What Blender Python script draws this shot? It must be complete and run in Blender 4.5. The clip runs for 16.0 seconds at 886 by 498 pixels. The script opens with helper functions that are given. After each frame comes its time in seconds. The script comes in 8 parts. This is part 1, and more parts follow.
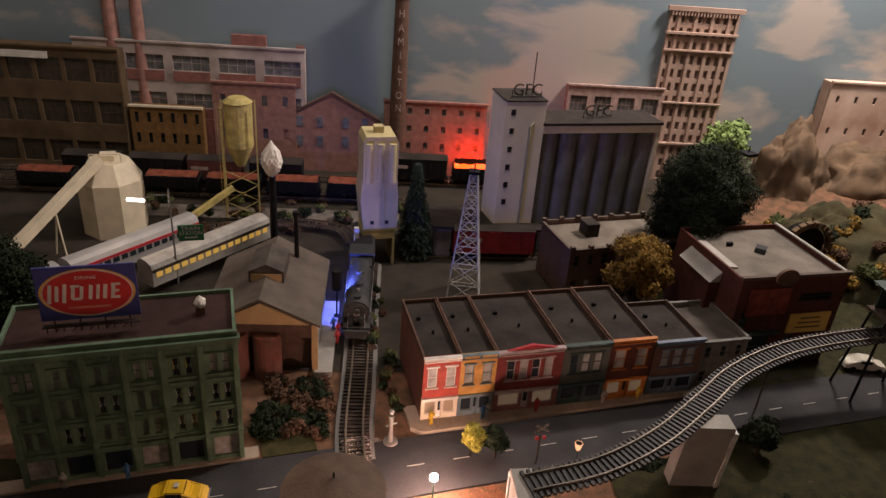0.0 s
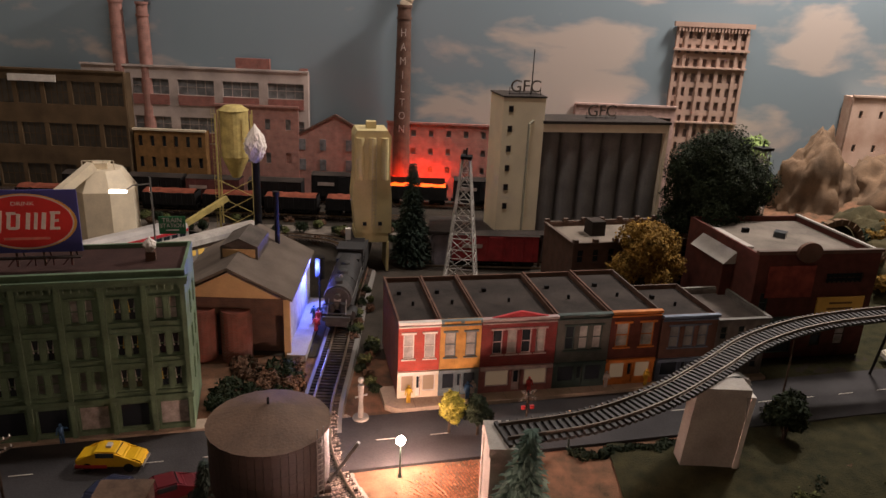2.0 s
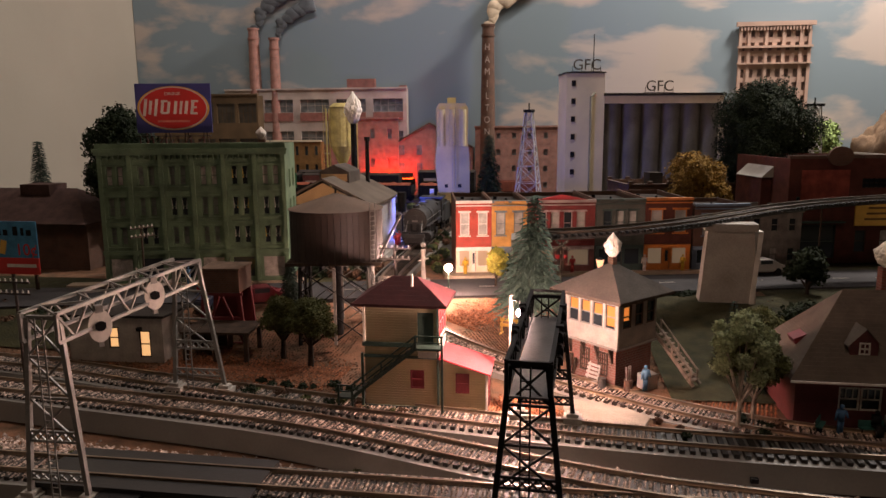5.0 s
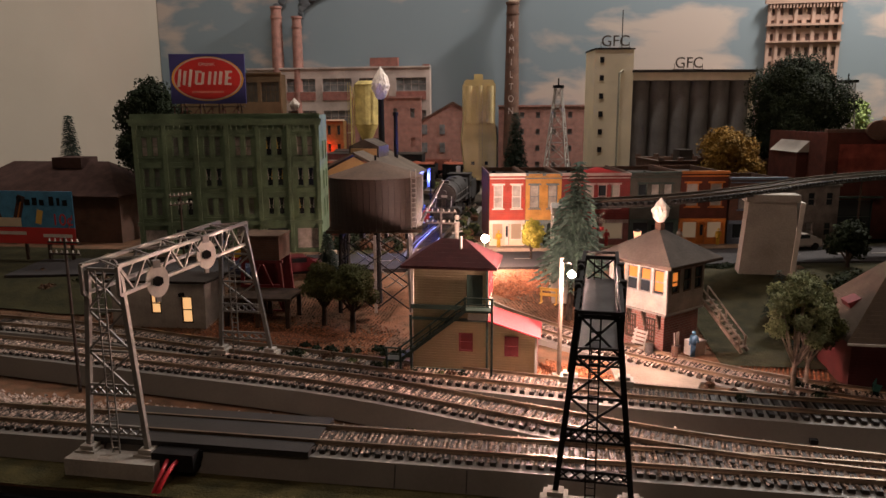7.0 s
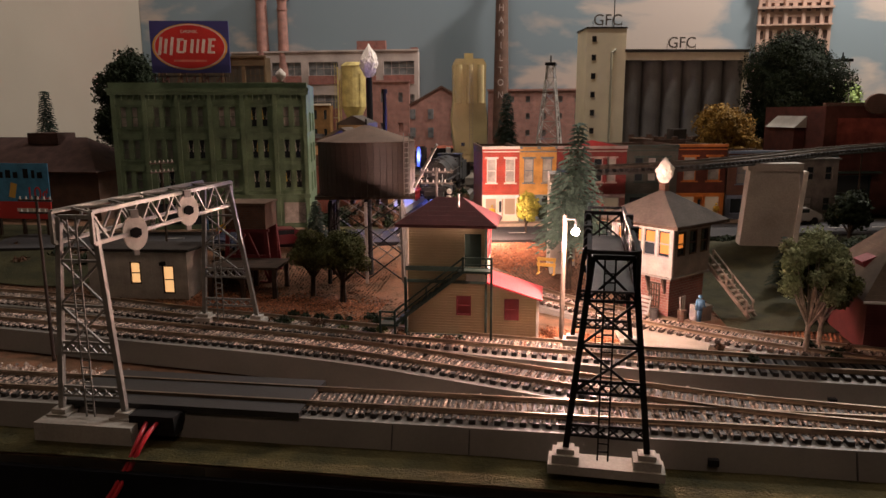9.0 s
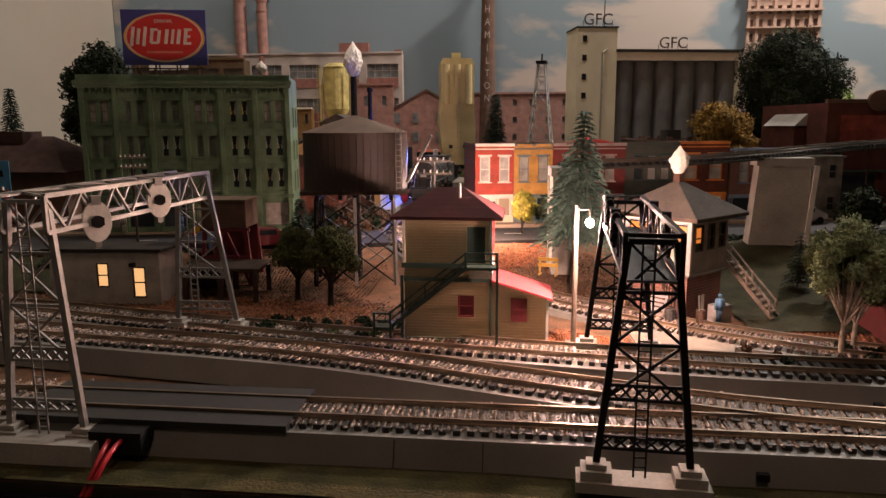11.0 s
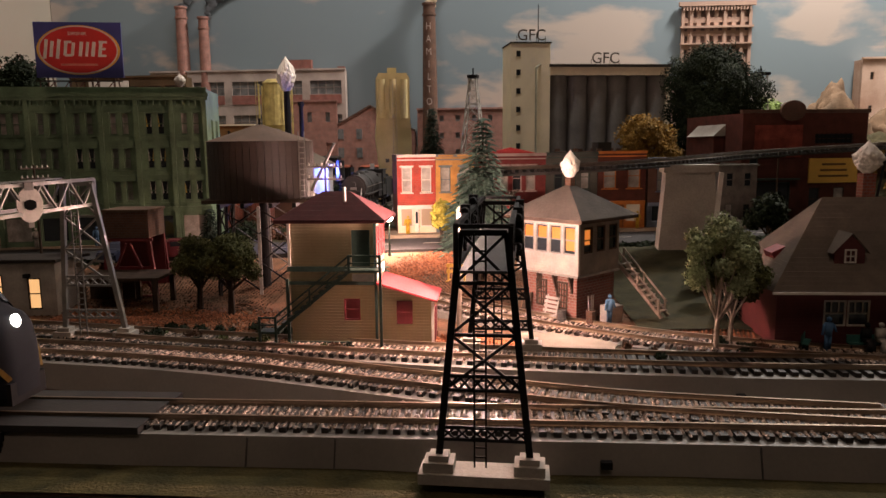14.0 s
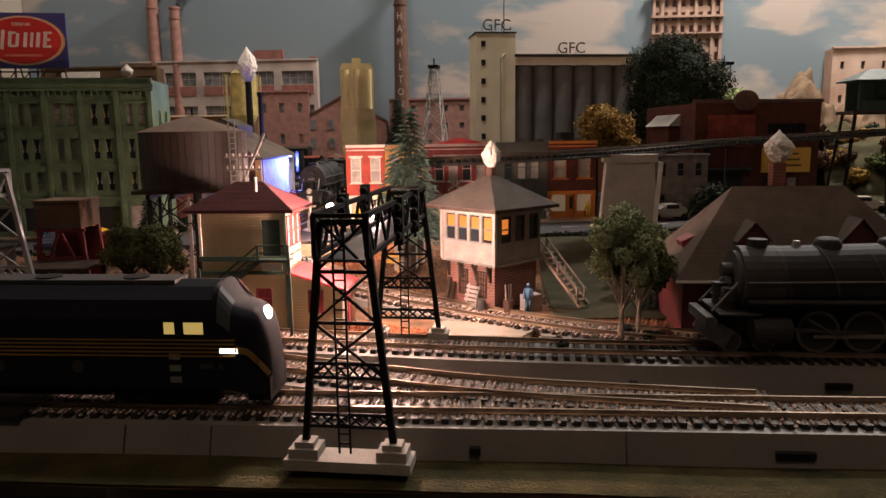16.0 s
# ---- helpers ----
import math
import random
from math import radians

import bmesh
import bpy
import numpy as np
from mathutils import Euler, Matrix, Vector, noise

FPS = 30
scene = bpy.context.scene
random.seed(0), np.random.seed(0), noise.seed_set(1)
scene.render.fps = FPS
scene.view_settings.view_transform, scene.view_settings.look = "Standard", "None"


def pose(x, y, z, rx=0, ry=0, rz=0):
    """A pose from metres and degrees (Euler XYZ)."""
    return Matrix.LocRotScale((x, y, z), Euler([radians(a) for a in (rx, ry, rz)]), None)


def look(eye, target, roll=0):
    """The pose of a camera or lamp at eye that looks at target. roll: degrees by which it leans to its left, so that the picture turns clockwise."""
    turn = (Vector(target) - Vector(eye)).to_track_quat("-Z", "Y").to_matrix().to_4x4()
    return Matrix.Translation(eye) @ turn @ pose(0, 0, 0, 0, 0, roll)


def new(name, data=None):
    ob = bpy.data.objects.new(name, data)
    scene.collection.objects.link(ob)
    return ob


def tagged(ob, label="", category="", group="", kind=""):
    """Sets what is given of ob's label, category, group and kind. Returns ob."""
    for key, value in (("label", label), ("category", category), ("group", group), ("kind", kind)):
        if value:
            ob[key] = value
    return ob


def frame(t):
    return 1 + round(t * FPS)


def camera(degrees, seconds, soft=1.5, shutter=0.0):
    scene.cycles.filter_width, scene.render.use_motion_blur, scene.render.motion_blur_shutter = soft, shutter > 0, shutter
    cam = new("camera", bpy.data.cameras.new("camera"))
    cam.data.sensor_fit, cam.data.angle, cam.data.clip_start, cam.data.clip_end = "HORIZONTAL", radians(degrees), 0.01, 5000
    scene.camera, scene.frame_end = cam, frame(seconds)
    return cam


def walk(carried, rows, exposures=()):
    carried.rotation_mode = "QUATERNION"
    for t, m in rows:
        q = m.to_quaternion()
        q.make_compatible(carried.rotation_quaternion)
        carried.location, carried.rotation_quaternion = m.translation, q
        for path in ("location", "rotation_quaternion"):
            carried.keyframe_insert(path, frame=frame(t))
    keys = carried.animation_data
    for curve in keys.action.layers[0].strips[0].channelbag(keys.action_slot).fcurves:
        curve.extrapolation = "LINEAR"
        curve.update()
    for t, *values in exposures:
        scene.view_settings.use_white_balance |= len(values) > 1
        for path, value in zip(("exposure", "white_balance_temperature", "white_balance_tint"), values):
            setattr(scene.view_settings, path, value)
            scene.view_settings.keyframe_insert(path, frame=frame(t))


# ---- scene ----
cam = camera(63.6, 16.0)
PATH = [
    (0, (-0.0185, -0.0040, 0.5412), (0.3082, 1.1273, -0.0548), 4.5),
    (0.5, (-0.0205, -0.0211, 0.5227), (0.3168, 1.1266, -0.0356), 3.7),
    (1, (-0.0185, -0.0587, 0.5095), (0.3333, 1.1009, -0.0125), 3),
    (1.5, (0.0040, -0.0541, 0.4871), (0.3406, 1.1260, 0.0000), 2.7),
    (2, (0.0469, -0.0218, 0.3894), (0.3115, 1.1999, -0.0330), 2.6),
    (2.5, (0.0917, -0.0706, 0.3049), (0.2673, 1.1926, -0.0356), 1.5),
    (3, (0.1498, -0.1604, 0.2917), (0.2640, 1.1266, 0.0205), 0.7),
    (3.5, (0.1610, -0.2000, 0.2554), (0.2369, 1.0943, 0.0066), -0),
    (4, (0.1465, -0.2112, 0.2317), (0.2013, 1.0864, -0.0033), -0.3),
    (4.5, (0.1221, -0.2125, 0.2119), (0.1676, 1.0864, -0.0178), -0.4),
    (5, (0.0983, -0.2086, 0.1967), (0.1386, 1.0916, -0.0277), -0.4),
    (5.2, (0.0911, -0.2099, 0.1841), (0.1300, 1.0943, -0.0152), -1.1),
    (7.3, (0.0726, -0.2066, 0.1775), (0.0911, 1.0897, -0.0706), -0.1),
    (7.5, (0.0726, -0.2053, 0.1723), (0.0904, 1.0930, -0.0627), 0),
    (8, (0.0719, -0.2046, 0.1676), (0.0937, 1.0930, -0.0733), -0.1),
    (8.5, (0.0706, -0.2000, 0.1591), (0.1036, 1.0963, -0.0871), -0.2),
    (9, (0.0660, -0.1894, 0.1505), (0.1148, 1.1068, -0.0964), -0.2),
    (9.2, (0.0634, -0.1815, 0.1465), (0.1135, 1.1141, -0.1016), -0.2),
    (11.5, (0.0502, -0.1498, 0.1307), (0.1465, 1.1491, -0.0825), -0.4),
    (12, (0.0429, -0.1478, 0.1261), (0.1465, 1.1530, -0.0766), -0.7),
    (12.5, (0.0455, -0.1465, 0.1234), (0.1610, 1.1537, -0.0700), -0.8),
    (13, (0.0614, -0.1472, 0.1247), (0.1888, 1.1530, -0.0634), -0.8),
    (13.5, (0.0851, -0.1518, 0.1287), (0.2211, 1.1477, -0.0574), -0.8),
    (14, (0.1030, -0.1597, 0.1241), (0.2455, 1.1392, -0.0647), -0.6),
    (14.5, (0.1188, -0.1676, 0.1228), (0.2633, 1.1299, -0.0693), -0.4),
    (15, (0.1333, -0.1709, 0.1234), (0.2772, 1.1266, -0.0726), -0.4),
    (15.5, (0.1439, -0.1703, 0.1214), (0.2871, 1.1260, -0.0799), -0.6),
    (16, (0.1518, -0.1683, 0.1234), (0.2977, 1.1273, -0.0825), -0.7),
]
walk(cam, [(t, look(eye, target, roll)) for t, eye, target, roll in PATH], [(0.0, -0.52, 6600, 18), (1.5, -0.44, 6600, 18), (3.0, -0.1, 6600, 18), (5.0, 0.0, 6600, 17), (16.0, 0.05, 6600, 15)])

TRUE = 0.66  # the plan below is drawn in units of 0.66 m; the end of the file brings it to true size

# ---- world and large lights ----
world = bpy.data.worlds.new("room_light")
scene.world = world
world.use_nodes = True
world.node_tree.nodes["Background"].inputs[0].default_value = (1.0, 0.77, 0.57, 1)
world.node_tree.nodes["Background"].inputs[1].default_value = 0.075
scene.view_settings.exposure = 0.0


def lamp(name, kind, m, energy, colour, size=0.01, size_y=None):
    d = bpy.data.lights.new(name, kind)
    d.energy, d.color = energy, colour
    if kind == "AREA":
        d.size = size
        if size_y:
            d.shape, d.size_y = "RECTANGLE", size_y
    elif kind == "SUN":
        d.angle = size
    else:
        d.shadow_soft_size = size
    ob = new(name, d)
    ob.matrix_basis = m
    return ob


# unseen fills added over the aisle and before the sky, the backdrop lamp, the little lamps of the town (two globes glow
# by their material)
lamp("room_fill", "AREA", look((0.30, -0.75, 1.9), (0.30, 1.2, 0)), 5.0, (1.0, 0.74, 0.565), 0.5)
lamp("backdrop_lamp", "AREA", look((1.491, 1.420, 1.5), (1.26, 1.81, 0.75)), 47.0, (1.0, 0.93, 0.84), 0.2)
lamp("sky_fill", "AREA", look((0.16, 1.10, 1.95), (0.16, 1.87, 0.6)), 17.0, (1.0, 0.93, 0.86), 1.2, 0.1)
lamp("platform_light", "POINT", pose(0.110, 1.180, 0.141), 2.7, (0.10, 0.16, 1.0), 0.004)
lamp("road_light", "POINT", pose(-0.26, 1.38, 0.222), 0.22, (1.0, 0.8, 0.6), 0.004)


# ---- materials ----
def paint(name, rgb, rough=0.65, var=0.25, scale=60.0, bump=0.15, metal=0.0, fine=400.0, other=None, per=0.0):
    """A painted or natural surface: two scales of noise in the colour, fine relief."""
    m = bpy.data.materials.new(name)
    m.use_nodes = True
    nt = m.node_tree
    b = nt.nodes["Principled BSDF"]
    tc = nt.nodes.new("ShaderNodeTexCoord")
    n1, n2 = nt.nodes.new("ShaderNodeTexNoise"), nt.nodes.new("ShaderNodeTexNoise")
    n1.inputs["Scale"].default_value, n1.inputs["Detail"].default_value = scale, 5
    n2.inputs["Scale"].default_value, n2.inputs["Detail"].default_value = fine, 4
    for n in (n1, n2):
        nt.links.new(tc.outputs["Object"], n.inputs["Vector"])
    add = nt.nodes.new("ShaderNodeMath")
    add.operation = "MULTIPLY_ADD"
    add.inputs[1].default_value = 0.4
    nt.links.new(n2.outputs["Fac"], add.inputs[0])
    nt.links.new(n1.outputs["Fac"], add.inputs[2])
    ramp = nt.nodes.new("ShaderNodeValToRGB")
    lo = other or tuple(c * (1 - 1.6 * var) for c in rgb)
    hi = tuple(min(1, c * (1 + 0.6 * var)) for c in rgb)
    ramp.color_ramp.elements[0].position, ramp.color_ramp.elements[1].position = 0.45, 0.9
    ramp.color_ramp.elements[0].color, ramp.color_ramp.elements[1].color = (*lo, 1), (*hi, 1)
    nt.links.new(add.outputs[0], ramp.inputs[0])
    out = ramp.outputs[0]
    if per:
        info = nt.nodes.new("ShaderNodeObjectInfo") if per < 0 else nt.nodes.new("ShaderNodeNewGeometry")
        hsv = nt.nodes.new("ShaderNodeHueSaturation")
        mp = nt.nodes.new("ShaderNodeMapRange")
        mp.inputs[3].default_value, mp.inputs[4].default_value = 1 - abs(per), 1 + abs(per)
        nt.links.new(info.outputs["Random" if per < 0 else "Random Per Island"], mp.inputs[0])
        nt.links.new(mp.outputs[0], hsv.inputs["Value"])
        nt.links.new(out, hsv.inputs["Color"])
        out = hsv.outputs[0]
    nt.links.new(out, b.inputs["Base Color"])
    b.inputs["Roughness"].default_value, b.inputs["Metallic"].default_value = rough, metal
    if rough >= 0.8:
        b.inputs["Specular IOR Level"].default_value = 0.2
    if bump:
        bp = nt.nodes.new("ShaderNodeBump")
        bp.inputs["Strength"].default_value, bp.inputs["Distance"].default_value = bump, 0.001
        nt.links.new(n2.outputs["Fac"], bp.inputs["Height"])
        nt.links.new(bp.outputs[0], b.inputs["Normal"])
    return m


def striped(name, rgb, pitch, depth=0.6, axis=2, rough=0.65, var=0.2):
    """Clapboard or corrugation: fine ridges across one axis, as relief on a painted surface."""
    m = paint(name, rgb, rough, var, bump=0)
    nt = m.node_tree
    tc = nt.nodes.new("ShaderNodeTexCoord")
    wv = nt.nodes.new("ShaderNodeTexWave")
    wv.wave_profile, wv.bands_direction = "SAW", "XYZ"[axis]
    wv.inputs["Scale"].default_value = 0.314 / pitch
    bp = nt.nodes.new("ShaderNodeBump")
    bp.inputs["Strength"].default_value, bp.inputs["Distance"].default_value = depth, 0.0014
    nt.links.new(tc.outputs["Object"], wv.inputs["Vector"])
    nt.links.new(wv.outputs["Fac"], bp.inputs["Height"])
    nt.links.new(bp.outputs[0], nt.nodes["Principled BSDF"].inputs["Normal"])
    return m


def bricked(name, rgb, mortar, size=0.0028, rough=0.8):
    """Model brick sheet: courses too fine to pick apart, in the material."""
    m = paint(name, rgb, rough, 0.3, bump=0)
    nt = m.node_tree
    b = nt.nodes["Principled BSDF"]
    src = b.inputs["Base Color"].links[0].from_socket
    tc = nt.nodes.new("ShaderNodeTexCoord")
    mp = nt.nodes.new("ShaderNodeMapping")
    sep, comb, add = nt.nodes.new("ShaderNodeSeparateXYZ"), nt.nodes.new("ShaderNodeCombineXYZ"), nt.nodes.new("ShaderNodeMath")
    nt.links.new(tc.outputs["Object"], sep.inputs[0])
    nt.links.new(sep.outputs[0], add.inputs[0])
    nt.links.new(sep.outputs[1], add.inputs[1])
    nt.links.new(add.outputs[0], comb.inputs[0])
    nt.links.new(sep.outputs[2], comb.inputs[1])
    br = nt.nodes.new("ShaderNodeTexBrick")
    br.inputs["Scale"].default_value = 0.25 / size
    br.inputs["Mortar Size"].default_value = 0.03
    br.inputs["Mortar"].default_value = (*mortar, 1)
    nt.links.new(comb.outputs[0], br.inputs["Vector"])
    nt.links.new(src, br.inputs["Color1"])
    nt.links.new(src, br.inputs["Color2"])
    nt.links.new(br.outputs["Color"], b.inputs["Base Color"])
    bp = nt.nodes.new("ShaderNodeBump")
    bp.inputs["Strength"].default_value, bp.inputs["Distance"].default_value, bp.invert = 0.5, 0.0004, True
    nt.links.new(br.outputs["Fac"], bp.inputs["Height"])
    nt.links.new(bp.outputs[0], b.inputs["Normal"])
    return m


def glow(name, rgb, strength):
    m = bpy.data.materials.new(name)
    m.use_nodes = True
    b = m.node_tree.nodes["Principled BSDF"]
    b.inputs["Base Color"].default_value = (*[c * 0.25 for c in rgb], 1)
    b.inputs["Emission Color"].default_value = (*rgb, 1)
    b.inputs["Emission Strength"].default_value = strength
    return m


def sky_paint(name):
    """The printed sky: grey-blue, with warm soft clouds, matt paper."""
    m = bpy.data.materials.new(name)
    m.use_nodes = True
    nt = m.node_tree
    b = nt.nodes["Principled BSDF"]
    tc, mp = nt.nodes.new("ShaderNodeTexCoord"), nt.nodes.new("ShaderNodeMapping")
    mp.inputs["Scale"].default_value = (2.6, 1, 6.5)
    mp.inputs["Location"].default_value = (0.35, 0, 0.2)
    n = nt.nodes.new("ShaderNodeTexNoise")
    n.inputs["Scale"].default_value, n.inputs["Detail"].default_value, n.inputs["Roughness"].default_value = 1.3, 6.0, 0.5
    n.inputs["Distortion"].default_value = 0.25
    r = nt.nodes.new("ShaderNodeValToRGB")
    r.color_ramp.elements[0].position, r.color_ramp.elements[0].color = 0.51, (0.17, 0.22, 0.245, 1)
    r.color_ramp.elements[1].position, r.color_ramp.elements[1].color = 0.61, (0.40, 0.34, 0.295, 1)
    nt.links.new(tc.outputs["Object"], mp.inputs[0])
    nt.links.new(mp.outputs[0], n.inputs["Vector"])
    nt.links.new(n.outputs["Fac"], r.inputs[0])
    nt.links.new(r.outputs[0], b.inputs["Base Color"])
    b.inputs["Roughness"].default_value = 0.85
    return m


def glass(name, rgb=(0.02, 0.025, 0.03), rough=0.12):
    m = bpy.data.materials.new(name)
    m.use_nodes = True
    b = m.node_tree.nodes["Principled BSDF"]
    b.inputs["Base Color"].default_value, b.inputs["Roughness"].default_value = (*rgb, 1), rough
    return m


SKY = sky_paint("printed_sky")
WALLW = paint("cream_wall_paint", (0.32, 0.285, 0.23), 0.8, 0.06, 3, 0.05)
EARTH = paint("reddish_earth", (0.19, 0.092, 0.052), 0.95, 0.4, 45, 0.8, other=(0.07, 0.05, 0.03), fine=900)
GRASS = paint("dull_turf", (0.055, 0.044, 0.015), 0.95, 0.5, 45, 1.0, other=(0.022, 0.022, 0.008), fine=420)
ROADBED = paint("grey_plastic_roadbed", (0.19, 0.175, 0.155), 0.55, 0.12, 20, 0.05)
TIE = paint("dark_plastic_tie", (0.022, 0.017, 0.013), 0.6, 0.2)
TIEW = paint("weathered_tie", (0.06, 0.045, 0.035), 0.85, 0.4, per=0.4)
RAIL = paint("worn_nickel_rail", (0.34, 0.26, 0.19), 0.32, 0.2, 40, 0.05, 0.85)
STONE = paint("pale_ballast", (0.48, 0.38, 0.32), 0.85, 0.3, 300, 0.3, per=0.55)
ASPHALT = paint("model_asphalt", (0.045, 0.042, 0.042), 0.85, 0.3, 12, 0.3)
PAVE = paint("tan_pavement", (0.36, 0.28, 0.21), 0.85, 0.2, 30, 0.15)
LINE = paint("road_line", (0.6, 0.56, 0.48), 0.8, 0.3, 200)
CONC = paint("grey_concrete", (0.36, 0.33, 0.29), 0.8, 0.18, 25, 0.2)
GREEN = paint("moss_green_wall", (0.105, 0.165, 0.095), 0.75, 0.3, 30, 0.2)
GREEND = paint("green_trim", (0.09, 0.145, 0.083), 0.7, 0.25, 40)
ROOFD = paint("dark_flat_roof", (0.036, 0.028, 0.023), 0.9, 0.35, 25, 0.3)
ROOFG = paint("grey_shingle_roof", (0.085, 0.07, 0.058), 0.9, 0.3, 30, 0.4)
GLASSD = glass("dark_window_glass")
GLASSP = paint("pale_blind", (0.34, 0.33, 0.3), 0.5, 0.3, 60, 0)
LITW = glow("lit_warm_window", (1.0, 0.55, 0.22), 0.9)
LITO = glow("lit_orange_window", (1.0, 0.30, 0.05), 0.62)
WHITEP = paint("white_paint", (0.62, 0.58, 0.52), 0.6, 0.15, 60)
CREAM = paint("cream_paint", (0.66, 0.56, 0.40), 0.65, 0.12, 30)
IVORY = paint("ivory_paint", (0.50, 0.41, 0.20), 0.65, 0.16, 18)
SILOG = paint("grey_silo_wall", (0.15, 0.14, 0.13), 0.7, 0.2, 25)
CLAP = striped("buff_clapboard", (0.50, 0.40, 0.24), 0.0026, 1.0, 2, 0.65, 0.07)
CLAPW = striped("grey_white_clapboard", (0.50, 0.46, 0.42), 0.0024)
REDROOF = striped("maroon_shingle", (0.14, 0.025, 0.028), 0.0035, 0.9)
REDLEAN = paint("bright_red_roof", (0.42, 0.055, 0.06), 0.8, 0.15, 40)
DKGREEN = paint("dark_green_paint", (0.022, 0.045, 0.034), 0.55, 0.2, 60)
REDP = paint("red_shutter_paint", (0.15, 0.014, 0.018), 0.6, 0.2, 60)
BRICK = bricked("red_brick", (0.20, 0.06, 0.04), (0.16, 0.11, 0.09))
BRICKP = bricked("pink_brick", (0.32, 0.15, 0.12), (0.26, 0.17, 0.14), 0.004)
BRICKB = bricked("brown_brick", (0.12, 0.06, 0.04), (0.1, 0.075, 0.06))
BRICKT = bricked("tan_brick", (0.20, 0.15, 0.10), (0.15, 0.12, 0.09), 0.004)
BLACK = paint("black_painted_steel", (0.010, 0.009, 0.009), 0.8, 0.3, 80, 0.1)
STEEL = paint("silver_painted_steel", (0.27, 0.255, 0.235), 0.4, 0.2, 60, 0.05, 0.5)
RUST = paint("rusty_tank_wood", (0.032, 0.018, 0.012), 0.6, 0.4, 40, 0.4)
COTTON = paint("white_cotton_smoke", (0.78, 0.72, 0.64), 1.0, 0.12, 60, 0.6)
BLUEB = paint("billboard_blue", (0.05, 0.055, 0.22), 0.55, 0.12, 20, 0)
REDB = paint("billboard_red", (0.55, 0.03, 0.025), 0.55, 0.12, 20, 0)
YELB = paint("billboard_yellow", (0.7, 0.42, 0.08), 0.55, 0.12, 20, 0)
WOODD = paint("dark_stained_wood", (0.06, 0.04, 0.028), 0.8, 0.35, 80)
TAN = paint("tan_gable_paint", (0.5, 0.32, 0.15), 0.75, 0.15, 30)


# ---- mesh tools ----
def box(bm, x, y, z, sx, sy, sz, rz=0.0, ry=0.0, rx=0.0):
    """A box with the middle of its base at x, y, z."""
    m = pose(x, y, z, rx, ry, rz) @ Matrix.Translation((0, 0, sz / 2)) @ Matrix.Diagonal((sx, sy, sz, 1))
    bmesh.ops.create_cube(bm, size=1, matrix=m)


def bar(bm, a, b, w, d=None):
    """A square bar from point a to point b."""
    a, b = Vector(a), Vector(b)
    m = Matrix.Translation((a + b) / 2) @ (b - a).to_track_quat("Z", "X").to_matrix().to_4x4() @ Matrix.Diagonal((w, d or w, (b - a).length, 1))
    bmesh.ops.create_cube(bm, size=1, matrix=m)


def rod(bm, a, b, r, r2=None, n=10):
    a, b = Vector(a), Vector(b)
    m = Matrix.Translation((a + b) / 2) @ (b - a).to_track_quat("Z", "X").to_matrix().to_4x4()
    bmesh.ops.create_cone(bm, cap_ends=True, segments=n, radius1=r, radius2=r if r2 is None else r2, depth=(b - a).length, matrix=m)


def ball(bm, p, r, sx=1, sy=1, sz=1, sub=2):
    bmesh.ops.create_icosphere(bm, subdivisions=sub, radius=r, matrix=Matrix.Translation(p) @ Matrix.Diagonal((sx, sy, sz, 1)))


def prism(bm, poly, h, m=None):
    """A polygon in the xy plane, raised by h."""
    m = m or Matrix()
    lo = [bm.verts.new(m @ Vector((x, y, 0))) for x, y in poly]
    hi = [bm.verts.new(m @ Vector((x, y, h))) for x, y in poly]
    n = len(poly)
    bm.faces.new(lo[::-1]), bm.faces.new(hi)
    for i in range(n):
        bm.faces.new((lo[i], lo[(i + 1) % n], hi[(i + 1) % n], hi[i]))


UPRIGHT = pose(0, 0, 0, 90)  # a polygon's x, y become x, z, its height goes to -y


def part(name, bm, material, parent=None, label="", smooth=False, m=None):
    """Links a bmesh as one mesh object under a thing or a part."""
    bmesh.ops.recalc_face_normals(bm, faces=bm.faces)
    me = bpy.data.meshes.new(name)
    bm.to_mesh(me)
    bm.free()
    me.materials.append(material)
    if smooth:
        for p in me.polygons:
            p.use_smooth = True
    ob = new(name, me)
    if parent:
        ob.parent = parent
    if m:
        ob.matrix_basis = m
    if label:
        ob["label"] = label
    return ob


def same(name, ob, parent, m):
    """One more object on ob's mesh."""
    o = new(name, ob.data)
    o.parent, o.matrix_basis = parent, m
    return o


def thing(name, m, label, category, group="", kind=""):
    ob = new(name)
    ob.matrix_basis = m
    ob.empty_display_size = 0.02
    return tagged(ob, label, category, group, kind)


def one(name, material, parent=None, label="", smooth=False, m=None, boxes=(), bars=(), rods=(), balls=(), w=0.001):
    bm = bmesh.new()
    for b in boxes:
        box(bm, *b)
    for b in bars:
        bar(bm, b[0], b[1], b[2] if len(b) > 2 else w)
    for r in rods:
        rod(bm, *r)
    for b in balls:
        ball(bm, *b)
    return part(name, bm, material, parent, label, smooth, m)


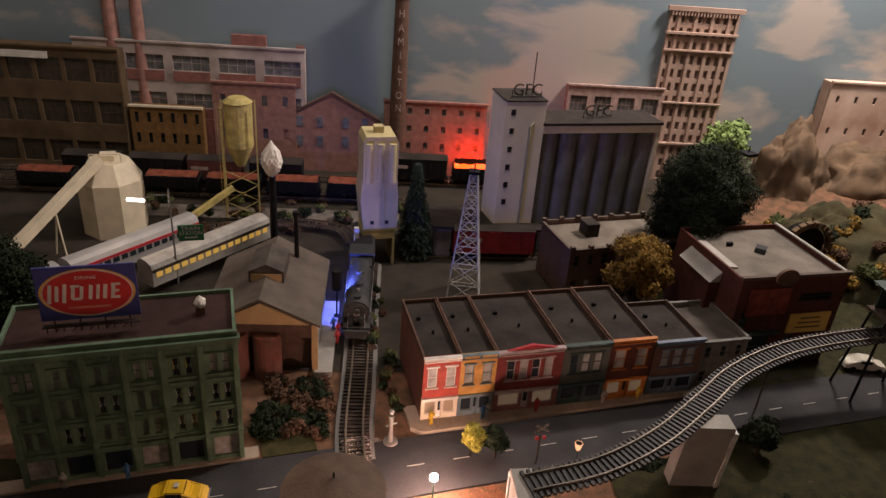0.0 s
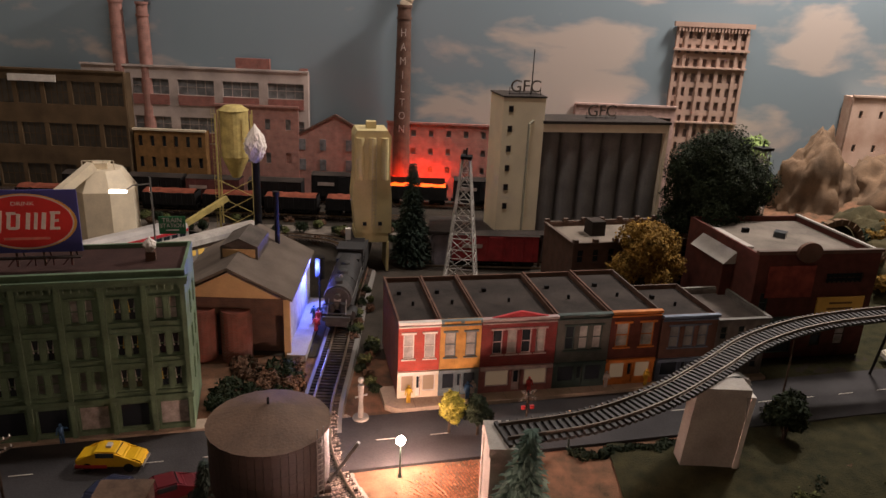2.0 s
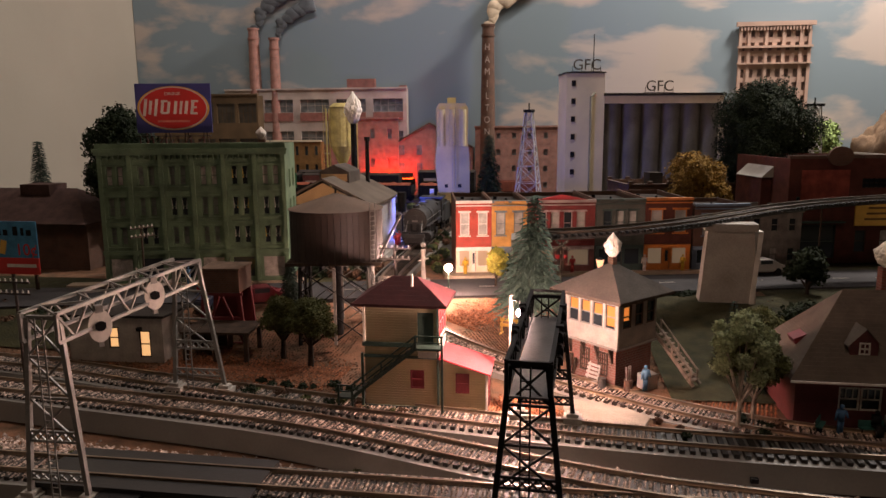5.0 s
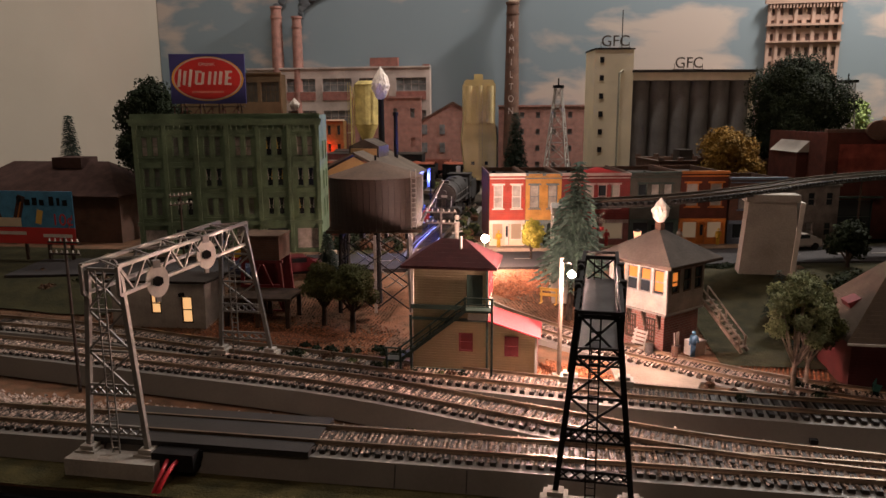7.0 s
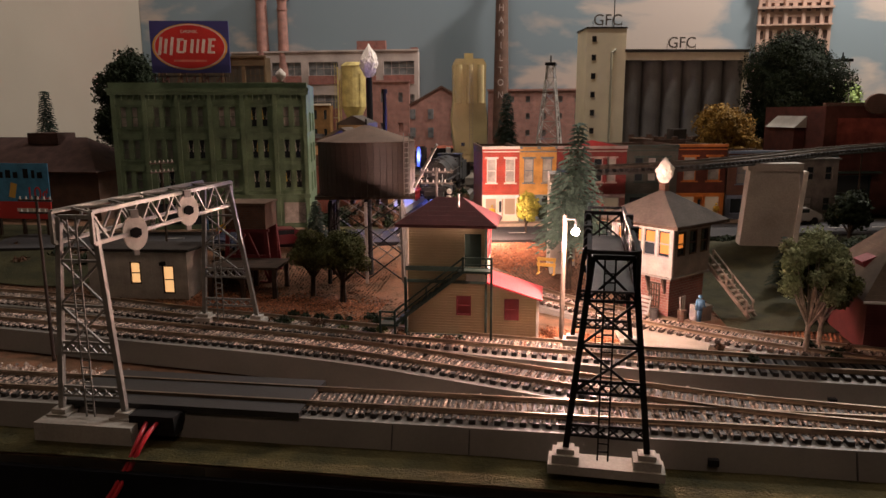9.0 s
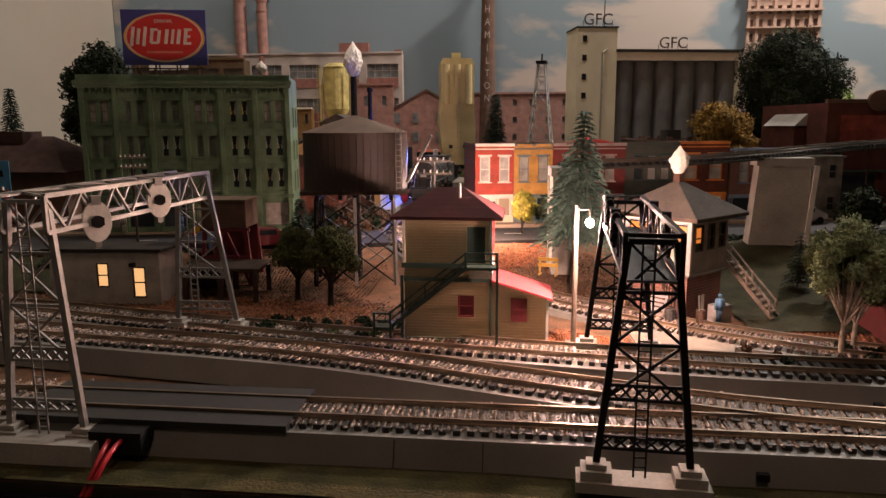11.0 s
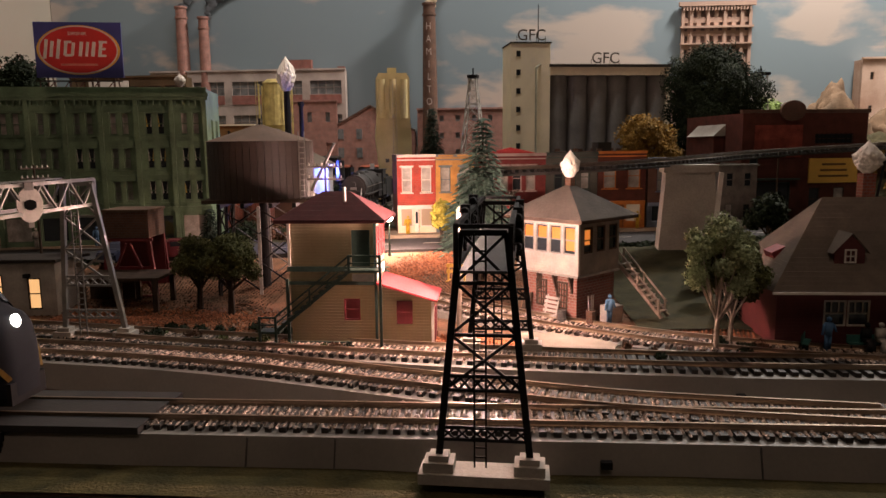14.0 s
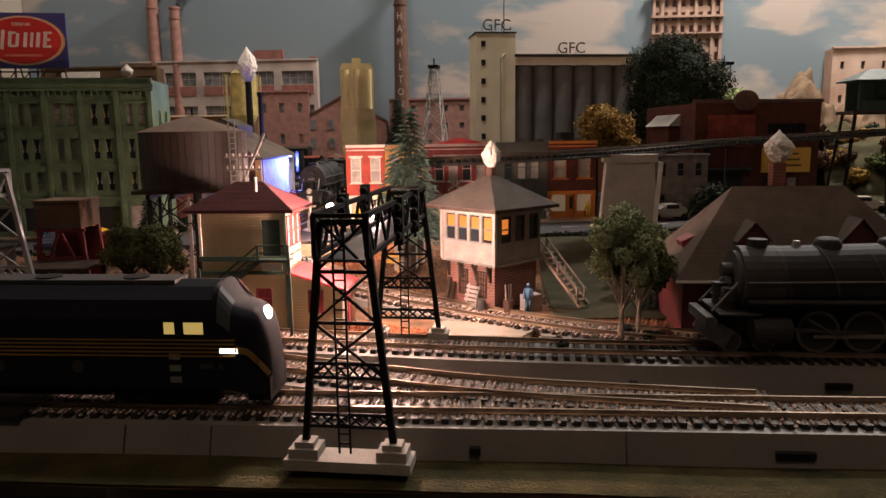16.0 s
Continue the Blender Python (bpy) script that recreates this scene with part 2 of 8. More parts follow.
def wall_holes(bm, w, h, t, holes, y=0.0):
    """An upright wall w wide from x=0, its face at y, t thick towards +y, with rectangular holes (x0, z0, x1, z1) through it."""
    xs = sorted({0, w, *[v for a in holes for v in (a[0], a[2])]})
    zs = sorted({0, h, *[v for a in holes for v in (a[1], a[3])]})
    for x0, x1 in zip(xs, xs[1:]):
        run = None
        for z0, z1 in zip(zs, zs[1:]):
            cx, cz = (x0 + x1) / 2, (z0 + z1) / 2
            solid = not any(a[0] < cx < a[2] and a[1] < cz < a[3] for a in holes)
            if solid:
                run = [z0, z1] if run is None else [run[0], z1]
            if run and (not solid or z1 == zs[-1]):
                box(bm, cx, y + t / 2, run[0], x1 - x0, t, run[1] - run[0])
                run = None


FU, FV = (0.9834, -0.1812), (0.1812, 0.9834)  # the room's own axes: along the table's front, and away from it
RZ = -10.44


def room(u, v, z=0.0, rz=0.0):
    return pose(u * FU[0] + v * FV[0], u * FU[1] + v * FV[1], z, 0, 0, RZ + rz)


def height(x, y):
    """The land's height: a front ledge, the yard, the town on its terrace."""
    u, v = x * FU[0] + y * FU[1], x * FV[0] + y * FV[1]
    def step(a, b, q):
        s = min(1, max(0, (q - a) / (b - a)))
        return s * s * (3 - 2 * s)
    edge = np.interp(u, (-1.1, -0.5, -0.2, 0.05, 0.3, 0.6), (0.46, 0.435, 0.383, 0.343, 0.325, 0.318))
    h = -0.004 + 0.021 * step(edge, edge + 0.022, v) + 0.028 * step(0.52, 0.72, y + 0.25 * max(0.0, x - 0.4))
    h += 0.036 * step(1.55, 1.75, v)
    h += 0.10 * step(1.05, 1.5, x) * step(0.95, 1.3, y)
    return h + 0.0015 * noise.noise((x * 12, y * 12, 0)) + 0.0006 * noise.noise((x * 60, y * 60, 3))


# ---- the setting ----
def sheet(name, material, u0, u1, v0, v1, nu, nv, lift=0.0, label="", kind="structure"):
    bm = bmesh.new()
    rows = []
    for j in range(nv + 1):
        v = v0 + (v1 - v0) * j / nv
        row = []
        for i in range(nu + 1):
            u = u0 + (u1 - u0) * i / nu
            x, y = u * FU[0] + v * FV[0], u * FU[1] + v * FV[1]
            row.append(bm.verts.new((x, y, height(x, y) + lift)))
        rows.append(row)
    for j in range(nv):
        for i in range(nu):
            bm.faces.new((rows[j][i], rows[j][i + 1], rows[j + 1][i + 1], rows[j + 1][i]))
    ob = part(name, bm, material, smooth=True)
    return tagged(ob, label, "ground", kind=kind)
tagged(sheet("ground", EARTH, -1.14, 1.75, 0.15, 1.94, 150, 120), "reddish brown earth with gravel and worn turf")
tagged(sheet("back_ground", paint("dark_scrub_earth", (0.034, 0.026, 0.019), 0.95, 0.5, 20, 0.8, other=(0.02, 0.017, 0.012), fine=700), -1.138, 0.85, 1.02, 1.94, 60, 36, 0.002), "dark scrubby earth round the depot and back tracks")
GRASSD = paint("dark_olive_turf", (0.034, 0.030, 0.012), 0.95, 0.5, 45, 1.0, other=(0.014, 0.015, 0.006), fine=420)
tagged(sheet("turf", GRASSD, 0.33, 1.74, 0.44, 0.80, 100, 40, 0.0025), "dark olive turf beside the road")
tagged(sheet("east_scrub", GRASSD, 0.52, 1.74, 0.79, 1.60, 80, 50, 0.0021), "dark scrubby turf below the eastern hills")
tagged(sheet("west_turf", GRASSD, -1.138, -0.40, 0.50, 0.80, 50, 20, 0.0024), "dark olive turf round the yard house")
tagged(sheet("front_turf", GRASS, -1.14, 1.75, 0.15, 0.196, 60, 4, 0.0018), "dull olive turf strip along the table's edge")


def shell():
    """The room round the table: backdrop, walls, floor, ceiling, table front."""
    def slab(name, mat, label, cat, *b):
        tagged(one(name, mat, m=room(0, 0), boxes=[b]), label, cat, kind="structure")
    slab("backdrop", SKY, "printed paper sky with warm clouds", "backdrop", 0.470, 1.95, -0.3, 3.22, 0.02, 2.1)
    slab("wall_west", WALLW, "cream painted room wall", "wall", -1.182, 0.0, -1.45, 0.08, 4.3, 3.8)
    slab("wall_east", WALLW, "cream painted room wall", "wall", 2.2, 0.0, -1.45, 0.08, 4.3, 3.8)
    slab("wall_south", WALLW, "cream painted room wall", "wall", 0.44, -2.1, -1.45, 3.6, 0.08, 3.8)
    slab("wall_north", WALLW, "cream painted room wall behind the backdrop", "wall", 0.44, 2.25, -1.45, 3.6, 0.08, 3.8)
    slab("floor", paint("dark_carpet", (0.02, 0.02, 0.025), 0.95), "dark carpet floor", "floor", 0.44, 0.0, -1.5, 3.6, 4.3, 0.05)
    slab("ceiling", WALLW, "cream painted ceiling", "ceiling", 0.44, 0.0, 2.3, 3.6, 4.3, 0.05)
    slab("table_front", paint("black_cloth", (0.006, 0.006, 0.008), 0.95), "black cloth skirt under the table edge", "table skirt", 0.25, 0.147, -1.45, 3.0, 0.004, 1.44)


shell()


# ---- tracks ----
def spline(pts, step):
    """Points at even steps along a smooth line through pts (x, y, z), with their headings."""
    P = [Vector(p) for p in pts]
    P = [2 * P[0] - P[1], *P, 2 * P[-1] - P[-2]]
    dense = []
    for a, b, c, d in zip(P, P[1:], P[2:], P[3:]):
        for i in range(24):
            t = i / 24
            dense.append(0.5 * (2 * b + (c - a) * t + (2 * a - 5 * b + 4 * c - d) * t * t + (3 * b - a - 3 * c + d) * t ** 3))
    dense.append(P[-2])
    out, left = [], 0.0
    for a, b in zip(dense, dense[1:]):
        seg = (b - a).length
        while left <= seg:
            q = a.lerp(b, left / seg)
            out.append((q, math.atan2(b.y - a.y, b.x - a.x)))
            left += step
        left -= seg
    return out


def sweep(bm, line, prof):
    """A profile of (side, up) points carried along a line."""
    rings = [[bm.verts.new((q.x - math.sin(h) * s, q.y + math.cos(h) * s, q.z + z)) for s, z in prof] for q, h in line]
    n = len(prof)
    for a, b in zip(rings, rings[1:]):
        for i in range(n):
            bm.faces.new((a[i], a[(i + 1) % n], b[(i + 1) % n], b[i]))
    bm.faces.new(rings[0][::-1]), bm.faces.new(rings[-1])


TIEMESH = []


def track(name, pts, label, bed=True, single=False, tie=TIE, pitch=0.0088, rail=None):
    """Rails and ties on a line whose z is the tops of the ties; bed: grey sloping roadbed under them."""
    root = thing(name, pose(0, 0, 0), label, "railway track", kind="structure")
    line = spline(pts, 0.012)
    if bed:
        bm = bmesh.new()
        sweep(bm, line, [(-0.036, -0.0225), (-0.0295, -0.0032), (0.0295, -0.0032), (0.036, -0.0225)])
        part("roadbed", bm, ROADBED, root, "grey moulded plastic roadbed")
    for s in (-0.0135, 0.0135):
        bm = bmesh.new()
        sweep(bm, line, [(s - 0.0018, 0), (s - 0.0018, 0.0006), (s - 0.0005, 0.0011), (s - 0.0005, 0.0026), (s - 0.0010, 0.0037), (s + 0.0010, 0.0037), (s + 0.0005, 0.0026), (s + 0.0005, 0.0011), (s + 0.0018, 0.0006), (s + 0.0018, 0)])
        part("rail", bm, rail or RAIL, root)
    ties = spline(pts, pitch)
    if single:
        bm = bmesh.new()
        box(bm, 0, 0, -0.0034, 0.0044, 0.047, 0.0035)
        first = None
        for q, h in ties[:300]:
            m = Matrix.Translation(q) @ pose(0, 0, 0, 0, 0, math.degrees(h))
            if first is None:
                first = part("tie", bm, tie, root, m=m)
            else:
                same("tie", first, root, m)
    else:
        bm = bmesh.new()
        for q, h in ties:
            box(bm, q.x, q.y, q.z - 0.0034, 0.0044, 0.047, 0.0035, math.degrees(h))
        part("ties", bm, tie, root)["kind"] = "stuff"
    return root


def uvz(u, v, z):
    return (u * FU[0] + v * FV[0], u * FU[1] + v * FV[1], z)


MAIN = [uvz(-1.138, 0.2225, 0.0185), uvz(-0.5, 0.2225, 0.0185), uvz(0.2, 0.2225, 0.0185), uvz(0.9, 0.2225, 0.0185), uvz(1.7, 0.2225, 0.0185)]
SIDING = [uvz(-1.138, 0.425, 0.0205), uvz(-0.6, 0.405, 0.0205), uvz(-0.23, 0.363, 0.0205), uvz(-0.03, 0.334, 0.0205), uvz(0.147, 0.284, 0.0205), uvz(0.28, 0.250, 0.0198), uvz(0.45, 0.230, 0.0192)]
PASSING = [uvz(-1.138, 0.49, 0.0210), uvz(-0.5, 0.465, 0.0210), uvz(-0.2, 0.415, 0.0210), uvz(0.05, 0.372, 0.0210), uvz(0.3, 0.342, 0.0210), uvz(0.6, 0.335, 0.0210), uvz(1.7, 0.335, 0.0210)]
BRANCH = [(0.205, 1.40, 0.056), (0.165, 1.20, 0.056), (0.128, 1.0, 0.056), (0.098, 0.84, 0.054), (0.098, 0.735, 0.050), (0.130, 0.63, 0.043), (0.185, 0.545, 0.033), (0.262, 0.462, 0.026), (0.36, 0.376, 0.0215), (0.47, 0.298, 0.0215), (0.62, 0.235, 0.0215)]
HIGH = [(0.285, 0.605, 0.158), (0.39, 0.615, 0.160), (0.495, 0.650, 0.163), (0.595, 0.705, 0.166), (0.69, 0.76, 0.170), (0.80, 0.795, 0.175), (0.92, 0.806, 0.180), (1.06, 0.80, 0.187), (1.25, 0.78, 0.195)]
BACK = [uvz(-1.138, 1.83, 0.088), uvz(-0.4, 1.83, 0.088), uvz(0.3, 1.83, 0.088), uvz(1.0, 1.83, 0.088), uvz(1.7, 1.83, 0.088)]
track("front_track", MAIN, "grey roadbed track with bright rails along the table's front", single=True)
track("siding_track", SIDING, "diagonal grey roadbed track joining the yard", single=True)
track("passing_track", PASSING, "ballasted track before the signal towers", single=True)
track("branch_track", BRANCH, "curving branch track that climbs to the town", tie=TIEW)
track("back_track", BACK, "dark track along the backdrop", bed=False, tie=TIEW)
high = track("trestle_track", HIGH, "elevated bridge track curving over the road", bed=False, rail=paint("tarnished_rail", (0.16, 0.125, 0.095), 0.42, 0.25, 60, 0.05, 0.6))
bm = bmesh.new()
sweep(bm, spline(HIGH, 0.012), [(-0.0175, -0.0072), (-0.0175, -0.0050), (-0.016, -0.0036), (0.016, -0.0036), (0.0175, -0.0050), (0.0175, -0.0072)])
part("bridge_girder", bm, paint("dark_bridge_girder", (0.05, 0.045, 0.04), 0.5), high)


def ballast(name, lines, count, width, spread, label, size=0.0016, mat=None):
    """Loose stones along the tracks, one heap of small rough stones."""
    rng = random.Random(7)
    verts, faces = [], []
    for pts in lines:
        line = spline(pts, 0.004)
        for _ in range(int(count * len(line)) if name == "track_ballast" else count):
            q, h = rng.choice(line)
            s = rng.uniform(-width, width) + rng.gauss(0, spread)
            x, y = q.x - math.sin(h) * s, q.y + math.cos(h) * s
            z = q.z - 0.0005 if abs(s) < 0.029 and q.z > 0.002 else height(x, y) + 0.0004
            r = size * rng.uniform(0.5, 1.15)
            k = len(verts)
            for dx, dy, dz in ((1, 0, 0), (0, 1, 0), (-1, 0, 0), (0, -1, 0), (0, 0, 0.9), (0, 0, -0.6)):
                verts.append((x + r * (dx + rng.uniform(-0.4, 0.4)), y + r * (dy + rng.uniform(-0.4, 0.4)), z + r * (dz + rng.uniform(-0.3, 0.3))))
            for a, b, c in ((0, 1, 4), (1, 2, 4), (2, 3, 4), (3, 0, 4), (1, 0, 5), (2, 1, 5), (3, 2, 5), (0, 3, 5)):
                faces.append((k + a, k + b, k + c))
    me = bpy.data.meshes.new(name)
    me.from_pydata(verts, [], faces)
    me.materials.append(mat or STONE)
    return tagged(new(name, me), label, "ballast", kind="stuff")


ballast("track_ballast", [MAIN[1:4], SIDING[1:], PASSING[1:5], BRANCH[3:]], 42, 0.0215, 0.0015, "pale pinkish loose ballast between the rails")
ballast("loose_stones", [[uvz(-0.6, 0.30, 0.001), uvz(-0.2, 0.29, 0.001), uvz(-0.02, 0.272, 0.001)], [uvz(0.3, 0.285, 0.001), uvz(0.5, 0.28, 0.001), uvz(1.0, 0.278, 0.001)], [uvz(0.0, 0.275, 0.001), uvz(0.15, 0.262, 0.001), uvz(0.3, 0.262, 0.001)]], 2600, 0.013, 0.005, "scattered pale stones between the tracks", 0.0021)
ballast("edge_crumbs", [[uvz(-0.3, 0.178, -0.002), uvz(0.3, 0.178, -0.002), uvz(0.8, 0.178, -0.002)]], 90, 0.002, 0.004, "crumbs of ballast along the table edge", 0.0012)

# roadbed joints and connector slots on the front track
fj = thing("roadbed_fittings", pose(0, 0, 0), "dark connector slots and seams in the grey roadbed", "track fitting", kind="structure")
SEAM = paint("seam_shadow", (0.05, 0.045, 0.04))
for u in (-0.19, 0.048, 0.102, 0.35, 0.60):
    one("seam", SEAM, fj, m=room(u, 0.1895, -0.004), boxes=[(0, -0.0032, 0, 0.0007, 0.002, 0.0195, 0, 0, -18)])
for u, v, w in ((0.262, 0.1875, 0.0065), (0.445, 0.1885, 0.022), (0.375, 0.300, 0.006), (0.52, 0.2995, 0.018)):
    one("slot", BLACK, fj, m=room(u, v, 0.002 if v < 0.25 else 0.004), boxes=[(0, 0, 0, w, 0.004, 0.0042)])

# grade crossing board in the front track, and the plug with its red wires
cross = thing("crossing_board", pose(0, 0, 0), "black rerailer board set in the front track", "track board", kind="structure")
BOARD = paint("black_moulding", (0.018, 0.016, 0.015), 0.5, 0.2, 40)
for dy, w, z in ((0, 0.0225, 0.0165), (-0.0235, 0.0165, 0.0155), (0.0235, 0.0165, 0.0155)):
    one("board", BOARD, cross, m=room(-0.112, 0.2225), boxes=[(0, dy, z, 0.185, w, 0.0046)])
plug = thing("track_plug", room(-0.124, 0.184, 0.002), "black track plug with twin red wires", "plug")
one("housing", BLACK, plug, boxes=[(0, 0, 0.001, 0.034, 0.014, 0.014), (0.012, 0.006, 0.008, 0.012, 0.008, 0.006, 20)])
for k, dx in enumerate((-0.004, 0.004)):
    cu = bpy.data.curves.new("wire", "CURVE")
    cu.dimensions, cu.bevel_depth, cu.bevel_resolution = "3D", 0.0016, 3
    sp = cu.splines.new("BEZIER")
    pp = [(dx, -0.006, 0.010), (dx * 0.6 + 0.001, -0.020, 0.006), (-0.004 + dx * 0.4, -0.034, -0.012), (-0.016 + dx * 0.5, -0.046, -0.034), (-0.036 + dx * 0.6, -0.052, -0.048), (-0.046 + dx, -0.050, -0.075), (-0.05 + dx, -0.045, -0.2)]
    sp.bezier_points.add(len(pp) - 1)
    for q, c in zip(sp.bezier_points, pp):
        q.co, q.handle_left_type, q.handle_right_type = c, "AUTO", "AUTO"
    cu.materials.append(paint("red_wire", (0.5, 0.02, 0.03), 0.4))
    w = new("wire", cu)
    w.parent = plug

# ---- road and pavements ----
road = thing("road", pose(0.2, 0.775, 0.0, 0, 0, 2.2), "dark asphalt street with white dashes", "road", kind="structure")
one("asphalt", ASPHALT, road, boxes=[(0.25, -0.002, 0.030, 1.9, 0.118, 0.0195)])
for i in range(-6, 14):
    one("dash", LINE, road, boxes=[(i * 0.072 - 0.02, -0.004, 0.0500, 0.026, 0.0012, 0.0004)])
kerb = thing("pavement", pose(0.2, 0.85, 0, 0, 0, 2.2), "pale tan pavement before the shops", "pavement", kind="structure")
bm = bmesh.new()
prism(bm, [(0.01, -0.016), (0.0, -0.012), (-0.012, 0.0), (-0.012, 0.05), (0.6, 0.05), (0.6, -0.016)], 0.018, pose(0, 0, 0.036))
part("slab", bm, PAVE, kerb)
for i in range(17):
    one("joint", paint("pavement_joint", (0.16, 0.12, 0.09)) if i == 0 else bpy.data.materials["pavement_joint"], kerb, boxes=[(0.03 + i * 0.034, -0.002, 0.0541, 0.0006, 0.026, 0.0002)])
kerb2 = thing("pavement", pose(-0.2, 0.83, 0, 0, 0, 2.3), "pale tan pavement before the green block", "pavement", kind="structure")
one("slab", PAVE, kerb2, boxes=[(-0.03, 0, 0.036, 0.37, 0.024, 0.016)])
one("verge", GRASS, kerb2, boxes=[(0.2, 0.05, 0.03, 0.08, 0.12, 0.018)])

# pale gravel shoulder along the branch track, and the plaster patch by the tower
bm = bmesh.new()
sweep(bm, spline(BRANCH[3:9], 0.008), [(-0.020, -0.02), (-0.020, -0.0055), (0.020, -0.0055), (0.036, -0.0058), (0.046, -0.012), (0.046, -0.02)])
tagged(part("gravel_shoulder", bm, paint("pinkish_gravel", (0.36, 0.27, 0.215), 0.95, 0.45, 60, 1.0, other=(0.12, 0.085, 0.06), fine=700)), "pale pinkish gravel beside the branch track", "gravel", kind="structure")
bm = bmesh.new()
prism(bm, [(0.286, 0.330), (0.352, 0.302), (0.368, 0.330), (0.330, 0.392), (0.292, 0.376)], 0.006, pose(0, 0, 0.0130))
tagged(part("plaster_patch", bm, paint("pale_plaster_ground", (0.29, 0.245, 0.20), 0.9, 0.2, 30, 0.4)), "pale plaster ground beside the branch track", "ground", kind="structure")
LITTER = paint("russet_litter", (0.30, 0.115, 0.055), 0.95, 0.3, 200, 0.2, per=0.5)
ballast("leaf_litter", [[(0.20, 0.35, 0), (0.235, 0.345, 0), (0.262, 0.375, 0)], [(-0.30, 0.50, 0), (-0.14, 0.46, 0), (0.05, 0.40, 0)], [(-0.16, 0.52, 0), (-0.06, 0.50, 0), (0.06, 0.47, 0)], [(0.20, 0.62, 0), (0.235, 0.66, 0), (0.30, 0.69, 0)], [(0.40, 0.37, 0), (0.44, 0.345, 0), (0.49, 0.32, 0)]], 4200, 0.02, 0.014, "russet leaf litter over the yard earth", 0.0013, LITTER)
SCRAP = paint("brown_grit", (0.11, 0.065, 0.04), 0.95, 0.3, 200, 0.2, per=0.6)
ballast("yard_grit", [[(-0.45, 0.56, 0), (-0.1, 0.50, 0), (0.08, 0.44, 0)], [(-0.30, 0.60, 0), (-0.05, 0.60, 0), (0.06, 0.57, 0)], [(0.22, 0.55, 0), (0.30, 0.58, 0), (0.36, 0.63, 0)], [(0.40, 0.45, 0), (0.50, 0.50, 0), (0.70, 0.55, 0)]], 5000, 0.04, 0.02, "dark grit scattered over the yard", 0.0011, SCRAP)

# ---- buildings ----
def sash(name, parent, x, z, w, h, y, frame_mat, pane_mat, bars=1, m=None, deep=0.0015):
    """A window set in an opening: a frame with a bar, and a pane behind it."""
    t = min(0.0014, w * 0.14)
    bx = [(x - w / 2 + t / 2, y, z, t, 0.0012, h), (x + w / 2 - t / 2, y, z, t, 0.0012, h), (x, y, z, w - 2 * t, 0.0012, t), (x, y, z + h - t, w - 2 * t, 0.0012, t)]
    if bars:
        bx.append((x, y, z + h / 2 - t / 2, w - 2 * t, 0.0012, t * 0.8))
    win = one(name, frame_mat, parent, m=m, boxes=bx)
    one("pane", pane_mat, win, boxes=[(x, y + deep, z, w - t, 0.0006, h)])
    return win


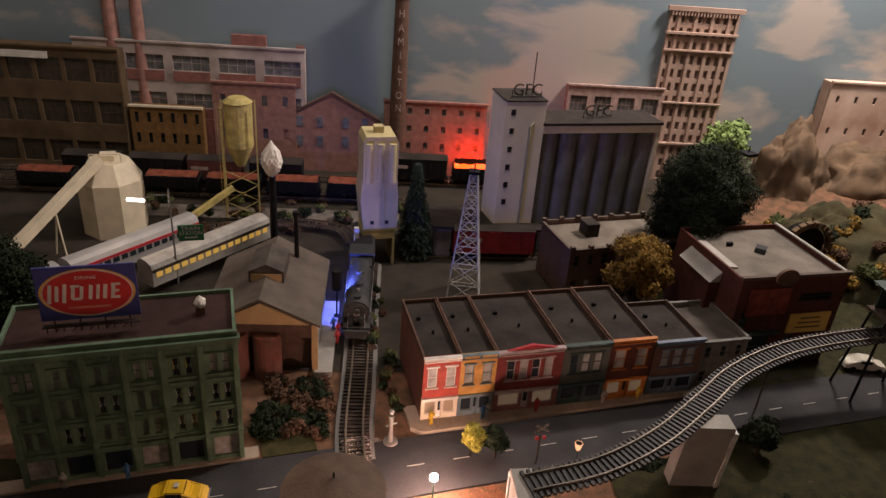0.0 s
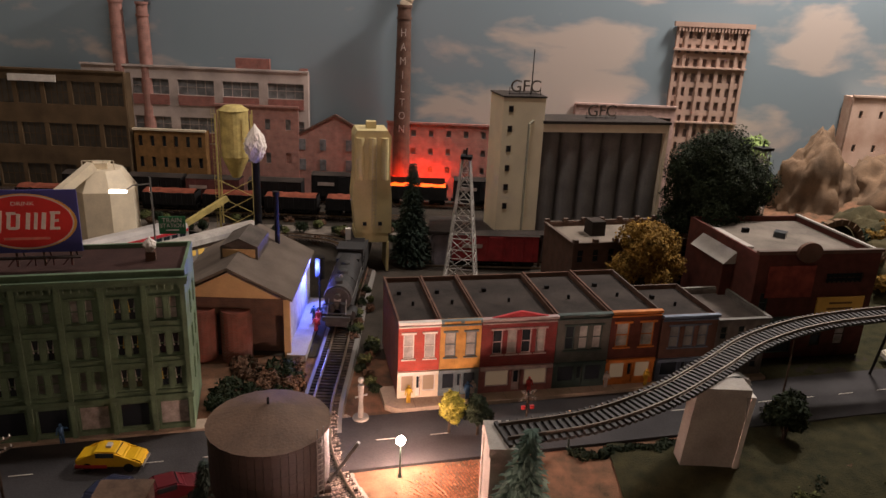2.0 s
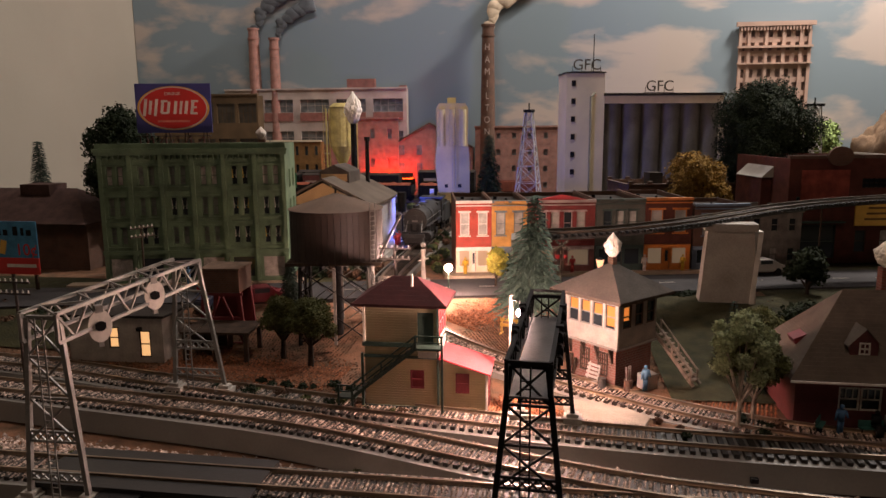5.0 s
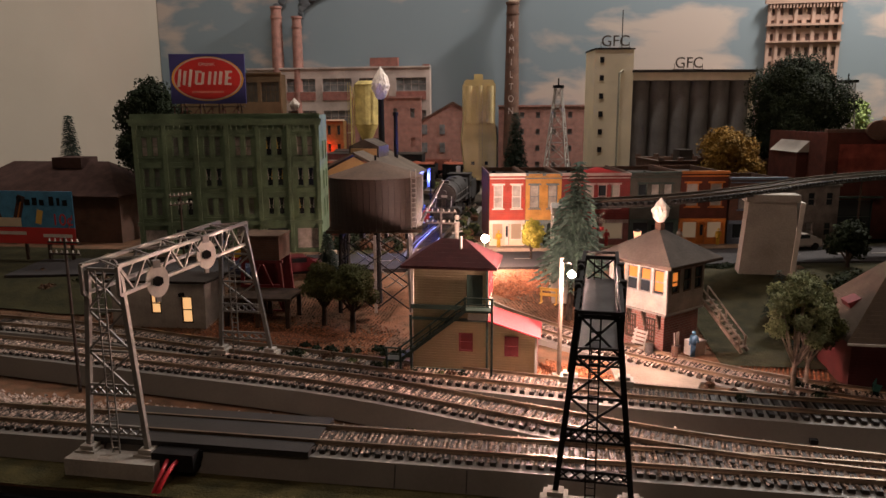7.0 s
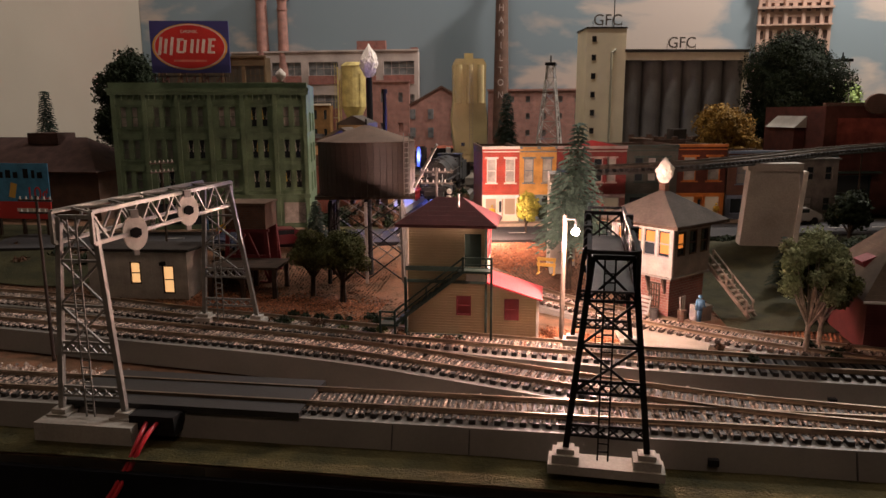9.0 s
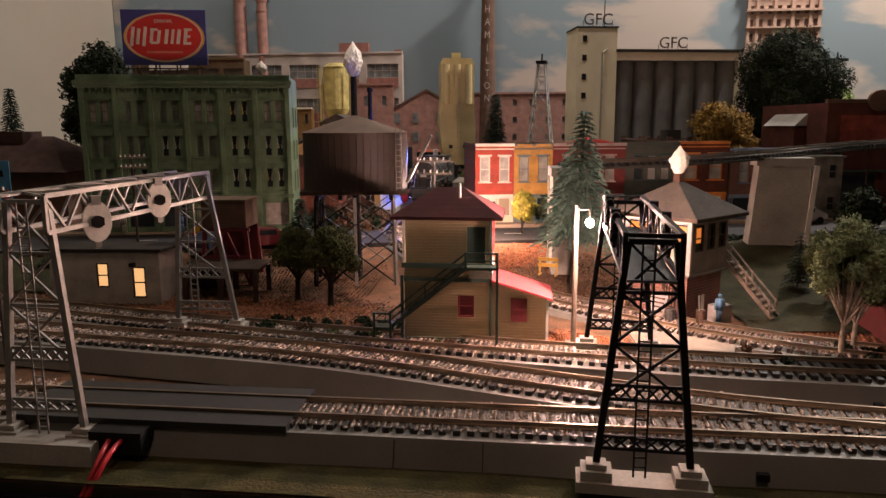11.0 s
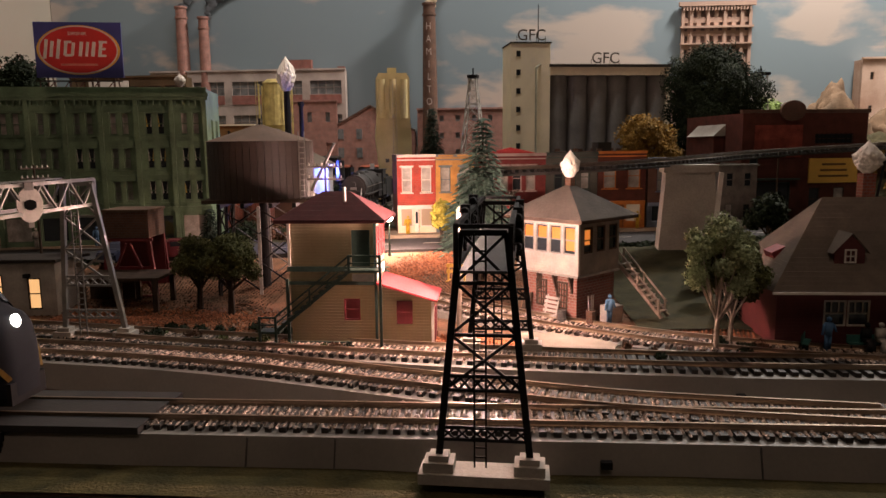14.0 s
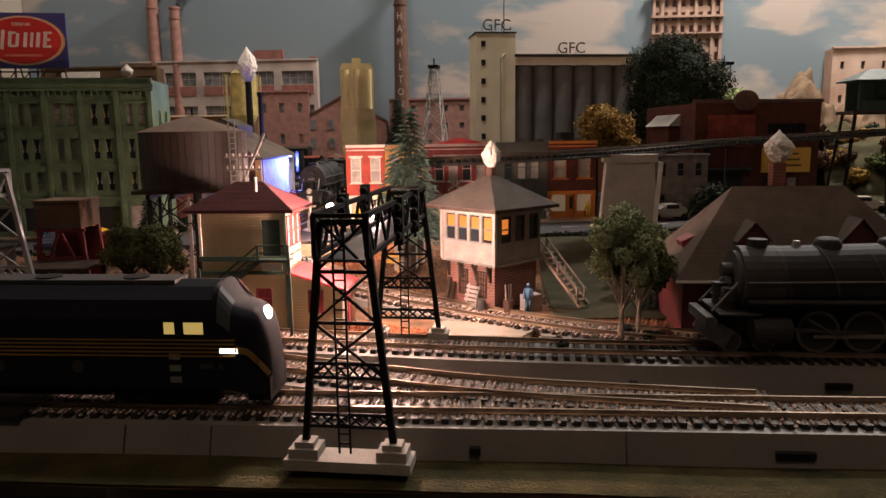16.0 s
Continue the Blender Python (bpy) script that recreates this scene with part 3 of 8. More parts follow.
def shop(m, w, h, depth, wall, trim, front, label, upper, style=0, arch=False):
    """One shopfront house: brick front with upper windows, cornice, shop window and door, side walls, flat roof."""
    s = thing("shop_house", m, label, "shop", "shops of the row")
    top = h * 0.36
    ww = w / (upper * 1.9)
    xs = [w * (i + 0.5) / upper if upper == 2 else w * (0.12 + 0.76 * (i + 0.5) / upper) for i in range(upper)]
    holes = [(x - ww / 2, h * 0.52, x + ww / 2, h * 0.84) for x in xs]
    sh = [(w * 0.08, h * 0.08, w * 0.40, h * 0.32), (w * 0.60, h * 0.08, w * 0.92, h * 0.32), (w * 0.44, 0.001, w * 0.56, h * 0.33)]
    bm = bmesh.new()
    wall_holes(bm, w - 0.0006, h - top, 0.004, [(a, b - top, c, d - top) for a, b, c, d in holes])
    part("upper_wall", bm, wall, s, m=pose(0.0003, 0, top))
    bm = bmesh.new()
    wall_holes(bm, w - 0.0006, top, 0.004, [(a, b, c, min(d, top - 0.001)) for a, b, c, d in sh], 0.001)
    part("shopfront", bm, front, s, m=pose(0.0003, 0, 0))
    for x in xs:
        pane = GLASSP if (style + int(x * 900)) % 3 else GLASSD
        sash("window", s, x, h * 0.52, ww, h * 0.32, 0.0016, trim, pane)
        one("lintel", trim, s, boxes=[(x, -0.0006, h * 0.84, ww * 1.35, 0.003, h * 0.022)])
        one("sill", trim, s, boxes=[(x, -0.0008, h * 0.505, ww * 1.3, 0.003, h * 0.014)])
    for a, b, c, d in sh[:2]:
        sash("shop_window", s, (a + c) / 2, b, c - a, d - b, 0.0026, trim, LITDIM if style % 2 == 0 else GLASSD, 0)
    dr = one("door", trim, s, boxes=[(w * 0.5, 0.0042, 0.001, w * 0.1, 0.0014, h * 0.30)])
    one("door_glass", GLASSD, dr, boxes=[(w * 0.5, 0.0032, h * 0.12, w * 0.06, 0.0008, h * 0.15)])
    one("fascia", trim, s, boxes=[(w / 2, -0.0008, top - 0.006, w * 0.97, 0.004, 0.0055)])
    if style == 2:
        bm = bmesh.new()
        prism(bm, [(w * 0.12, h), (w * 0.88, h), (w * 0.72, h + 0.004), (w * 0.5, h + 0.0095), (w * 0.28, h + 0.004)], 0.004, UPRIGHT @ pose(0, 0, -0.002))
        part("pediment", bm, REDLEAN, s, "bright red curved pediment")
    one("cornice", trim, s, boxes=[(w / 2, -0.0012, h - 0.004, w * 0.995, 0.0075, 0.0042), (w / 2, 0.0, h - 0.009, w * 0.98, 0.006, 0.0018)])
    if style in (1, 3):
        for k in (-1, 1):
            one("cornice_panel", wall, s, boxes=[(w * (0.5 + 0.24 * k), -0.003, h - 0.0035, w * 0.38, 0.0072, 0.0028)])
    one("body", BRICK if style == 0 else BRICKB, s, boxes=[(w / 2, depth / 2 + 0.0025, 0, w - 0.001, depth - 0.0045, h - 0.012)])
    one("parapet", BRICKB, s, boxes=[(0.0015, depth / 2 + 0.003, h - 0.012, 0.003, depth - 0.004, 0.011), (w - 0.0017, depth / 2 + 0.003, h - 0.012, 0.002, depth - 0.004, 0.0095), (w / 2, depth, h - 0.012, w, 0.003, 0.009)])
    one("roof", ROOFD, s, boxes=[(w / 2, depth / 2, h - 0.0119, w - 0.003, depth - 0.002, 0.0012)])
    one("roof_vent", BLACK, s, rods=[((w * 0.55, depth * 0.45, h - 0.011), (w * 0.55, depth * 0.45, h - 0.004), 0.0022)])
    one("roof_hatch", BLACK, s, boxes=[(w * 0.3, depth * 0.7, h - 0.011, 0.006, 0.006, 0.006)])
    return s


# faint warm emission added to the shop panes of every other house
LITDIM = glow("dim_shop_window", (1.0, 0.72, 0.45), 0.10)
colours = dict(red=bricked("bright_red_brick", (0.42, 0.055, 0.035), (0.3, 0.1, 0.08)), yellow=paint("ochre_plaster", (0.50, 0.26, 0.06), 0.7), crimson=bricked("crimson_brick", (0.20, 0.03, 0.03), (0.16, 0.06, 0.05)),
               grey=bricked("slate_brick", (0.09, 0.095, 0.08), (0.07, 0.07, 0.06)), dark=bricked("dark_red_brick", (0.10, 0.028, 0.02), (0.07, 0.03, 0.02)), blue=bricked("umber_brick", (0.15, 0.075, 0.05), (0.1, 0.06, 0.05)))
BLUEG = paint("blue_grey_trim", (0.13, 0.17, 0.18), 0.6)
ORANGE = paint("orange_trim", (0.50, 0.16, 0.025), 0.6)
DKTEAL = paint("dark_green_shopfront", (0.03, 0.055, 0.045), 0.6)
MAUVE = paint("steel_blue_trim", (0.14, 0.18, 0.24), 0.6)
PINK = paint("pinkish_white_trim", (0.42, 0.32, 0.30), 0.6)
GREYST = paint("grey_stone_wall", (0.17, 0.15, 0.13), 0.8, 0.3)
row_h = 0.121
for k, (x, w, h, wall, trim, front, up, label) in enumerate([
        (0.207, 0.060, row_h, colours["red"], WHITEP, CREAM, 2, "red brick corner shop with white cornice and ground floor"),
        (0.267, 0.060, row_h, colours["yellow"], BLUEG, BLUEG, 2, "ochre shop house with grey-blue shopfront"),
        (0.327, 0.114, row_h, colours["crimson"], PINK, paint("faded_red_shopfront", (0.26, 0.10, 0.09)), 4, "crimson brick shop with red pediment and pale trim"),
        (0.441, 0.084, row_h + 0.001, colours["grey"], DKTEAL, DKTEAL, 3, "slate grey shop house with dark green front"),
        (0.525, 0.080, row_h + 0.002, colours["dark"], ORANGE, ORANGE, 2, "dark brick shop house with orange trim"),
        (0.608, 0.094, row_h - 0.009, colours["blue"], MAUVE, paint("dull_blue_shopfront", (0.08, 0.1, 0.13)), 3, "umber brick shop house with steel blue cornice")]):
    shop(pose(x, 0.862, 0.054), w, h, 0.178 if k < 5 else 0.13, wall, trim, front, label, up, k)


def walls_box(parent, w, d, h, mat, openings=(), t=0.004, name="wall"):
    """Four walls round a w by d plan with its front-left corner at 0, 0; openings (x0, z0, x1, z1) in the front."""
    bm = bmesh.new()
    wall_holes(bm, w, h, t, openings)
    fr = part(name, bm, mat, parent)
    one(name, mat, parent, boxes=[(t / 2, d / 2 + t / 2, 0, t, d - t, h)])
    one(name, mat, parent, boxes=[(w - t / 2, d / 2 + t / 2, 0, t, d - t, h)])
    one(name, mat, parent, boxes=[(w / 2, d - t / 2, 0, w - 2 * t, t, h)])
    return fr


def green_block():
    g = thing("office_block", pose(-0.353, 0.819, 0.05, 0, 0, 2.4), "moss green four-storey block with paired sash windows", "building")
    W, D, H, bays = 0.288, 0.115, 0.222, 6
    bw = W / bays
    holes, wins = [], []
    rng = random.Random(4)
    for b in range(bays):
        for f, (z0, z1) in enumerate(((0.158, 0.189), (0.110, 0.140), (0.064, 0.093))):
            for s in (-1, 1):
                x = (b + 0.5) * bw + s * 0.0082
                holes.append((x - 0.0050, z0, x + 0.0050, z1))
                wins.append((x, z0, 0.010, z1 - z0, (b, f)))
        holes.append(((b + 0.5) * bw - 0.018, 0.008, (b + 0.5) * bw + 0.018, 0.043))
    walls_box(g, W, D, H, GREEN, holes)
    # panes listed here take the pale painted reflection and do not glow
    lit = {(5, 0), (0, 0), (3, 0)}
    for x, z, w, h, key in wins:
        dull = key in {(1, 0), (2, 0), (0, 1), (1, 1), (3, 1), (0, 2), (2, 2), (3, 2)}
        sash("window", g, x, z, w, h, 0.0022, GREEND, WINPALE if key in lit else DULLP if dull else GLASSD)
        if not dull and key not in ((0, 0), (5, 0)):
            for sd in (-1, 1):
                one("curtain", CURTY if (key[0] + key[1] + sd) % 3 == 0 and rng.random() < 0.4 else GLASSP, g, boxes=[(x + sd * 0.0029, 0.0020, z + h * 0.36, 0.0026, 0.0005, h * 0.58, 0, sd * 7)])
    for b in range(bays):
        x = (b + 0.5) * bw
        sash("shop_window", g, x, 0.008, 0.036, 0.035, 0.0022, GREEND, WINPALE if b in (0, 3, 5) else GLASSD, 0)
        for z in (0.103, 0.151):
            one("spandrel", GREEND, g, boxes=[(x, -0.0008, z - 0.008, bw * 0.78, 0.0025, 0.006)])
        for z in (0.189, 0.140, 0.093):
            one("lintel", GREEND, g, boxes=[(x, -0.001, z, bw * 0.76, 0.003, 0.0026)])
            one("sill", GREEND, g, boxes=[(x, -0.001, z - 0.0335, bw * 0.76, 0.003, 0.0016)])
        for k in range(5):
            one("bracket", GREEND, g, boxes=[(b * bw + bw * (0.14 + 0.18 * k), -0.002, 0.199, 0.002, 0.005, 0.007)])
    for b in range(bays + 1):
        one("pilaster", GREEN, g, boxes=[(min(W - 0.003, max(0.003, b * bw)), -0.0012, 0, 0.006, 0.005, H - 0.012)])
    one("cornice", GREEND, g, boxes=[(W / 2, -0.002, 0.206, W + 0.006, 0.009, 0.005), (W / 2, -0.003, 0.211, W + 0.009, 0.012, 0.005), (W / 2, -0.001, 0.216, W + 0.003, 0.006, 0.008)])
    one("belt_course", GREEND, g, boxes=[(W / 2, -0.0015, 0.049, W + 0.003, 0.006, 0.006)])
    for z in (0.150, 0.102, 0.056):
        for k in range(2):
            sash("side_window", g, 0, z, 0.010, 0.03, 0, GREEND, GLASSD, m=pose(W + 0.0008, D * (0.35 + 0.35 * k), 0, 0, 0, 90))
    one("roof", paint("tarred_roof", (0.045, 0.022, 0.018), 0.9, 0.3, 30, 0.3), g, boxes=[(W / 2, D / 2, H - 0.008, W - 0.007, D - 0.007, 0.002)])
    st = one("chimney", BRICKB, g, boxes=[(0.243, 0.06, H - 0.006, 0.012, 0.01, 0.012)])
    puff(pose(-0.112, 0.884, 0.278), 0.0075, 0.019)
    return g


# a pale base colour imitates reflections in the panes
WINPALE = paint("painted_reflection", (0.34, 0.31, 0.28), 0.25, 0.3, 90, 0)
DULLP = paint("dull_glass", (0.12, 0.13, 0.11), 0.3, 0.3, 90, 0)
CURTY = paint("yellow_curtain", (0.42, 0.30, 0.06), 0.8, 0.2, 90, 0)


def puff(m, r, h):
    """A teased cotton smoke plume, fat above and pointed at its top."""
    bm = bmesh.new()
    bmesh.ops.create_icosphere(bm, subdivisions=5, radius=1)
    for v in bm.verts:
        k = (v.co.z + 1) / 2
        f = 0.32 + 1.1 * math.sin(math.pi * min(1, k * 0.86 + 0.12)) ** 0.8 - 0.30 * k
        n = 1 + 0.28 * noise.noise(v.co * 2.2 + Vector((r * 900, h * 300, 0))) + 0.16 * noise.noise(v.co * 6) + 0.12 * noise.noise(v.co * 15) + 0.10 * noise.noise(v.co * 34)
        v.co = Vector((v.co.x * f * r * n * 0.78, v.co.y * f * r * n * 0.78, k * h * 1.12))
    ob = part("smoke_plume", bm, COTTON, smooth=True, m=m)
    return tagged(ob, "white cotton wool plume standing on a chimney", "smoke plume", "cotton plumes")


def text(name, s, size, material, parent, m, squeeze=1.0, depth=0.0003):
    c = bpy.data.curves.new(name, "FONT")
    c.body, c.size, c.align_x, c.align_y, c.extrude = s, size, "CENTER", "CENTER", depth
    c.materials.append(material)
    o = new(name, c)
    o.parent, o.matrix_basis = parent, m @ Matrix.Diagonal((squeeze, 1, 1, 1))
    return o


def disc(bm, cx, cz, rx, rz, y, t, n=48, p=2.0):
    prism(bm, [(cx + rx * math.copysign(abs(math.cos(a)) ** (2 / p), math.cos(a)), cz + rz * math.copysign(abs(math.sin(a)) ** (2 / p), math.sin(a))) for a in (2 * math.pi * i / n for i in range(n))], t, UPRIGHT @ pose(0, 0, -y))


def billboard():
    b = thing("roof_billboard", pose(-0.243, 0.858, 0.272, 0, 0, 1.0), "blue billboard with red oval on the green block's roof", "billboard")
    W, H, z = 0.118, 0.077, 0.018
    one("panel", BLUEB, b, boxes=[(0, 0.0012, z, W, 0.0024, H)])
    for rx, rz, mat, y in ((0.0565, 0.0345, YELB, -0.0003), (0.0535, 0.0335, WHITEP, -0.0007), (0.0520, 0.0320, REDB, -0.0011)):
        bm = bmesh.new()
        disc(bm, 0, z + H / 2, rx, rz, y + 0.0003, 0.0004)
        part("oval", bm, mat, b)
    f = UPRIGHT
    # the maker's mark as plain white strokes
    zc = z + H * 0.53
    for k, (x, w, h) in enumerate([(-0.046, 0.0042, 0.027), (-0.0375, 0.0042, 0.022), (-0.029, 0.0042, 0.027), (-0.0185, 0.0040, 0.018), (-0.0085, 0.0040, 0.018), (0.002, 0.0044, 0.0205), (0.0105, 0.0036, 0.0205), (0.019, 0.0046, 0.0205), (0.0285, 0.0044, 0.0205)]):
        one("mark_stroke", WHITEP, b, boxes=[(x, -0.0016, zc - h / 2 - 0.001, w, 0.0008, h, 0, 9)])
    for x, dz, w in ((-0.0135, 0.0080, 0.010), (-0.0135, -0.0105, 0.010), (0.034, 0.0080, 0.011), (0.033, -0.0015, 0.008), (0.032, -0.0110, 0.011)):
        one("mark_bar", WHITEP, b, boxes=[(x, -0.0017, zc + dz - 0.001, w, 0.0008, 0.0032)])
    text("lettering", "DRINK", 0.0065, WHITEP, b, pose(0, -0.0016, z + H * 0.79) @ f, 1.3)
    one("small_print", paint("faded_pink_print", (0.6, 0.2, 0.15)), b, boxes=[(0, -0.0014, z + H * 0.215, 0.05, 0.0004, 0.003)])
    for x in (-0.045, -0.015, 0.015, 0.045):
        one("post", BRICKB, b, bars=[((x, 0.002, 0), (x, 0.002, z + 0.04), 0.0022), ((x, 0.03, 0), (x, 0.003, z + 0.03), 0.0018)])
    one("walkway", RUST, b, boxes=[(0, -0.005, z - 0.006, W * 0.98, 0.008, 0.0015)])
    one("lattice", paint("red_oxide_steel", (0.12, 0.025, 0.02)), b, bars=[((-0.055 + 0.01 * i, -0.0005, 0.001), (-0.045 + 0.01 * i if i % 2 else -0.055 + 0.01 * i, -0.0005, z - 0.005), 0.0012) for i in range(11)])


def water_tank():
    t = thing("water_tank", pose(0.040, 0.602, 0), "dark rusty round water tank on a lattice trestle", "water tank")
    R, z0, z1 = 0.057, 0.132, 0.195
    n = 48
    bm = bmesh.new()
    box(bm, 0, 0, 0, 0.004, 2 * math.pi * R / n * 0.965, z1 - z0)
    first = part("stave", bm, RUST, t, m=pose(R, 0, z0))
    for i in range(1, n):
        a = 2 * math.pi * i / n
        same("stave", first, t, pose(R * math.cos(a), R * math.sin(a), z0, 0, 0, math.degrees(a)))
    one("inner_drum", RUST, t, rods=[((0, 0, z0), (0, 0, z1 - 0.001), R - 0.0015, None, 48)])
    for z in (0.137, 0.146, 0.156, 0.167, 0.179, 0.190):
        one("hoop", RUST, t, rods=[((0, 0, z), (0, 0, z + 0.0009), R + 0.0023, None, 64)])
    one("roof", paint("brown_tank_roof", (0.13, 0.075, 0.045), 0.75, 0.3, 30, 0.4), t, rods=[((0, 0, z1), (0, 0, z1 + 0.019), R + 0.004, 0.003, 24)])
    one("finial", BLACK, t, rods=[((0, 0, z1 + 0.018), (0, 0, z1 + 0.026), 0.0012)])
    for y in (-0.045, -0.03, -0.015, 0, 0.015, 0.03, 0.045):
        one("deck_plank", WOODD, t, boxes=[(0, y, z0 - 0.004, 0.118, 0.006, 0.004)])
    for x in (-0.04, -0.015, 0.015, 0.04):
        one("joist", BLACK, t, boxes=[(x, 0, z0 - 0.009, 0.004, 0.11, 0.005)])
    base = 0.026
    legs = [(sx * 0.042, sy * 0.042) for sx in (-1, 1) for sy in (-1, 1)] + [(-0.042, 0), (0.042, 0), (0, -0.042), (0, 0.042)]
    for x, y in legs:
        # legs left of the middle take the black, the others the silver
        one("leg", BLACK if x < 0 else STEEL, t, bars=[((x * 1.06, y * 1.06, base), (x, y, z0 - 0.008), 0.0035)])
    for sx in (-1, 1):
        br = []
        for a, b in (((-0.042), 0.0), (0.0, 0.042)):
            for za, zb in ((0.03, 0.062), (0.062, 0.094), (0.094, 0.122)):
                br += [((sx * 0.044, a, za), (sx * 0.043, b, zb), 0.0014), ((sx * 0.044, b, za), (sx * 0.043, a, zb), 0.0014), ((a, sx * 0.044, za), (b, sx * 0.043, zb), 0.0014), ((b, sx * 0.044, za), (a, sx * 0.043, zb), 0.0014)]
        for b in br:
            # braces of two sides take the silver, the other two the black
            one("brace", STEEL if sx > 0 else BLACK, t, bars=[b])
    one("riser_pipe", BLACK, t, rods=[((0, 0, base), (0, 0, z0), 0.0055, 0.0045, 14)])
    sp = one("spout", STEEL, t, rods=[((0.058, -0.03, 0.14), (0.085, -0.045, 0.192), 0.0018)])
    one("ladder", STEEL, t, bars=[((0.052, -0.033, 0.13), (0.052, -0.033, 0.205), 0.0012), ((0.046, -0.038, 0.13), (0.046, -0.038, 0.205), 0.0012)] + [((0.052, -0.033, 0.134 + 0.006 * i), (0.046, -0.038, 0.134 + 0.006 * i), 0.0008) for i in range(11)])


def hip_roof(bm, w, d, z, rise, ridge, over, t=0.0018):
    """A hipped roof over a w by d plan from its corner at 0, 0, with its ridge along x."""
    x0, x1, y0, y1 = -over, w + over, -over, d + over
    c, hy = w / 2, d / 2
    pts = [(x0, y0, z), (x1, y0, z), (x1, y1, z), (x0, y1, z), (c - ridge / 2, hy, z + rise), (c + ridge / 2, hy, z + rise)]
    up = [bm.verts.new((x, y, q + t)) for x, y, q in pts]
    lo = [bm.verts.new((x, y, z)) for x, y, q in pts[:4]]
    for f in ((0, 1, 5, 4), (1, 2, 5), (2, 3, 4, 5), (3, 0, 4)):
        bm.faces.new([up[i] for i in f])
    bm.faces.new(lo[::-1])
    for i in range(4):
        bm.faces.new((lo[i], lo[(i + 1) % 4], up[(i + 1) % 4], up[i]))


def switch_tower():
    """The buff signal tower with maroon roof and outside stair."""
    s = thing("signal_tower", pose(0.0915, 0.3715, 0.0195, 0, 0, -10.6), "buff clapboard signal tower with maroon hipped roof", "signal tower")
    W, D, zf, zt = 0.074, 0.047, 0.068, 0.1065
    holes = [(0.046, 0.021, 0.060, 0.040)]
    walls_box(s, W, D, zf - 0.004, CLAP, holes, name="lower_wall")
    sash("shutter_window", s, 0.053, 0.021, 0.014, 0.019, 0.0006, REDP, REDP)
    up = bmesh.new()
    wall_holes(up, W, zt - zf, 0.003, [(0.0535, 0.0, 0.0695, 0.031)])
    part("upper_wall", up, CLAP, s, m=pose(0, 0, zf))
    one("upper_wall", CLAP, s, boxes=[(0.0015, D / 2 + 0.0015, zf, 0.003, D - 0.003, zt - zf)])
    one("upper_wall", CLAP, s, boxes=[(W / 2, D - 0.0015, zf, W - 0.006, 0.003, zt - zf)])
    mint = paint("pale_green_end_wall", (0.36, 0.46, 0.34), 0.65)
    one("end_wall", mint, s, boxes=[(W - 0.0015, D / 2 + 0.0015, zf, 0.003, D - 0.003, zt - zf)])
    for k in range(3):
        sash("end_window", s, 0, zf + 0.006, 0.0105, 0.028, 0, REDLEAN, WINPALE, m=pose(W + 0.0006, 0.009 + 0.0145 * k, 0, 0, 0, 90))
        one("end_panel", WHITEP, s, boxes=[(W + 0.0004, 0.009 + 0.0145 * k, zf - 0.010, 0.0012, 0.011, 0.008)])
    one("door", DKGREEN, s, boxes=[(0.0615, 0.0012, zf, 0.0155, 0.0015, 0.031)])
    for x in (0.0, W):
        one("corner_post", WHITEP if x == 0 else DKGREEN, s, boxes=[(x, -0.0003, 0 if x else zf, 0.0022, 0.0022, zt if x else zt - zf)])
    one("floor_band", DKGREEN, s, boxes=[(W / 2, -0.0006, zf - 0.0045, W + 0.004, 0.0026, 0.0042), (W / 2, -0.0006, zf - 0.016, W + 0.002, 0.0016, 0.003)])
    one("sill_band", DKGREEN, s, boxes=[(W / 2, -0.0006, 0, W, 0.002, 0.0025)])
    bm = bmesh.new()
    hip_roof(bm, W, D, zt, 0.022, 0.024, 0.010)
    part("roof", bm, REDROOF, s)
    one("eave_board", paint("maroon_eave", (0.10, 0.02, 0.02)), s, boxes=[(W / 2, -0.0095, zt - 0.001, W + 0.020, 0.001, 0.0025), (W + 0.0095, D / 2, zt - 0.001, 0.001, D + 0.02, 0.0025)])
    one("vent_pipe", WHITEP, s, rods=[((W * 0.63, 0.012, zt + 0.012), (W * 0.63, 0.012, zt + 0.028), 0.0013)])
    # outside stair with landing and railings
    bars = [((0.054, -0.013, zf - 0.002), (-0.010, -0.013, 0.014), 0.003), ((0.054, -0.003, zf - 0.002), (-0.010, -0.003, 0.014), 0.003)]
    for br in bars:
        one("stair_stringer", DKGREEN, s, bars=[br])
    for i in range(12):
        k = i / 11
        one("tread", DKGREEN, s, boxes=[(0.052 - 0.060 * k, -0.008, zf - 0.003 - 0.049 * k, 0.006, 0.010, 0.001)])
    one("landing", DKGREEN, s, boxes=[(0.066, -0.008, zf - 0.003, 0.028, 0.014, 0.002)])
    one("landing", DKGREEN, s, boxes=[(-0.016, -0.008, 0.012, 0.018, 0.014, 0.002)])
    one("landing_mat", CONC, s, boxes=[(0.066, -0.015, zf - 0.010, 0.018, 0.001, 0.006)])
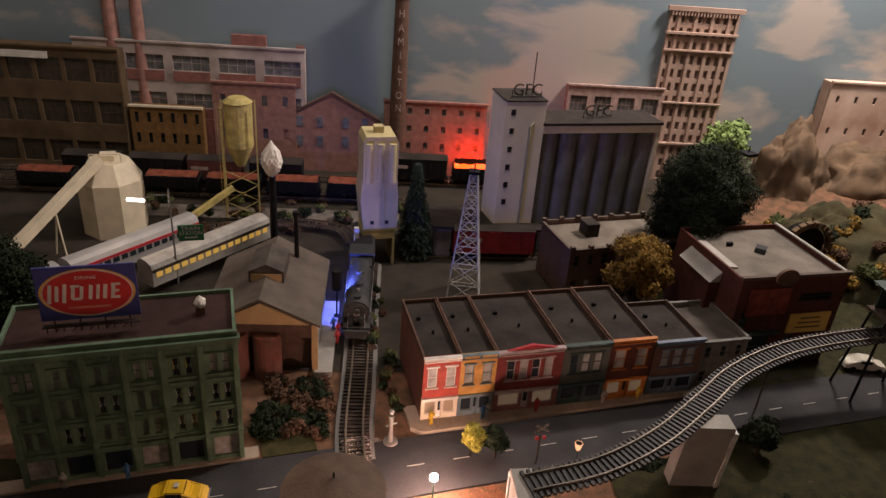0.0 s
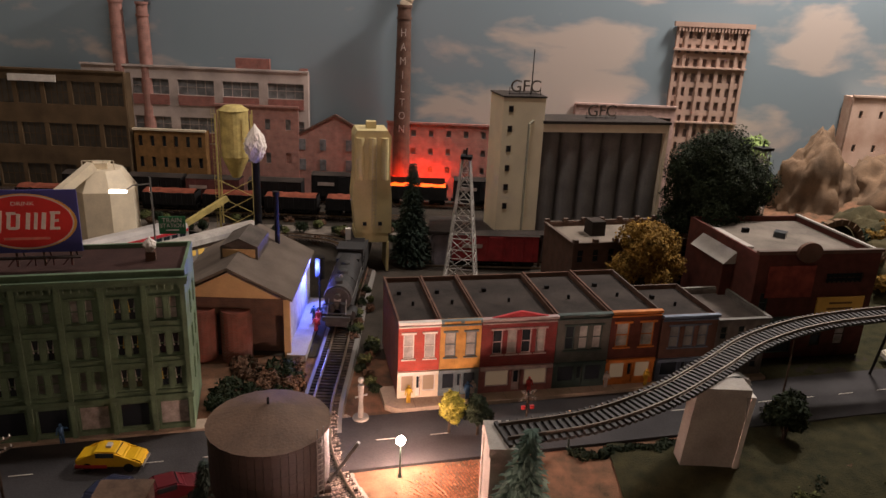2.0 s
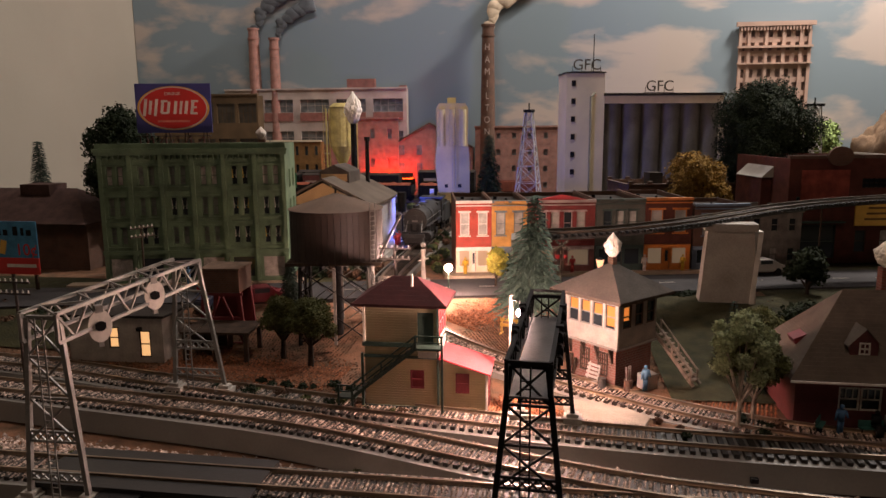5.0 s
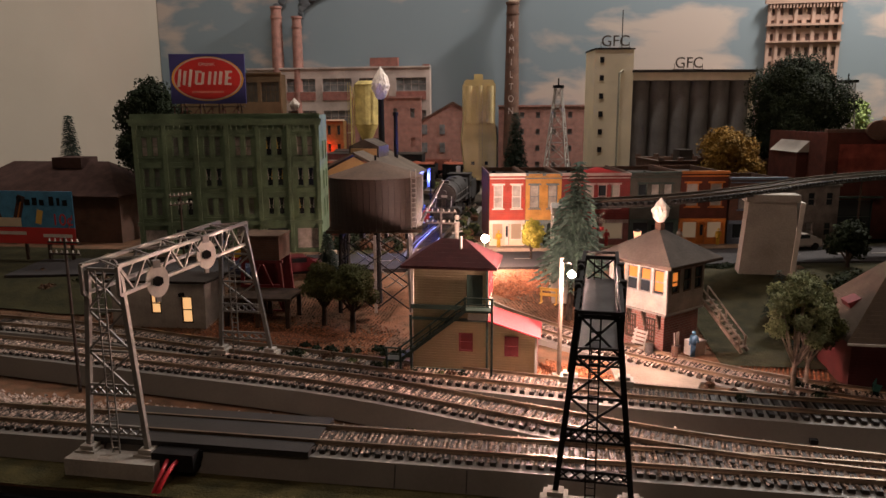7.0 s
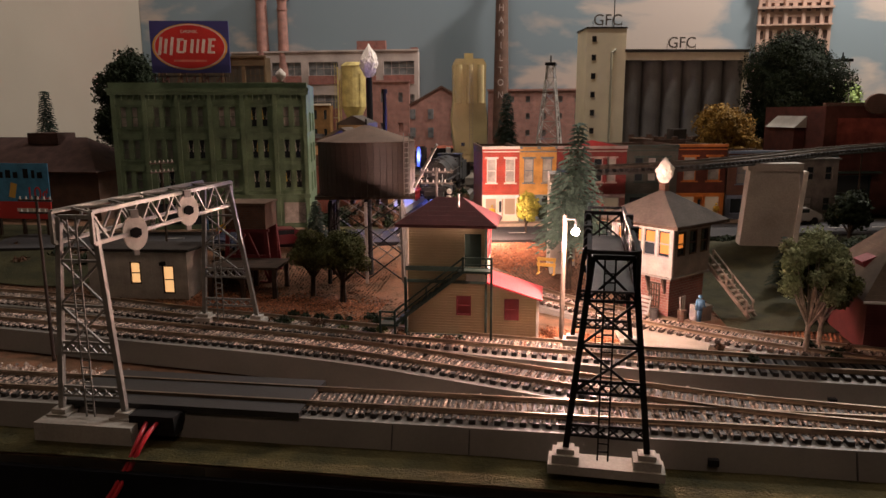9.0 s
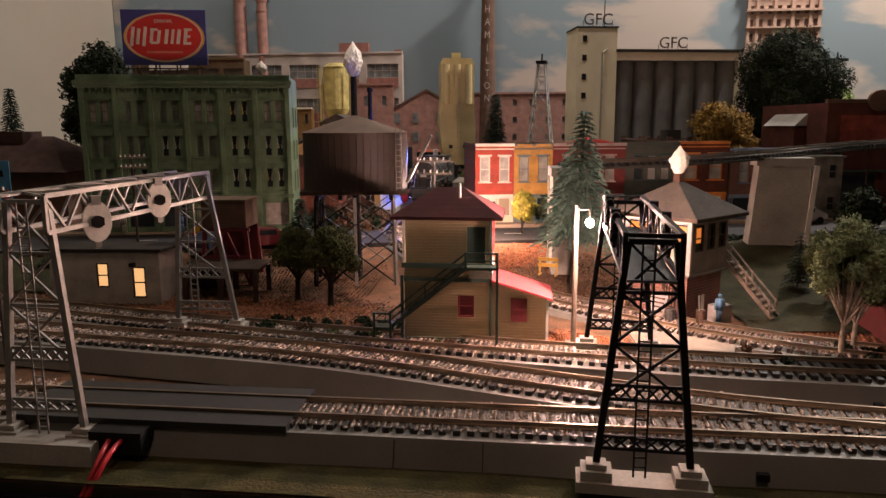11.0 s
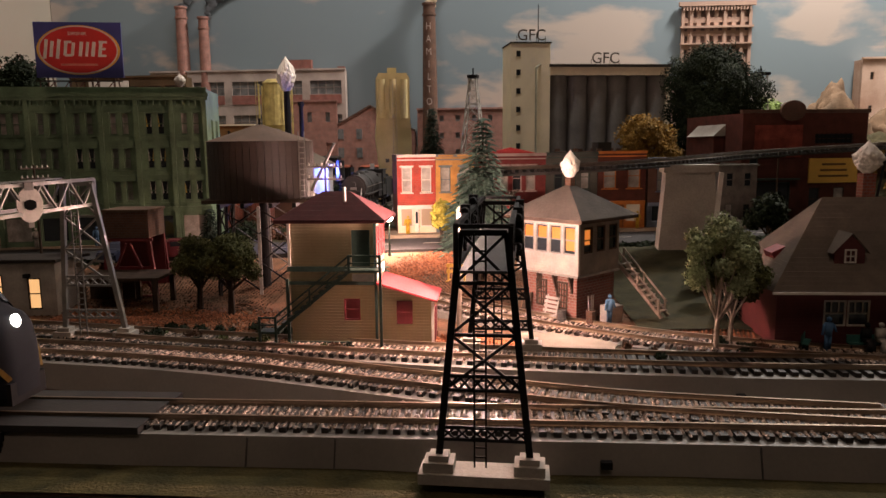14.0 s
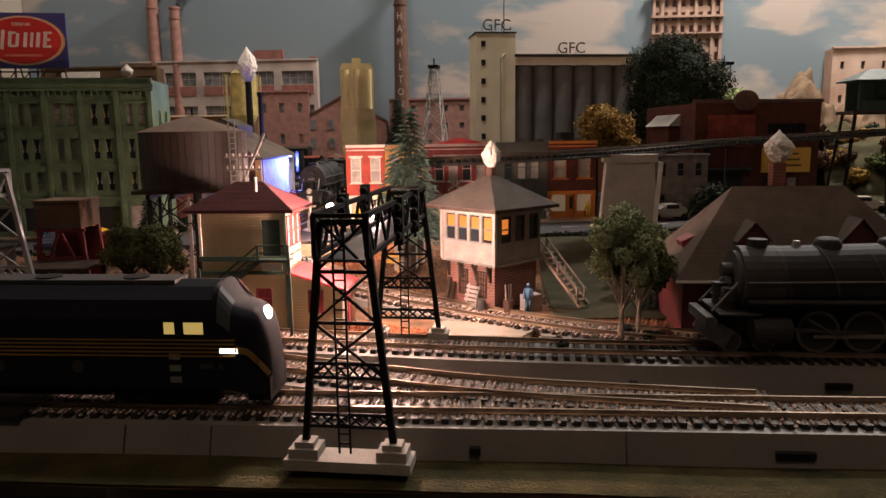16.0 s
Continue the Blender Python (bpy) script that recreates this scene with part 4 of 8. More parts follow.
    rl = [((0.080, -0.0145, zf - 0.002), (0.080, -0.0145, zf + 0.012), 0.002), ((0.054, -0.0145, zf - 0.002), (0.054, -0.0145, zf + 0.012), 0.002), ((0.054, -0.0145, zf + 0.011), (0.080, -0.0145, zf + 0.011), 0.0016),
          ((0.054, -0.0145, zf + 0.005), (0.080, -0.0145, zf + 0.005), 0.0012), ((0.054, -0.0145, zf + 0.011), (-0.010, -0.0145, 0.027), 0.0016), ((0.054, -0.0145, zf + 0.005), (-0.010, -0.0145, 0.021), 0.0012),
          ((0.02, -0.0145, 0.036), (0.02, -0.0145, 0.052), 0.0014), ((-0.010, -0.0145, 0.0), (-0.010, -0.0145, 0.027), 0.002), ((-0.024, -0.0145, 0.0), (-0.024, -0.0145, 0.027), 0.002), ((-0.024, -0.0145, 0.026), (-0.010, -0.0145, 0.026), 0.0014), ((-0.024, -0.0145, 0.02), (-0.010, -0.0145, 0.02), 0.0012)]
    one("railing", DKGREEN, s, bars=rl)
    one("stair_post", DKGREEN, s, bars=[((-0.001, -0.006, 0), (-0.001, -0.006, 0.058), 0.0024)])
    one("stair_post", DKGREEN, s, bars=[((0.080, -0.0135, 0), (0.080, -0.0135, zf), 0.0022)])
    # lean-to
    L = 0.048
    bm = bmesh.new()
    prism(bm, [(W + 0.0005, 0), (W + L, 0), (W + L, 0.038), (W + 0.0005, 0.052)], 0.046, UPRIGHT @ pose(0, 0, -0.048))
    part("lean_to", bm, CLAP, s)
    one("shutter", REDP, s, boxes=[(W + 0.024, 0.0012, 0.018, 0.0135, 0.002, 0.020), (W + 0.024, 0.0006, 0.0275, 0.0135, 0.002, 0.001)])
    bm = bmesh.new()
    prism(bm, [(W + 0.0005, 0.0525), (W + L + 0.004, 0.0375), (W + L + 0.004, 0.039), (W + 0.0005, 0.0545)], 0.054, UPRIGHT @ pose(0, 0, -0.052))
    part("lean_to_roof", bm, REDLEAN, s, "bright red sloping roof")
    one("corner_board", WHITEP, s, boxes=[(W + L, 0.0015, 0, 0.0022, 0.0022, 0.037)])
    one("side_door", REDP, s, boxes=[(W + L + 0.0004, 0.025, 0.0, 0.0012, 0.014, 0.028)])


GREYB = striped("grey_white_boards", (0.36, 0.335, 0.30), 0.0024)
GREYF = paint("grey_window_trim", (0.24, 0.23, 0.21), 0.6)


def interlocking_tower():
    """Brick below, grey clapboard above, broad hipped roof."""
    s = thing("interlocking_tower", pose(0.352, 0.396, 0.022, 0, 0, 36), "brick and grey clapboard interlocking tower with lit windows", "signal tower")
    W, D, zb, zt = 0.066, 0.072, 0.044, 0.096
    brk = bricked("weathered_brick", (0.21, 0.085, 0.065), (0.2, 0.15, 0.13))
    one("brick_base", brk, s, boxes=[(W / 2, D / 2, 0, W - 0.006, D - 0.006, zb)])
    # long side along y faces the yard
    bm = bmesh.new()
    hs = [(0.0038 + 0.0168 * k, 0.019, 0.0188 + 0.0168 * k, 0.047) for k in range(4)]
    wall_holes(bm, D, zt - zb, 0.003, hs)
    part("yard_wall", bm, GREYB, s, m=pose(0, D, zb, 0, 0, -90))
    for k in range(4):
        w = sash("lit_window", s, 0.0113 + 0.0168 * k, 0.019, 0.0150, 0.028, 0.001, GREYF, GLASSD, m=pose(0, D, zb, 0, 0, -90))
        one("blind", LITO, w, boxes=[(0.0113 + 0.0168 * k, 0.0019, 0.033 if k < 3 else 0.023, 0.0100, 0.0005, 0.011 if k < 3 else 0.021)])
    bm = bmesh.new()
    hs = [(0.006 + 0.02 * k, 0.02, 0.02 + 0.02 * k, 0.045) for k in range(3)]
    wall_holes(bm, W - 0.003, zt - zb, 0.003, hs)
    # track side takes a darker board colour, its shade painted in
    part("track_wall", bm, paint("grey_shaded_boards", (0.2, 0.17, 0.14), 0.75), s, m=pose(0.003, 0, zb))
    for k in range(3):
        w = sash("end_window", s, 0.016 + 0.02 * k, 0.02, 0.014, 0.025, 0.001, WOODD, GLASSD, m=pose(0, 0, zb))
        if k == 0:
            one("blind", LITO, w, boxes=[(0.016, 0.0019, 0.028, 0.009, 0.0005, 0.014)])
    one("back_wall", CLAPW, s, boxes=[(W / 2, D - 0.0015, zb, W - 0.006, 0.003, zt - zb), (W - 0.0015, D / 2, zb, 0.003, D - 0.006, zt - zb)])
    one("floor_slab", GREYF, s, boxes=[(W / 2, D / 2, zb - 0.0022, W + 0.002, D + 0.002, 0.002)])
    one("corner_board", GREYB, s, boxes=[(-0.0004, -0.0004, zb, 0.003, 0.003, zt - zb), (-0.0004, D, zb, 0.003, 0.003, zt - zb)])
    for k in range(4):
        one("bracket", WOODD, s, bars=[((0.003, 0.008 + 0.019 * k, zb - 0.016), (-0.003, 0.008 + 0.019 * k, zb - 0.002), 0.002), ((0.0022, 0.008 + 0.019 * k, zb - 0.018), (0.0022, 0.008 + 0.019 * k, zb - 0.002), 0.002)])
    for y in (0.020, 0.045):
        sash("brick_window", s, 0, 0.010, 0.013, 0.026, 0, WOODD, GLASSD, m=pose(0.0023, y, 0, 0, 0, -90))
        one("mullions", WOODD, s, boxes=[(0.0018, y + dy, 0.010, 0.0008, 0.0008, 0.026) for dy in (-0.003, 0, 0.003)] + [(0.0018, y, 0.010 + dz, 0.0008, 0.012, 0.0008) for dz in (0.006, 0.018)])
    bm = bmesh.new()
    hip_roof(bm, W, D, zt, 0.030, 0.004, 0.0125)
    part("roof", bm, ROOFG, s)
    one("gutter", WOODD, s, boxes=[(-0.0125, D / 2, zt - 0.0015, 0.0015, D + 0.026, 0.003), (W / 2, -0.0125, zt - 0.0015, W + 0.026, 0.0015, 0.003)])
    one("chimney", BRICKB, s, boxes=[(W / 2, D / 2, zt + 0.018, 0.007, 0.007, 0.020)])
    # stair on the far side, down to the yard
    st = []
    for dx in (0.0, 0.012):
        st.append(((W + 0.003 + dx, 0.004, zb + 0.006), (W + 0.006 + dx, -0.046, 0.0), 0.0032))
        st += [((W + 0.003 + dx, 0.004, zb + 0.018), (W + 0.006 + dx, -0.044, 0.014), 0.0014)] + [((W + 0.003 + dx, 0.004 - 0.024 * k, zb * (1 - k * 0.5) + 0.003), (W + 0.003 + dx, 0.004 - 0.024 * k, zb * (1 - k * 0.5) + 0.018), 0.0016) for k in range(3)]
    GREYW = paint("weathered_stair_wood", (0.22, 0.17, 0.13), 0.8, 0.3, 90)
    one("stair", GREYW, s, bars=st)
    for i in range(10):
        one("tread", GREYW, s, boxes=[(W + 0.0105, -0.002 - 0.0046 * i, zb + 0.003 - 0.0046 * i, 0.013, 0.005, 0.001)])
    puff(s.matrix_basis @ pose(W / 2, D / 2, zt + 0.036), 0.0085, 0.026)
    # clutter against the brick wall
    pal = thing("pallet", s.matrix_basis @ pose(-0.005, 0.030, 0, 0, 18, 0), "pale wooden pallet leaning on the brick wall", "pallet")
    for i in range(5):
        one("slat", CLAPW, pal, boxes=[(0, 0, 0.002 + 0.0042 * i, 0.0012, 0.017, 0.0026)])
    one("bearer", CLAPW, pal, boxes=[(0.0014, -0.007, 0, 0.0012, 0.0016, 0.023), (0.0014, 0.007, 0, 0.0012, 0.0016, 0.023)])
    tagged(one("oil_drum", paint("grey_drum", (0.09, 0.085, 0.08), 0.5), m=s.matrix_basis @ pose(-0.006, 0.013, 0), rods=[((0, 0, 0), (0, 0, 0.011), 0.0042), ((0, 0, 0.003), (0, 0, 0.0036), 0.0046), ((0, 0, 0.008), (0, 0, 0.0086), 0.0046)]), "dark grey oil drum beside the brick wall", "drum")
    tagged(one("plank", WOODD, m=s.matrix_basis @ pose(-0.006, 0.062, 0, 0, 14, 0), boxes=[(0, 0, 0, 0.002, 0.004, 0.026), (0.001, -0.006, 0, 0.002, 0.003, 0.022)]), "dark timber planks leaning on the wall", "timber")
    tb = thing("tool_barrel", s.matrix_basis @ pose(0.008, -0.010, 0), "brown barrel with upright poles beside the tower", "barrel")
    one("barrel", BRICKB, tb, rods=[((0, 0, 0), (0, 0, 0.012), 0.0046)])
    for dx in (-0.002, 0.001, 0.003):
        one("pole", CLAPW, tb, rods=[((dx, 0, 0.004), (dx * 1.6, 0.001, 0.026), 0.0007)])


def gfc():
    """The grain elevator: white headhouse, row of grey bins, roof letters."""
    g = thing("grain_elevator", pose(0.500, 1.416, 0.05), "cream grain elevator headhouse with grey ribbed bins", "grain elevator")
    H, w, d, L = 0.369, 0.092, 0.10, 0.383
    one("headhouse", paint("pale_cream_render", (0.78, 0.68, 0.48), 0.7, 0.1, 14), g, boxes=[(w / 2, d / 2, 0, w, d, H)])
    one("headhouse_roof", ROOFD, g, boxes=[(w / 2, d / 2, H, w + 0.004, d + 0.004, 0.003)])
    for k in range(6):
        sash("window", g, 0.017, H - 0.030 - 0.042 * k, 0.010, 0.013, -0.0008, WOODD, GLASSD, 0, deep=0.0004)
    one("down_pipe", paint("dull_green_pipe", (0.30, 0.28, 0.2), 0.5), g, rods=[((0.058, -0.004, 0.06), (0.058, -0.004, H - 0.055), 0.0025), ((0.058, -0.004, H - 0.055), (0.068, -0.001, H - 0.047), 0.0025)])
    n = 6
    bw = (L - w) / n
    for k in range(n):
        one("bin", SILOG, g, rods=[((w + (k + 0.5) * bw, 0.030, 0), (w + (k + 0.5) * bw, 0.030, 0.298), bw * 0.5, None, 24)], smooth=False)
    one("bin_gallery", CREAM, g, boxes=[(w + (L - w) / 2, 0.045, 0.298, L - w, 0.096, 0.018)])
    one("end_pier", CREAM, g, boxes=[(L - 0.003, 0.045, 0.0, 0.008, 0.09, 0.297)])
    one("gallery_roof", ROOFD, g, boxes=[(w + (L - w) / 2, 0.045, 0.316, L - w + 0.004, 0.102, 0.006)])
    one("bin_backs", SILOG, g, boxes=[(w + (L - w) / 2, 0.06, 0, L - w - 0.01, 0.06, 0.297)])
    one("mast", BLACK, g, rods=[((0.075, 0.05, H), (0.075, 0.05, H + 0.095), 0.0011)])
    for cx, y, z, size in ((0.052, 0.02, H + 0.003, 0.036), (0.234, 0.03, 0.322, 0.036)):
        sg = thing("roof_sign", g.matrix_basis @ pose(cx, y, z), "dark letters on a frame along the elevator roof", "sign", "elevator signs")
        text("letters", "GFC", size, ROOFG, sg, pose(0, 0, 0.017) @ UPRIGHT, 1.0, 0.001)
        one("frame", BLACK, sg, boxes=[(0, 0.003, 0.002, 0.075, 0.0012, 0.0012)], bars=[((x, 0.003, 0), (x, 0.003, 0.016), 0.001) for x in (-0.034, -0.012, 0.012, 0.034)])


def coal_tower():
    c = thing("coaling_tower", pose(0.189, 1.395, 0.05), "ivory coaling tower astride the branch track", "coaling tower")
    W, D, H = 0.074, 0.075, 0.30
    bm = bmesh.new()
    prism(bm, [(0.004, 0.085), (W + 0.004, 0.085), (W + 0.004, 0.16), (W, 0.21), (W + 0.001, H - 0.012), (W - 0.006, H), (0.006, H), (0.0, H - 0.012), (0.001, 0.21), (-0.004, 0.16)], D, UPRIGHT @ pose(0, 0, -D))
    part("bunker", bm, IVORY, c)
    for k in range(3):
        one("rib", IVORY, c, rods=[((0.012 + 0.025 * k, -0.001, 0.2), (0.012 + 0.025 * k, -0.001, H - 0.014), 0.008, 0.008, 12)])
    for x in (0.022, 0.054):
        one("port", GLASSD, c, boxes=[(x, -0.0006, 0.102, 0.008, 0.002, 0.008)])
    one("ladder", paint("pale_ladder", (0.4, 0.35, 0.25)), c, bars=[((0.036, -0.010, 0.10), (0.036, -0.010, H - 0.01), 0.001), ((0.044, -0.010, 0.10), (0.044, -0.010, H - 0.01), 0.001)] + [((0.036, -0.010, 0.105 + 0.008 * i), (0.044, -0.010, 0.105 + 0.008 * i), 0.0007) for i in range(23)])
    one("portal_beam", IVORY, c, boxes=[(W / 2, D / 2, 0.065, W - 0.004, D - 0.002, 0.020)])
    for x in (0.003, W - 0.003):
        one("portal_leg", IVORY, c, boxes=[(x, D / 2, 0, 0.005, D, 0.065)])
    one("head_cap", IVORY, c, boxes=[(W / 2, D / 2, H, 0.02, 0.02, 0.014)])
    tagged(one("cable_box", WHITEP, m=pose(0.176, 1.385, 0.05), boxes=[(0, 0, 0, 0.01, 0.01, 0.1)]), "pale post beside the coaling tower", "post")


def sand_tower():
    s = thing("silo_tower", pose(-0.062, 1.66, 0.075), "yellow hopper silo on a lattice stand", "silo")
    YEL = paint("dull_yellow_paint", (0.46, 0.36, 0.12), 0.65)
    one("drum", YEL, s, rods=[((0, 0, 0.17), (0, 0, 0.275), 0.032, None, 24), ((0, 0, 0.12), (0, 0, 0.17), 0.010, 0.032, 24)])
    one("cap", YEL, s, rods=[((0, 0, 0.275), (0, 0, 0.285), 0.034, 0.02, 24)])
    for x in (-0.038, 0.038):
        for y in (-0.03, 0.03):
            one("leg", YEL, s, bars=[((x, y, 0), (x, y, 0.27), 0.0035)])
    one("bracing", YEL, s, bars=[((-0.038, -0.03, z), (0.038, -0.03, z + 0.04), 0.0015) for z in (0, 0.04, 0.08)] + [((0.038, -0.03, z), (-0.038, -0.03, z + 0.04), 0.0015) for z in (0, 0.04, 0.08)])
    one("ladder", YEL, s, bars=[((-0.046, -0.03, 0), (-0.046, -0.03, 0.28), 0.001), ((-0.04, -0.03, 0), (-0.04, -0.03, 0.28), 0.001)] + [((-0.046, -0.03, 0.01 * i), (-0.04, -0.03, 0.01 * i), 0.0008) for i in range(1, 28)])
    one("chute", YEL, s, bars=[((-0.02, -0.04, 0.08), (-0.13, -0.09, 0.02), 0.012)])


def bigger(ob, k=1.45):
    """A vehicle or figure drawn at its true size, brought to the plan's units."""
    ob.scale = (k, k, k)
    return ob


def silo_beige():
    s = bigger(thing("cement_silo", pose(-0.352, 1.655, 0.029), "cream chamfered silo house with a conveyor", "silo"), 1.083)
    bm = bmesh.new()
    R, n = 0.066, 8
    rings = []
    for z, r in ((0, 1), (0.135, 1), (0.175, 0.62)):
        rings.append([bm.verts.new((R * r * math.cos(math.pi / 8 + i * math.pi / 4), R * r * math.sin(math.pi / 8 + i * math.pi / 4), z)) for i in range(n)])
    for a, b in zip(rings, rings[1:]):
        for i in range(n):
            bm.faces.new((a[i], a[(i + 1) % n], b[(i + 1) % n], b[i]))
    bm.faces.new(rings[-1]), bm.faces.new(rings[0][::-1])
    part("body", bm, CREAM, s)
    one("head_frame", CREAM, s, boxes=[(0, 0, 0.175, 0.03, 0.03, 0.012)], bars=[((x, -0.025, 0.175), (x, -0.025, 0.195), 0.0016) for x in (-0.03, -0.01, 0.01, 0.03)] + [((-0.03, -0.025, 0.194), (0.03, -0.025, 0.194), 0.0016)])
    one("conveyor", CREAM, s, bars=[((-0.01, -0.03, 0.185), (-0.22, -0.27, 0.01), 0.018)])
    one("conveyor_trestle", CREAM, s, bars=[((-0.10, -0.115, 0.0), (-0.085, -0.115, 0.11), 0.0028), ((-0.075, -0.13, 0.0), (-0.085, -0.12, 0.11), 0.0028), ((-0.15, -0.19, 0.0), (-0.145, -0.185, 0.06), 0.0028)])


def depot():
    """The freight depot beside the branch: broad low gable, clerestory, red brick."""
    d = thing("freight_depot", pose(-0.125, 1.038, 0.048, 0, 0, -10), "brick freight depot with broad grey gabled roof", "depot")
    W, L, e, a = 0.184, 0.235, 0.106, 0.150
    one("hall", BRICKB, d, boxes=[(W / 2, L / 2 + 0.02, 0, W - 0.022, L - 0.03, e)])
    for k in range(2):
        one("brick_drum", BRICK, d, rods=[((0.045 + 0.055 * k, 0.012, 0), (0.045 + 0.055 * k, 0.012, 0.085), 0.024, None, 20)])
    bm = bmesh.new()
    prism(bm, [(-0.006, e - 0.004), (W / 2, a), (W + 0.006, e - 0.004), (W + 0.006, e), (W / 2, a + 0.005), (-0.006, e)], L, UPRIGHT @ pose(0, 0, -L))
    part("roof", bm, paint("warm_grey_roof", (0.115, 0.09, 0.07), 0.9, 0.25, 20, 0.3), d)
    bm = bmesh.new()
    prism(bm, [(0.012, e), (W - 0.012, e), (W / 2, a - 0.004)], 0.004, UPRIGHT @ pose(0, 0, -0.006))
    part("gable", bm, TAN, d, "tan painted gable")
    one("fascia_beam", BRICKB, d, boxes=[(W / 2, 0.012, e - 0.03, W - 0.004, 0.006, 0.031)])
    bm = bmesh.new()
    prism(bm, [(W / 2 - 0.030, a - 0.015), (W / 2 + 0.030, a - 0.015), (W / 2 + 0.030, a + 0.012), (W / 2, a + 0.026), (W / 2 - 0.030, a + 0.012)], 0.085, UPRIGHT @ pose(0, 0, -0.165))
    part("clerestory", bm, ROOFG, d)
    one("clerestory_gable", TAN, d, boxes=[(W / 2, 0.079, a - 0.006, 0.052, 0.002, 0.014)])
    pw = paint("pale_platform_wall", (0.40, 0.38, 0.36), 0.7)
    one("track_wall", pw, d, boxes=[(W - 0.006, L / 2 + 0.02, 0, 0.004, L - 0.03, e - 0.004)])
    one("corner_post", TAN, d, boxes=[(W - 0.004, 0.010, 0, 0.010, 0.006, e - 0.004)])
    one("platform", CONC, d, boxes=[(W + 0.010, L / 2, 0, 0.030, L, 0.012)])
    for y, h in ((0.10, 0.19),):
        st = one("stovepipe", BLACK, d, rods=[((W / 2 + 0.04, 0.19, a - 0.03), (W / 2 + 0.04, 0.19, a + 0.075), 0.0045, 0.004, 14), ((W / 2 + 0.04, 0.19, a + 0.07), (W / 2 + 0.04, 0.19, a + 0.078), 0.006, None, 14)])
    k = thing("smokestack", pose(0.001, 1.31, 0.05), "tall black iron smokestack behind the depot", "smokestack")
    one("pipe", BLACK, k, rods=[((0, 0, 0), (0, 0, 0.258), 0.008, 0.0065, 16)])
    puff(pose(0.001, 1.31, 0.300), 0.018, 0.068)


green_block()
billboard()
water_tank()
switch_tower()
interlocking_tower()
gfc()
coal_tower()
sand_tower()
silo_beige()
depot()


# ---- signal bridges ----
def lattice(a0, a1, b0, b1, n, w):
    """Crossed bars between two bars a0-a1 and b0-b1."""
    a0, a1, b0, b1 = map(Vector, (a0, a1, b0, b1))
    out = []
    for i in range(n):
        p, q = i / n, (i + 1) / n
        out += [(a0.lerp(a1, p), b0.lerp(b1, q), w), (b0.lerp(b1, p), a0.lerp(a1, q), w)]
    return out


def zigzag(a0, a1, b0, b1, n, w):
    a0, a1, b0, b1 = map(Vector, (a0, a1, b0, b1))
    out = []
    for i in range(n):
        p, q = i / n, (i + 1) / n
        out.append((a0.lerp(a1, p), b0.lerp(b1, q), w) if i % 2 else (b0.lerp(b1, p), a0.lerp(a1, q), w))
    return out


